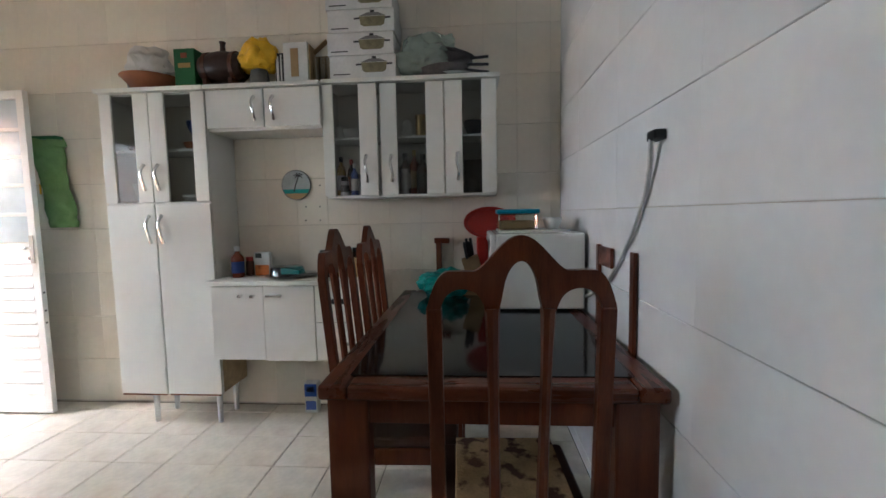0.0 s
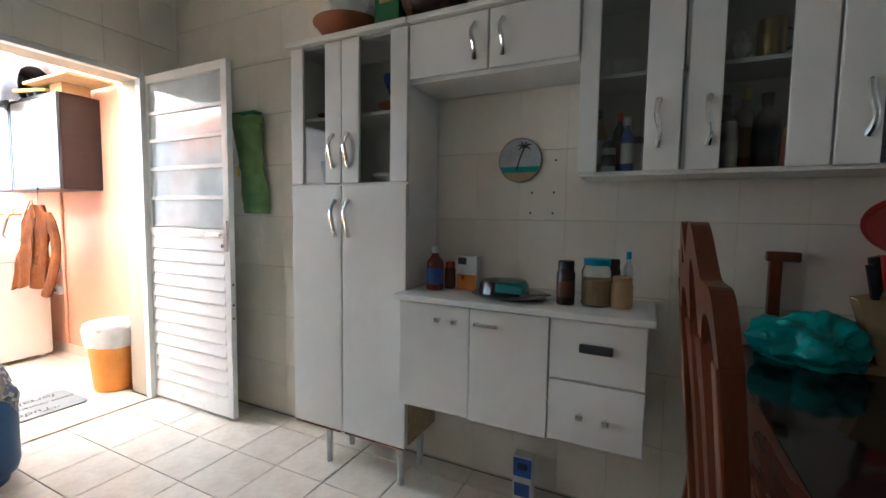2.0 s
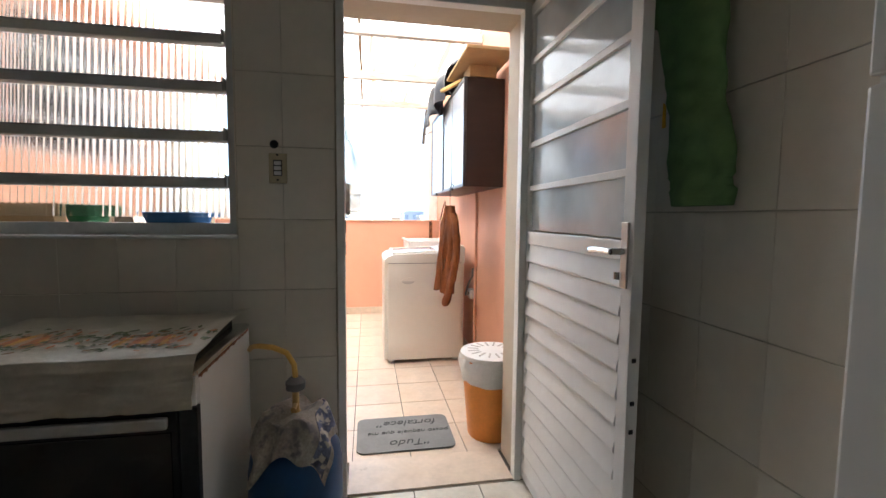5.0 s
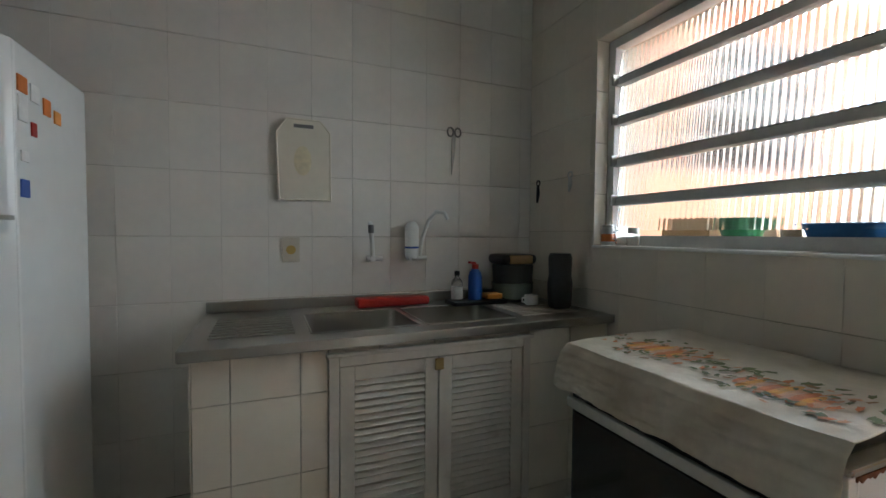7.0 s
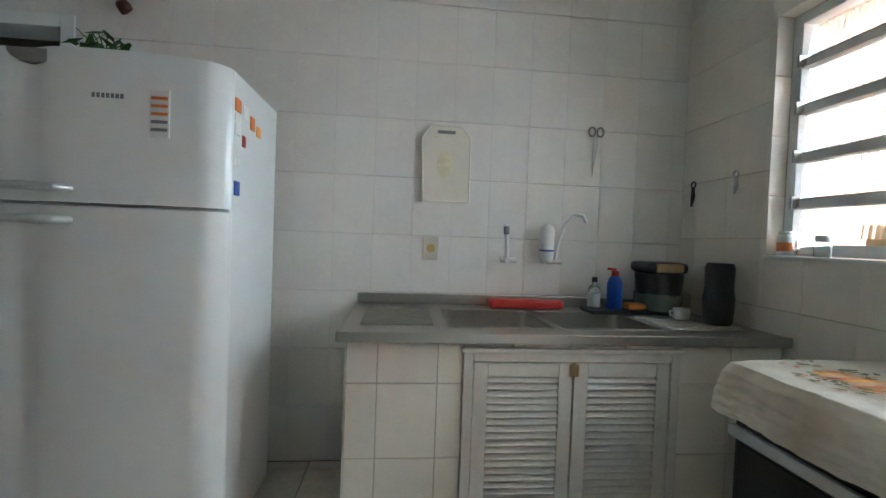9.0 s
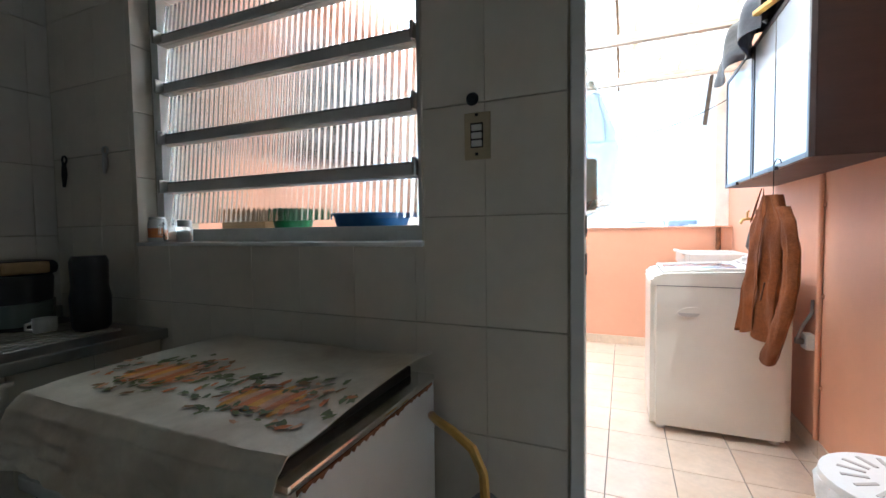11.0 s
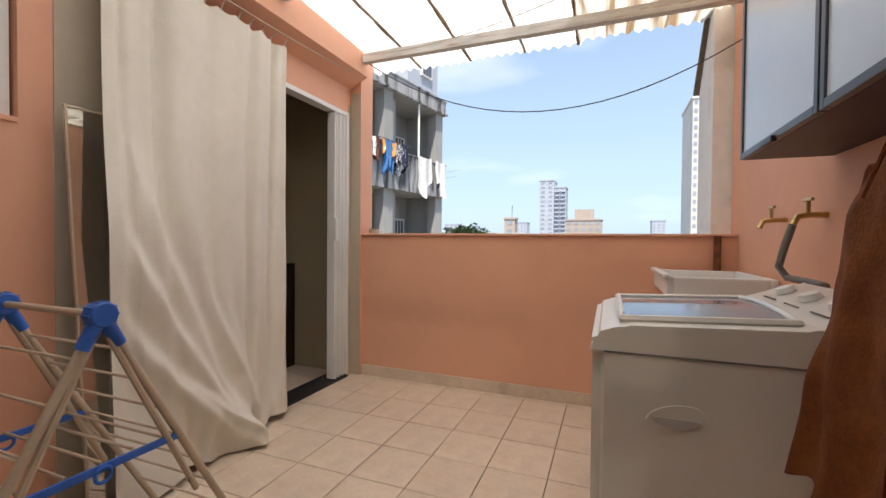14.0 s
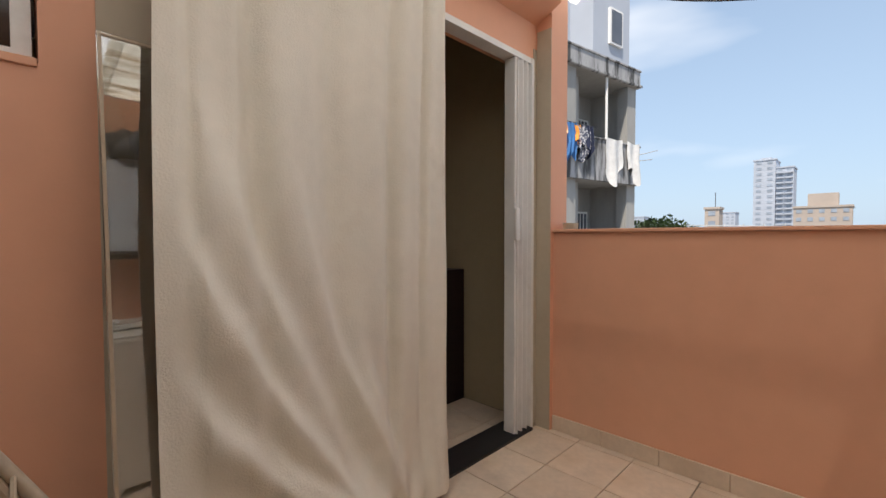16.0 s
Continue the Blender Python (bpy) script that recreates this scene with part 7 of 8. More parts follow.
def washer():
    x0, x1, y0, y1 = -5.56, -4.945, 2.285, 2.945
    t = thing("washing_machine", ((x0 + x1) / 2, (y0 + y1) / 2, 0), "white top-loading washing machine with a glass lid", "washing machine")
    bm = box(x0, x1, y0, y1, 0.035, 0.852)
    bmesh.ops.bevel(bm, geom=[e for e in bm.edges if abs(e.verts[0].co.z - e.verts[1].co.z) > 0.1], offset=0.030, segments=5, affect="EDGES")
    part("body", bm, M["washer"], t, smooth=True)
    bm = prism([(y0 - 0.003, 0.855), (y0 - 0.008, 0.872), (y0 + 0.006, 0.900), (y0 + 0.075, 0.925), (y1 - 0.20, 0.94), (y1 - 0.17, 0.95), (y1 - 0.03, 1.005), (y1, 1.0), (y1, 0.855)], x0 - 0.002, x1 + 0.002, axis="x")
    across = [e for e in bm.edges if abs(e.verts[0].co.x - e.verts[1].co.x) > 0.1 and e.verts[0].co.z > 0.86]
    bmesh.ops.bevel(bm, geom=across, offset=0.016, segments=4, affect="EDGES", clamp_overlap=True)
    side = [e for e in bm.edges if abs(e.verts[0].co.x - e.verts[1].co.x) < 1e-5 and max(e.verts[0].co.z, e.verts[1].co.z) > 0.86]
    bmesh.ops.bevel(bm, geom=side, offset=0.026, segments=5, affect="EDGES", clamp_overlap=True)
    tp = part("top_cover", bm, M["washer"], t, smooth=True)
    sl = lambda y: 0.925 + (y - y0 - 0.08) / (y1 - 0.20 - y0 - 0.08) * 0.015

    def lid(u, v):
        x = x0 + 0.06 + (x1 - x0 - 0.12) * u
        y = y0 + 0.07 + (y1 - y0 - 0.28) * v
        return Vector((x, y, sl(y) + 0.006 + 0.012 * math.sin(math.pi * u)))
    part("lid_glass", cloth_sheet(lid, 16, 8, 0.004), M["lid_glass"], tp, "grey-blue glass lid", True)
    rim = [lid(u, v) + Vector((0, 0, 0.002)) for u, v in [(k / 8, 0) for k in range(9)] + [(1, k / 4) for k in range(1, 5)] + [(1 - k / 8, 1) for k in range(1, 9)] + [(0, 1 - k / 4) for k in range(1, 5)]]
    part("lid_rim", tube(rim, 0.010, 6), M["washer"], tp, smooth=True)
    for x in (x0 + 0.12, x0 + 0.30, x0 + 0.47):
        kb = lathe([(0.028, 0), (0.024, 0.018), (0, 0.02)], Z3, 18)
        bmesh.ops.transform(kb, matrix=pose(x, y1 - 0.10, 0.98, 22), verts=kb.verts)
        part("dial", kb, M["white_plastic"], tp, smooth=True)
    for k in range(3):
        part("panel_print", bar((x0 + 0.1 + k * 0.17, y1 - 0.15, 0.962), (x0 + 0.19 + k * 0.17, y1 - 0.15, 0.962), 0.006, 0.003), M["grey"], tp)
    ov = [(2.475 + 0.062 * math.cos(a * math.tau / 24), 0.705 + 0.030 * math.sin(a * math.tau / 24) + 0.012 * math.cos(a * math.tau / 24)) for a in range(24)]
    sd = part("side_grip", prism(ov, x1 - 0.002, x1 + 0.005, axis="x"), M["washer"], t, "oval moulded side grip")
    ov2 = [(2.475 + 0.052 * math.cos(math.pi + a * math.pi / 12), 0.703 + 0.024 * math.sin(math.pi + a * math.pi / 12)) for a in range(13)]
    # Flat grey half-oval paints the shade inside the white grip.
    part("grip_recess", prism(ov2, x1 + 0.004, x1 + 0.0065, axis="x"), M["lid_slot"], sd)
    part("seam", box(x1 - 0.001, x1 + 0.0025, y0 + 0.03, y1 - 0.03, 0.851, 0.856), M["grey"], t)
    for x in (x0 + 0.06, x1 - 0.06):
        for y in (y0 + 0.06, y1 - 0.06):
            part("foot", lathe([(0.025, 0), (0.022, 0.04)], (x, y, 0), 12), M["white_plastic"], t)
    # the cabinet is a little lower than its drawn height
    t.scale = (1, 1, 0.973)
    t.location.x += 0.012


M["washer"] = material("aged_white_plastic_steel", (0.70, 0.655, 0.58), 0.35, vary=0.03, scale=2, coat=0.1)
M["lid_glass"] = material("tinted_lid_glass", (0.25, 0.29, 0.36), 0.08, vary=0.05)
washer()


def laundry_sink():
    x0, x1, y0, y1, z = -6.70, -6.08, 2.585, 3.03, 0.945
    t = thing("laundry_sink", ((x0 + x1) / 2, (y0 + y1) / 2, 0.0), "white wall-hung laundry sink beside the washing machine", "laundry sink")
    part("basin", join(box(x0, x1, y0, y0 + 0.03, z - 0.10, z, 0.008), box(x0, x1, y1 - 0.03, y1, z - 0.10, z, 0.008), box(x0, x0 + 0.03, y0 + 0.03, y1 - 0.03, z - 0.10, z, 0.008), box(x1 - 0.03, x1, y0 + 0.03, y1 - 0.03, z - 0.10, z, 0.008), box(x0 + 0.03, x1 - 0.03, y0 + 0.03, y1 - 0.03, z - 0.10, z - 0.08)), M["white_plastic"], t)
    part("rim", box(x0 - 0.015, x1 + 0.015, y0 - 0.02, y0 + 0.012, z - 0.008, z + 0.012, 0.006), M["white_plastic"], t)
    part("leg", box(-6.42, -6.36, 2.80, 2.86, 0.0, z - 0.101, 0.004), M["white_plastic"], t)
    for x, n in ((-6.05, 0), (-5.68, 1)):
        f = thing("brass_tap", (x, BN, 1.21), "old brass garden tap on the salmon wall", "tap", "brass taps on the wall")
        part("body", tube([(x, BN, 1.21), (x, BN - 0.05, 1.21), (x - 0.0, BN - 0.085, 1.205), (x, BN - 0.10, 1.175)], 0.011, 10), M["brass"], f, smooth=True)
        part("flange", lathe([(0.022, 0), (0.02, 0.006), (0, 0.006)], Z3, 16), M["brass"], f).matrix_local = pose(0, -0.004, 0, 90)
        part("stem", tube([(x, BN - 0.055, 1.21), (x, BN - 0.055, 1.262)], 0.007, 8), M["brass"], f, smooth=True)
        part("tap_handle", bar((x - 0.035, BN - 0.055, 1.265), (x + 0.035, BN - 0.055, 1.265), 0.012, 0.012, bevel=0.004), M["brass"], f)
    solid("washer_hose", tube([(-5.68, BN - 0.10, 1.175), (-5.70, BN - 0.115, 1.10), (-5.74, BN - 0.12, 1.02), (-5.72, BN - 0.10, 0.98), (-5.60, BN - 0.075, 0.975), (-5.50, BN - 0.07, 0.970), (-5.47, BN - 0.105, 0.968)], 0.013, 10), M["grey"], "grey corrugated hose from a tap to the washer", "hose", smooth=True)


laundry_sink()
solid("drain_pipe", soft(tube([(BW + 0.03, 2.93, z) for z in (0.0, 0.4, 0.8, 1.0, 1.15)], 0.02, 10), 0.002, 9), M["rust"], "rusty pipe in the balcony corner", "pipe", smooth=True)
t = thing("conduit", (-4.90, BN - 0.012, 0.09), "salmon painted conduit down the wall", "conduit")
part("pipe", tube([(-4.90, BN - 0.012, z) for z in (0.09, 0.5, 1.0, 1.405)], 0.012, 10), M["pink"], t, smooth=True)
for z in (0.35, 0.80, 1.25):
    part("clip", box(-4.93, -4.87, BN - 0.008, BN - 0.001, z, z + 0.018, 0.002), M["pink"], t)
t = thing("wall_outlet", (-5.0, BN, 0.55), "white outlet box with a plug on the salmon wall", "socket")
part("outlet_box", box(-5.035, -4.955, BN - 0.04, BN - 0.001, 0.52, 0.60, 0.005), M["white_plastic"], t)
part("plug", box(-5.01, -4.98, BN - 0.075, BN - 0.04, 0.545, 0.575, 0.006), M["grey"], t)
part("flex", tube([(-4.995, BN - 0.07, 0.56), (-4.93, BN - 0.06, 0.66), (-4.925, BN - 0.03, 0.72), (-4.95, BN - 0.02, 0.78)], 0.008, 8), M["grey"], t, smooth=True)


M["liner_white"] = material("white_bin_liner", (0.80, 0.80, 0.78), 0.45, vary=0.08, scale=9, bump=0.2, bump_scale=60)


def waste_bin():
    x, y = -3.745, 2.83
    t = thing("waste_bin", (x, y, 0), "orange waste bin with a white slatted lid and liner", "bin")
    part("bin_body", lathe([(0.125, 0), (0.13, 0.01), (0.165, 0.42), (0.172, 0.425), (0.172, 0.44), (0.160, 0.44), (0.155, 0.42), (0.12, 0.012), (0, 0.012)], (x, y, 0), 36), M["orange"], t, smooth=True)
    part("liner", soft(lathe([(0.163, 0.315), (0.172, 0.345), (0.179, 0.40), (0.180, 0.43), (0.174, 0.450)], (x, y, 0), 72), 0.011, 24), M["liner_white"], t, "white plastic bin liner", True)
    ld = part("lid", lathe([(0.172, 0.445), (0.178, 0.45), (0.175, 0.468), (0.15, 0.474), (0, 0.476)], (x, y, 0), 36), M["white_plastic"], t, smooth=True)
    # Grey bars on the lid paint the shade in its white slots.
    for k in range(16):
        a = k * math.tau / 16
        part("lid_slot", bar((x + 0.075 * math.cos(a), y + 0.075 * math.sin(a), 0.4755), (x + 0.135 * math.cos(a), y + 0.135 * math.sin(a), 0.4745), 0.010, 0.004), M["lid_slot"], ld)


waste_bin()


def doormat():
    t = thing("doormat", (-3.80, 2.36, 0.001), "grey woven doormat with a motto in script", "doormat")
    x0, x1, y0, y1, r = -3.985, -3.615, 2.09, 2.61, 0.045
    o = []
    for cx, cy, a0 in ((x1 - r, y1 - r, 0), (x0 + r, y1 - r, 90), (x0 + r, y0 + r, 180), (x1 - r, y0 + r, 270)):
        o += [(cx + r * math.cos(radians(a0 + k * 15)), cy + r * math.sin(radians(a0 + k * 15))) for k in range(7)]
    part("mat", prism(o, 0.001, 0.010, axis="z"), M["mat_grey"], t)
    for k, (text, size) in enumerate((("\u201cTudo", 0.085), ("posso naquele que me", 0.050), ("fortalece\u201d", 0.085))):
        cu = bpy.data.curves.new("lettering", "FONT")
        cu.body, cu.size, cu.align_x, cu.shear, cu.extrude = text, size, "CENTER", 0.25, 0.0006
        tmp = bpy.data.objects.new("lettering", cu)
        scene.collection.objects.link(tmp)
        me = bpy.data.meshes.new_from_object(tmp.evaluated_get(bpy.context.evaluated_depsgraph_get()))
        bpy.data.objects.remove(tmp)
        me.materials.append(M["ink"])
        ob = new("lettering", me)
        ob.parent = t
        ob.matrix_local = pose((0.085, -0.015, -0.13)[k], 0.015, 0.0105, 0, 0, -90)


doormat()


M["can_brown"] = material("brown_printed_can", (0.10, 0.055, 0.035), 0.4, vary=0.25, scale=12)


def hanging_grocery_bag():
    t = thing("grocery_bag", (-3.685, 1.985, 1.2), "clear plastic bag with cans hanging by the doorway", "bag")
    cx, cy = -3.685, 1.985

    def fn(u, v):
        a = u * math.tau
        r = (0.05 + 0.075 * math.sin(math.pi * min(1, (1 - v) * 1.15) * 0.62) + 0.012 * math.sin(u * 31 + v * 5)) * min(1, 0.15 + v / 0.10) ** 0.6
        return Vector((cx + 0.02 * (1 - v) + r * 1.25 * math.cos(a), cy + r * math.sin(a), 1.195 + 0.50 * v)) + noise.noise_vector(Vector((math.cos(a) * 2, math.sin(a) * 2, v * 6))) * 0.014 + noise.noise_vector(Vector((math.cos(a) * 6, math.sin(a) * 6, v * 11))) * 0.006
    part("bag", cloth_sheet(fn, 90, 60, 0), M["clear_bag"], t, smooth=True)
    part("can", lathe([(0.038, 0), (0.042, 0.005), (0.042, 0.148), (0.038, 0.153), (0, 0.150)], (cx + 0.03, cy + 0.040, 1.215), 28), M["can_brown"], t, "brown tin can", True)
    part("can_band", lathe([(0.0425, 0.03), (0.0425, 0.062)], (cx + 0.03, cy + 0.040, 1.215), 28), M["clay"], t, "red-brown printed band")
    part("loop", tube([(cx, cy, 1.69), (cx + 0.03, cy - 0.03, 1.78), (WX - WT - 0.004, 1.90, 1.86)], 0.006, 6), M["milk_plastic"], t)
    part("nail", tube([(WX - WT + 0.01, 1.90, 1.86), (WX - WT - 0.03, 1.90, 1.87)], 0.004, 6), M["steel"], t)

    def tw(u, v):
        return Vector((-3.62 - 0.05 * u - 0.02 * math.sin(u * 9), 1.975 - 0.02 * math.sin(u * 12), 1.24 - 0.30 * v * (1 - 0.5 * u)))
    c = solid("teal_cloth", cloth_sheet(tw, 14, 16, 0.003), M["teal_bag"], "teal cloth hanging outside the doorway", "cloth", smooth=True)


hanging_grocery_bag()


def drying_rack():
    jz, xa = 0.905, -4.49
    ends = (1.09, 0.63)
    t = thing("drying_rack", (xa, 0.86, 0), "beige folding clothes drying rack with blue plastic joints", "drying rack")
    foot = {-1: -4.975, 1: -4.02}
    at = lambda s, z, y: Vector((xa + (foot[s] - xa) * (jz - z) / jz, y, z))
    for y in ends:
        for s in (-1, 1):
            part("leg", tube([at(s, jz - 0.02, y), at(s, 0.012, y)], 0.0115, 10), M["rack_beige"], t, smooth=True)
            part("inner_leg", tube([at(s, jz - 0.06, y) + Vector((-s * 0.012, 0, 0)), at(s, 0.30, y) + Vector((-s * 0.05, 0, 0))], 0.010, 8), M["rack_beige"], t, smooth=True)
            part("sleeve_joint", tube([at(s, jz, y), at(s, jz - 0.085, y)], 0.018, 10, taper=[1.15, 0.95]), M["rack_blue"], t, "blue plastic sleeve", True)
            part("foot_cap", tube([at(s, 0.025, y), at(s, 0.0, y)], 0.015, 8), M["rack_blue"], t)
        k = lathe([(0.030, -0.022), (0.034, -0.018), (0.034, 0.018), (0.030, 0.022), (0.012, 0.026)], Z3, 20)
        bmesh.ops.transform(k, matrix=pose(xa, y, jz, 90), verts=k.verts)
        hub = part("hub", k, M["rack_blue"], t, "blue ribbed plastic hub", True)
        for i in range(10):
            a = i * math.tau / 10
            part("hub_rib", bar((xa + 0.034 * math.cos(a), y - 0.016, jz + 0.034 * math.sin(a)), (xa + 0.034 * math.cos(a), y + 0.016, jz + 0.034 * math.sin(a)), 0.006, 0.006), M["rack_blue"], hub)
        a, b = at(-1, 0.50, y), at(1, 0.50, y)
        arm = part("spreader", join(bar(a, b, 0.010, 0.022, bevel=0.003)), M["rack_blue"], t, "blue folding spreader arm")
        ring = [(xa + 0.02 * math.cos(q * math.tau / 14), y + 0.008, 0.485 + 0.02 * math.sin(q * math.tau / 14)) for q in range(15)]
        part("spreader_ring", tube(ring, 0.005, 6), M["rack_blue"], arm, smooth=True)
    part("top_bar", tube([(xa, ends[0], jz), (xa, ends[1], jz)], 0.010, 10), M["rack_beige"], t, smooth=True)
    for s in (-1, 1):
        for z in (0.80, 0.70, 0.60, 0.50, 0.40, 0.30, 0.18, 0.06):
            part("rod", tube([at(s, z, ends[0]), at(s, z, ends[1])], 0.0045, 6), M["rack_beige"], t, smooth=True)
    for k in range(5):
        x = xa - 0.16 + 0.08 * k
        part("rod", tube([(x, ends[0], 0.515), (x, ends[1], 0.515)], 0.0045, 6), M["rack_beige"], t, smooth=True)
    ry = 0.95
    solid("towel_bar", tube([(WX - WT - 0.002, ry, 1.03), (-4.19, ry, 1.03)], 0.009, 8), M["rack_beige"], "short rod on the wall that holds a shawl", "rod", smooth=True)

    def knit(u, v):
        side = 1 if v < 0.5 else -1
        drop = abs(v - 0.5) * 2
        x = -4.215 + 0.40 * u + 0.03 * drop * math.sin(3 * drop)
        return Vector((x, ry + side * (0.016 + 0.03 * drop) + 0.012 * math.sin(u * 14), 1.045 - 0.37 * drop * (1 - 0.2 * u) + 0.004 * math.sin(u * 60))) + noise.noise_vector(Vector((u * 6, v * 6, 5))) * 0.012
    n = thing("knitted_shawl", (-4.02, ry, 0.68), "dark navy knitted shawl with a white crochet edge over a rod", "shawl")
    part("knit", cloth_sheet(knit, 30, 40, 0.008), M["navy"], n, smooth=True)
    part("crochet_edge", cloth_sheet(lambda u, v: knit(-0.02 + 0.06 * u, 0.02 + 0.20 * v) + Vector((0, 0.006, 0)), 8, 30, 0.004), M["crochet"], n, "white crochet edging")


M["crochet"] = material("crochet_edge", (0.45, 0.45, 0.45), 0.95, vary=0.4, scale=60, stain=(0.02, 0.02, 0.05), stain_scale=90, stain_at=(0.48, 0.52))
drying_rack()
t = thing("parapet_dish", (BW - 0.06, 0.50, PZ + 0.019), "small white dish on the parapet", "dish")
part("dish", lathe([(0.04, 0), (0.045, 0.035), (0.04, 0.035), (0, 0.008)], (BW - 0.07, 0.50, PZ + 0.019), 18), M["bone"], t, smooth=True)
solid("dark_dresser", box(BW + 0.01, BW + 0.42, -0.75, -0.25, 0.001, 0.90, 0.006), M["espresso"], "dark brown chest standing in the room beyond", "chest")

# ---- outside ----
M["white_wall"] = material("stained_white_wall", (0.84, 0.83, 0.79), 0.9, vary=0.08, scale=2, stain=(0.42, 0.40, 0.35), stain_scale=2, stain_at=(0.55, 0.8))
solid("ground", box(-900, 400, -700, 700, -9.4, -9.2), M["ground"], "hazy town ground far below", "ground", kind="structure", at=(0, 0, 0))
wall("wall_neighbour_white", prism([(BW - 0.16, -9), (BW - 0.16, 2.75), (-7.42, 2.22), (-7.42, -9)], 2.93, 3.3), M["white_wall"], "white stained wall beyond the parapet")
solid("rusty_flashing", soft(bar((BW - 0.16, 3.1, 2.78), (-7.46, 3.1, 2.22), 0.40, 0.03), 0.012, 6), M["tin"], "rusty corrugated flashing on the white wall", "flashing")


def window_on(parent, x, y, z, w, h, ny=1, mat="far_window", frame=True):
    """A window on a wall that faces y (ny is the sign)."""
    d = part("window", box(x - w / 2, x + w / 2, y - 0.05, y + 0.05, z, z + h), M["white_paint"], parent)
    part("pane", box(x - w / 2 + 0.06, x + w / 2 - 0.06, y + ny * 0.045, y + ny * 0.06, z + 0.06, z + h - 0.06), M[mat], d)


def neighbour():
    """Built along its own front (x from the far corner, y out of the front), then turned into place."""
    place = pose(-17.4, -2.94, 0, 0, 0, -9.6)
    b = thing("apartment_house", (0, 0, -9.2), "weathered grey apartment house with stained balconies", "house")
    ln, back, dp = 8.0, -1.45, 9.0
    part("wall", box(0.02, ln, back - dp, back, -9.2, 5.38), M["facade"], b)
    part("roof", box(-0.1, ln, back - dp, 0.02, 5.40, 5.46), M["concrete"], b)
    part("upper_block", box(0.0, 1.75, back - 5, -0.35, 5.46, 15.5), M["tower"], b, "pale upper storeys set back")
    part("upper_block", box(1.75, ln, back - 5, -1.1, 5.46, 15.5), M["tower"], b, "pale upper storeys set back")
    for k in range(3):
        window_on(b, 0.75, -0.33, 6.5 + 2.8 * k, 0.62, 1.0, mat="dark_window")
        window_on(b, 2.7, -1.08, 6.5 + 2.8 * k, 0.8, 1.0, mat="dark_window")
    for fl, (z, zt) in enumerate(((-0.22, 0.86), (2.58, 3.66), (5.38, 5.82))):
        sl = part("balcony_slab", box(0.0, ln, back, -0.06, z, z + 0.14), M["facade"], b)
        part("balcony_wall", soft(box(-0.01, ln, -0.12, 0.0, z, zt, 0.01), 0.006, 2), M["concrete"], sl, "black-streaked concrete balcony wall")
        part("end_wall", box(-0.02, 0.10, back, -0.12, z, zt), M["concrete"], sl)
        part("coping", soft(box(-0.03, ln, -0.15, 0.03, zt, zt + 0.05, 0.01), 0.006, 3), M["concrete"], sl)
    for x in (0.0, 2.75, 5.6):
        part("pillar", box(x, x + 0.42, -0.46, -0.13, -9.2, 5.38), M["facade"], b)
    for x in (0.12, 2.2, 5.0):
        part("party_wall", box(x, x + 0.14, back, -0.46, -9.2, 5.38), M["facade"], b)
    for z in (-0.08, 2.72):
        for x in (1.35, 3.5, 5.9):
            window_on(b, x - 0.55, back + 0.02, z + 1.0, 0.62, 0.95, mat="dark_window")
            for k in range(4):
                part("grille_bar", box(x - 0.80 + 0.16 * k, x - 0.78 + 0.16 * k, back + 0.08, back + 0.10, z + 1.02, z + 1.92), M["white_paint"], b)
            dd = part("door", box(x + 0.02, x + 0.62, back - 0.03, back + 0.05, z, z + 2.05, 0.01), M["white_paint"], b)
            part("door_leaf", box(x + 0.08, x + 0.56, back + 0.045, back + 0.06, z + 0.05, z + 1.98), M["tower"], dd)
    part("down_pipe", tube([(1.5, -0.09, 5.38), (1.5, -0.09, 3.66)], 0.035, 8), M["white_plastic"], b)
    part("down_pipe", tube([(-0.05, -0.5, 5.6), (-0.05, -0.5, -9)], 0.05, 8), M["slate"], b)
    part("aerial", join(tube([(0, -0.3, 3.45), (-1.2, -0.1, 3.75)], 0.012, 5), tube([(0, -0.3, 3.30), (-0.9, -0.1, 3.45)], 0.012, 5)), M["alu"], b)
    b.matrix_basis = place @ b.matrix_basis
    rng = random.Random(2)

    def hung(name, x, w, h, mat, lab, top=3.80, y=0.06):
        def fn(u, v):
            return Vector((x + w * u + 0.05 * math.sin(v * 5 + x) * v, y + 0.05 * math.sin(u * 9 + x * 3) * (0.4 + v), top - 0.05 * math.sin(u * 3.1) - h * v * (1 + 0.25 * math.sin(u * 5 + x * 5))))
        ob = solid(name, cloth_sheet(fn, 12, 10, 0.01), M[mat], lab, "laundry", "laundry on the neighbour's balcony", smooth=True)
        ob.matrix_basis = place @ ob.matrix_basis
    hung("towel", 0.10, 0.62, 0.95, "paper", "white towel hung over a balcony wall", 3.76)
    hung("towel", 0.98, 0.72, 1.02, "paper", "white towel hung over a balcony wall", 3.76)
    x = 2.38
    for m, w, h in (("navy", 0.22, 0.66), ("check", 0.30, 0.62), ("check", 0.26, 0.72), ("orange", 0.20, 0.46), ("denim", 0.28, 0.85), ("denim", 0.24, 0.78), ("orange", 0.20, 0.34), ("navy", 0.2, 0.32), ("brown", 0.22, 0.50), ("paper", 0.2, 0.42), ("denim", 0.26, 0.60), ("clay", 0.22, 0.44)):
        hung("garment", x, w, h, m, "small garment drying on a line", 3.90 + rng.uniform(-0.03, 0.03), 0.10)
        x += w * 0.66
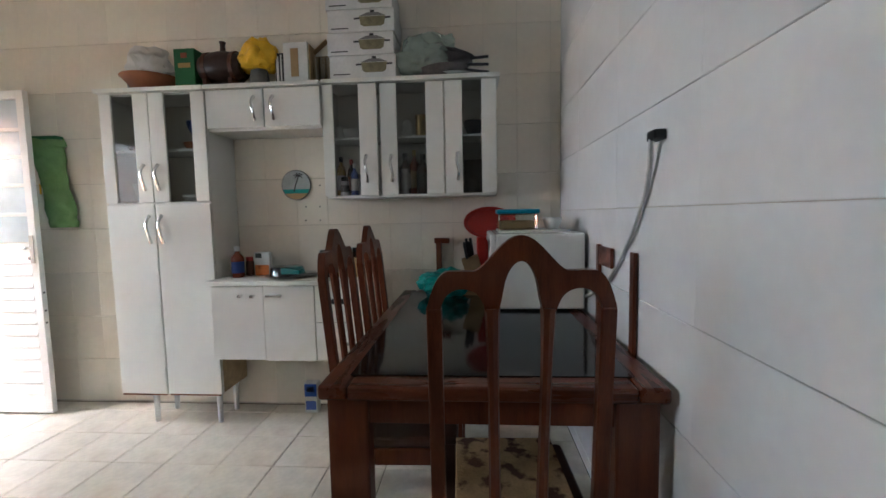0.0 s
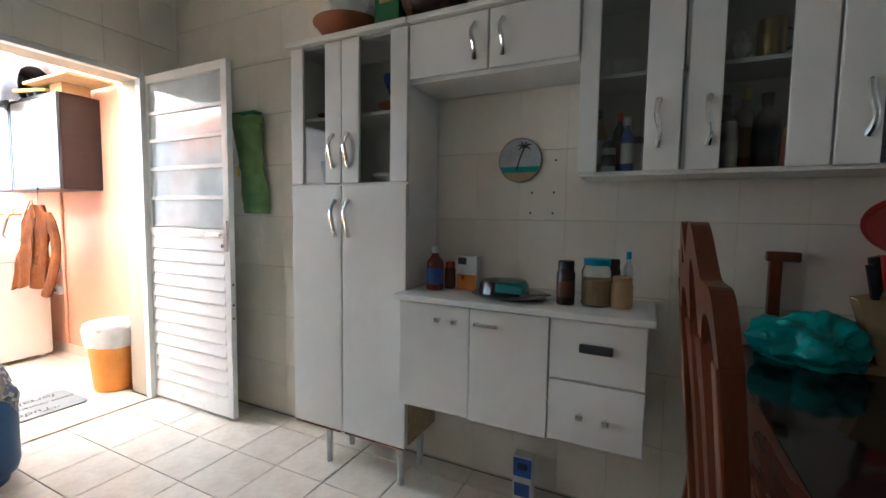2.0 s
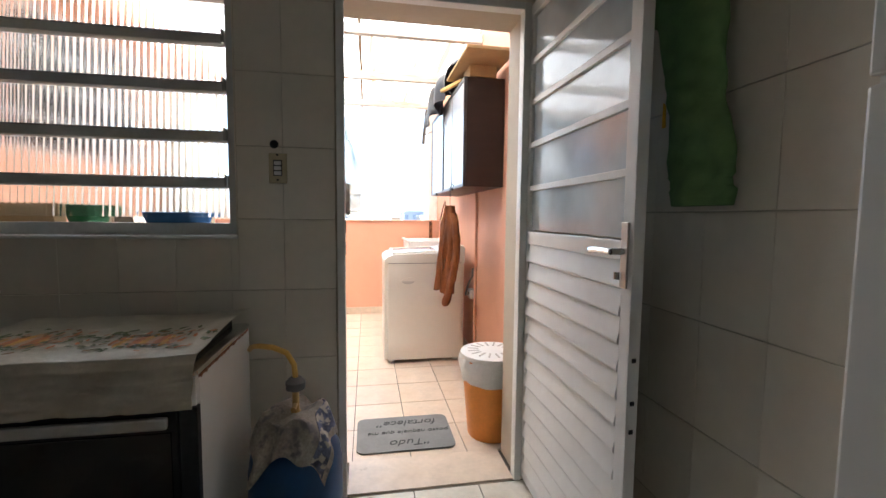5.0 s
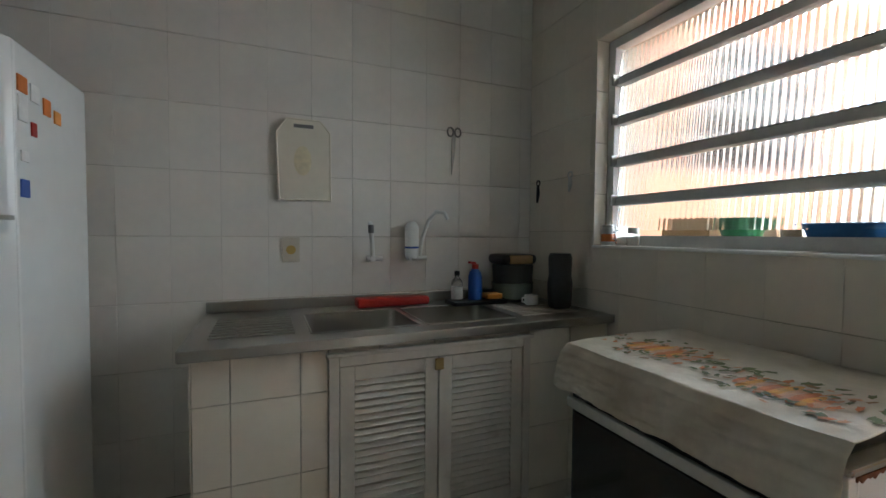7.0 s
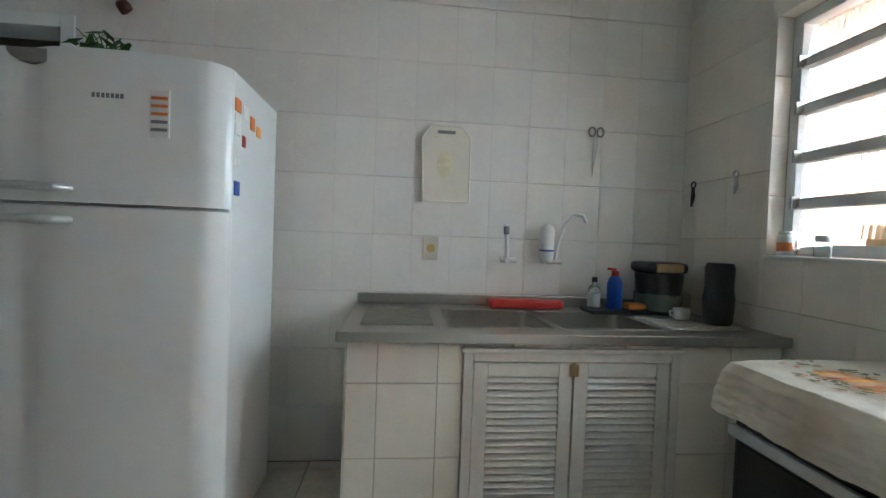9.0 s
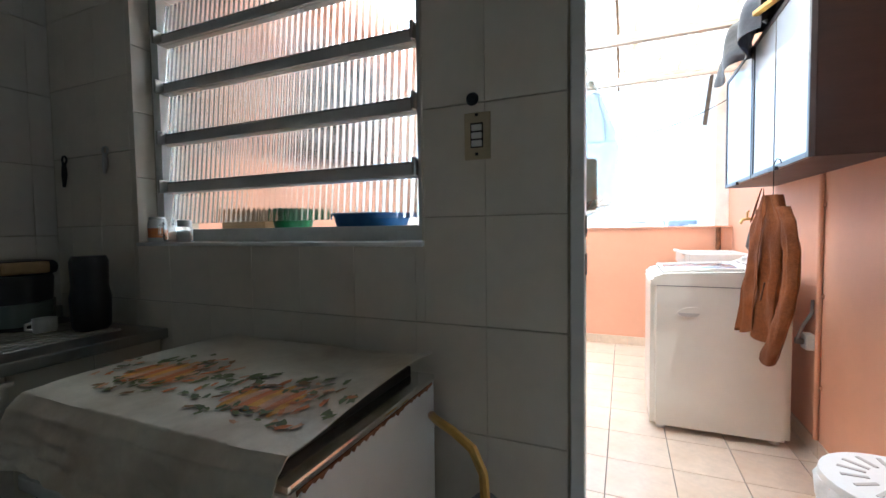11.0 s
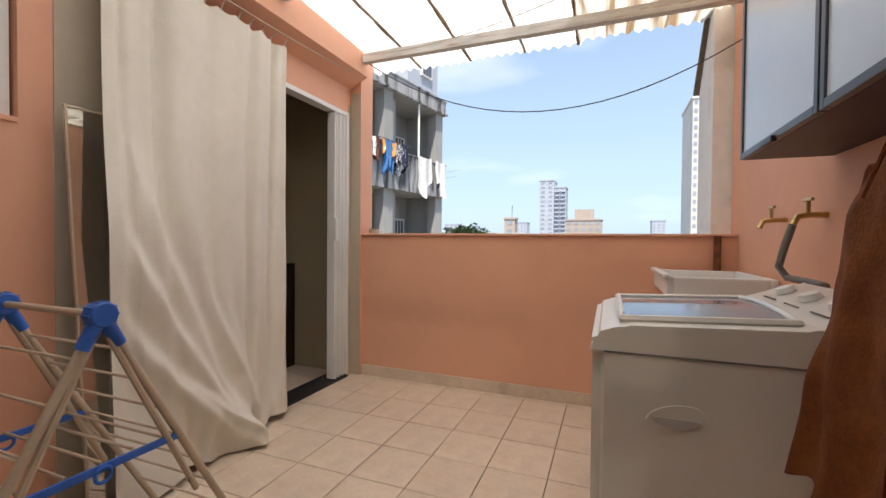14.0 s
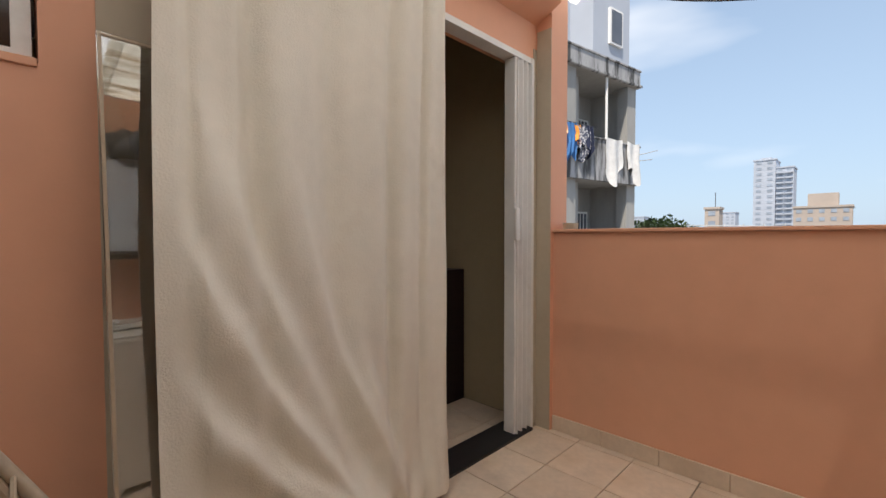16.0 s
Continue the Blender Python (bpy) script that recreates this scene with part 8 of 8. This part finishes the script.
    ob = solid("balcony_line", tube([(2.2, 0.10, 3.90), (7.5, 0.10, 3.90)], 0.01, 5), M["slate"], "clothes line on the neighbour's balcony", "wire")
    ob.matrix_basis = place @ ob.matrix_basis


M["dark_window"] = material("dark_distant_glass", (0.11, 0.12, 0.14), 0.25, vary=0.2, scale=0.3)
M["check"] = material("checked_cotton", (0.08, 0.09, 0.13), 0.9, vary=0.5, scale=20, stain=(0.45, 0.45, 0.46), stain_scale=18, stain_at=(0.5, 0.56))
neighbour()


def block(name, x, y, w, d, top, mat, label, floors, cols, roof=None, balconies=False):
    """A far building: walls, a roof slab and windows storey by storey on the side that is seen."""
    b = thing(name, (x, y, -9.2), label, "building")
    part("wall", box(x - d / 2, x + d / 2, y - w / 2, y + w / 2, -9.2, top), M[mat], b)
    part("roof", box(x - d / 2 - 0.3, x + d / 2 + 0.3, y - w / 2 - 0.3, y + w / 2 + 0.3, top, top + 0.7), M[mat], b)
    if roof:
        part("plant_room", box(x - d / 4, x + d / 4, y - w * roof[0] / 2, y + w * roof[0] / 2, top + 0.7, top + roof[1]), M[mat], b)
    fh = (top + 9.2) / floors
    for f in range(floors):
        z = -9.2 + f * fh
        if z < -1.5:
            continue
        for c in range(cols):
            yy = y - w / 2 + w * (c + 0.5) / cols
            part("window", box(x + d / 2, x + d / 2 + 0.12, yy - w / cols * 0.24, yy + w / cols * 0.24, z + fh * 0.35, z + fh * 0.8), M["far_window"], b)
            if balconies:
                part("balcony", box(x + d / 2, x + d / 2 + 1.2, yy - w / cols * 0.45, yy + w / cols * 0.45, z, z + fh * 0.3), M[mat], b)
    return b


block("tower_block", -287, -35, 9.2, 16, 40, "tower", "pale grey tall tower block tinted with haze", 17, 2, (0.5, 2))
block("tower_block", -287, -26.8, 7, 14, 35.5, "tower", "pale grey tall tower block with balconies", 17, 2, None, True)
block("apartment_block", -217, -8.8, 16, 14, 11.3, "beige_tower", "beige apartment block with a brown roof room", 7, 5, (0.53, 5.4))
block("apartment_tower", -149, 25.2, 3.2, 18, 41.5, "white_tower", "white stair tower with a column of small windows", 22, 2)
block("apartment_tower", -150, 36, 18, 18, 43, "white_tower", "white residential tower with rows of balconies", 22, 5, (0.7, 6), True)
block("small_tower", -164, -32.6, 4, 5, 9.6, "beige_tower", "small brown water tower building", 6, 1)
part("mast", tube([(-164, -32.2, 9.6), (-164, -32.2, 15)], 0.12, 5), M["slate"], bpy.data.objects["small_tower"])
rng = random.Random(9)
for k in range(34):
    yy = -95 + k * 5.6 + rng.uniform(-2, 2)
    xx = rng.uniform(-330, -130)
    sc = -xx / 200
    block("town_house", xx, yy * sc, rng.uniform(6, 13), 10, 1.4 + rng.uniform(-1.2, 2.6) * sc, rng.choice(("beige_tower", "tower", "facade", "tin")), "low town building in the distance", 3, 3)
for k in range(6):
    block("distant_tower", -420, -150 + k * 62 + rng.uniform(-14, 14), rng.uniform(10, 18), 14, rng.uniform(12, 24), "tower", "haze-tinted tower on the skyline", 12, 3)


def tree(x, y, top, spread, seed):
    rng = random.Random(seed)
    t = thing("tree", (x, y, -9.2), "leafy green street tree with an uneven crown", "tree", "trees between the houses")
    part("trunk", tube([(x, y, -9.2), (x + 0.1, y, -5), (x - 0.1, y + 0.1, top - spread)], 0.25, 8, taper=[1.2, 0.9, 0.5]), M["bark"], t)
    for k in range(5):
        a = k * 1.3
        part("limb", tube([(x, y, top - spread * 1.6), (x + math.cos(a) * spread * 0.5, y + math.sin(a) * spread * 0.5, top - spread * 0.8), (x + math.cos(a) * spread * 0.8, y + math.sin(a) * spread * 0.8, top - spread * 0.4)], 0.09, 6, taper=[1, 0.7, 0.3]), M["bark"], t)
    verts, faces = [], []
    for k in range(1500):
        p = Vector((rng.gauss(0, 1), rng.gauss(0, 1), rng.gauss(0, 1))).normalized() * rng.uniform(0.35, 1) ** 0.6
        q = Vector((x, y, top - spread * 0.75)) + Vector((p.x * spread, p.y * spread, p.z * spread * 0.75)) * (1 + 0.4 * noise.noise(p * 2.2 + Vector((seed, 0, 0))))
        s = rng.uniform(0.10, 0.24)
        u = Vector((rng.gauss(0, 1), rng.gauss(0, 1), rng.gauss(0, 1))).normalized()
        w = u.orthogonal().normalized()
        i = len(verts)
        verts += [q - u * s, q + w * s * 0.5, q + u * s, q - w * s * 0.5]
        faces.append((i, i + 1, i + 2, i + 3))
    me = bpy.data.meshes.new("crown")
    me.from_pydata([v - Vector((x, y, -9.2)) for v in verts], [], faces)
    me.materials.append(M["foliage"])
    ob = new("crown", me)
    ob.parent = t
    ob["kind"] = "stuff"


M["bark"] = material("bark", (0.10, 0.07, 0.05), 0.9, vary=0.3)
M["foliage"] = material("tree_leaves", (0.06, 0.10, 0.03), 0.6, vary=0.3, scale=1, island=0.5)
tree(-43, -10.2, 2.75, 1.9, 1)
tree(-46, -12.6, 2.7, 1.8, 2)
tree(-60, -13, 2.4, 2.2, 3)
f = thing("roof_railing", (-55, -8, 0), "thin metal roof railing among the houses", "railing")
for k in range(7):
    part("post", tube([(-55, -13 + k * 1.6, -0.5), (-55, -13 + k * 1.6, 2.3)], 0.05, 5), M["alu"], f)
part("rail", tube([(-55, -13, 2.3), (-55, -3.4, 2.0)], 0.05, 5), M["alu"], f)
part("rail", tube([(-55, -13, 1.7), (-55, -3.4, 1.5)], 0.04, 5), M["alu"], f)
part("roof", box(-60, -54.9, -14, -3, -9.2, -0.4), M["tin"], f)

# ---- tiles, last ----
TILE = {}


def tile_mesh(w, h, t, mat, key):
    """A tile with chamfered edges, lying in x-y with its face up, centred."""
    k = (key, round(w, 3), round(h, 3))
    if k not in TILE:
        c = 0.0018
        cu = c if key in ("floor", "balcony") else 0.0005
        vs = [(sx * w / 2, sy * h / 2, 0) for sx, sy in ((-1, -1), (1, -1), (1, 1), (-1, 1))]
        vs += [(sx * w / 2, sy * h / 2, t - c) for sx, sy in ((-1, -1), (1, -1), (1, 1), (-1, 1))]
        vs += [(sx * (w / 2 - cu), sy * (h / 2 - c), t) for sx, sy in ((-1, -1), (1, -1), (1, 1), (-1, 1))]
        fs = [(8, 9, 10, 11)] + [(i, (i + 1) % 4, 4 + (i + 1) % 4, 4 + i) for i in range(4)] + [(4 + i, 4 + (i + 1) % 4, 8 + (i + 1) % 4, 8 + i) for i in range(4)]
        me = bpy.data.meshes.new("tile")
        me.from_pydata(vs, [], fs)
        me.materials.append(mat)
        TILE[k] = me
    return TILE[k]


def cells(u0, u1, v0, v1, pu, pv, ou, ov, holes, gap):
    """Grid pieces of a surface, cut to its edges and round openings."""
    def edges(a, b, p, o, cuts):
        e = {a, b} | {c for c in cuts if a < c < b}
        k = math.ceil((a - o) / p)
        while o + k * p < b - 1e-6:
            if o + k * p > a + 1e-6:
                e.add(o + k * p)
            k += 1
        return sorted(e)
    grid_v = edges(v0, v1, pv, ov, [])
    out = []
    for va, vb in zip(grid_v, grid_v[1:]):
        grid_u = edges(u0, u1, pu, ou, [])
        for ua, ub in zip(grid_u, grid_u[1:]):
            rects = [(ua, ub, va, vb)]
            for ha, hb, hc, hd in holes:
                nxt = []
                for a, b, c, d in rects:
                    if b <= ha or a >= hb or d <= hc or c >= hd:
                        nxt.append((a, b, c, d))
                        continue
                    if a < ha:
                        nxt.append((a, ha, c, d))
                    if b > hb:
                        nxt.append((hb, b, c, d))
                    if c < hc:
                        nxt.append((max(a, ha), min(b, hb), c, hc))
                    if d > hd:
                        nxt.append((max(a, ha), min(b, hb), hd, d))
                rects = nxt
            for a, b, c, d in rects:
                if b - a > 0.012 and d - c > 0.012:
                    out.append(((a + b) / 2, (c + d) / 2, b - a - gap * (0.16 if gap < 0.003 else 1), d - c - gap))
    return out


def lay(parent, pieces, mat, key, place, t, name="tile"):
    rng = random.Random(len(pieces))
    for u, v, w, h in pieces:
        ob = new(name, tile_mesh(w, h, t, mat, key))
        ob.parent = parent
        ob.matrix_basis = place(u, v) @ pose(0, 0, rng.uniform(-0.0003, 0.0003), rng.uniform(-0.12, 0.12), rng.uniform(-0.12, 0.12), 0)


G, TT2 = 0.0018, 0.0062
wallT = M["wall_tile"]
lay(w_north, cells(WX, EX, 0, H, 0.206, 0.305, -1.096, 1.231, [], G), wallT, "wall", lambda u, v: pose(u, NY + W0, v, 90, 0, 0), TT2)
lay(w_south, cells(WX, EX, 0, H, 0.197, 0.2915, -1.255, 1.158, [(DW0 - 0.03, DW1 + 0.03, -1, DWZ + 0.03)], G), M["sink_tile"], "sink", lambda u, v: pose(u, SY - W0, v, -90, 0, 0), TT2)
lay(w_west, cells(SY, NY, 0, H, 0.2, 0.284, 1.822, 1.194, [(WY0, WY1, WZ0, WZ1), (DY0 - 0.012, DY1 + 0.012, -1, DZ + 0.02)], G), wallT, "wall", lambda u, v: pose(WX - W0, u, v, 0, 90, 0) @ pose(0, 0, 0, 0, 0, 90), TT2)
lay(w_east, cells(SY, NY, 0, H, 0.60, 0.305, 0.2, 0.99, [], G), M["white_tile"], "east", lambda u, v: pose(EX + W0, u, v, 0, -90, 0) @ pose(0, 0, 0, 0, 0, 90), TT2)
fl = bpy.data.objects["floor"]
lay(fl, cells(-3.30, EX, -0.09, NY, 0.295, 0.295, -1.374, 2.643, [], 0.004), M["floor_tile"], "floor", lambda u, v: pose(u, v, -0.0079), 0.0079)
fb = bpy.data.objects["floor_balcony"]
lay(fb, cells(BW, -3.56, BS, BN, 0.318, 0.292, -5.79, 1.195, [], 0.004), M["balcony_tile"], "balcony", lambda u, v: pose(u, v, -0.0079), 0.0079)
lay(fb, cells(BW, -3.6, -1.6, BS - 0.15, 0.40, 0.40, -5.79, 0.1, [], 0.004), M["balcony_tile"], "balcony", lambda u, v: pose(u, v, -0.0079), 0.0079)
sd_frame = thing("door_3", (0.2, SY, 0), "white painted frame of the dark hall doorway", "door frame", kind="structure")
part("jamb", box(DW0 - 0.03, DW0 + 0.03, SY - 0.16, SY + 0.012, 0, DWZ + 0.03, 0.004), M["white_paint"], sd_frame)
part("jamb", box(DW1 - 0.03, DW1 + 0.03, SY - 0.16, SY + 0.012, 0, DWZ + 0.03, 0.004), M["white_paint"], sd_frame)
part("head", box(DW0 + 0.03, DW1 - 0.03, SY - 0.16, SY + 0.012, DWZ - 0.03, DWZ + 0.03, 0.004), M["white_paint"], sd_frame)
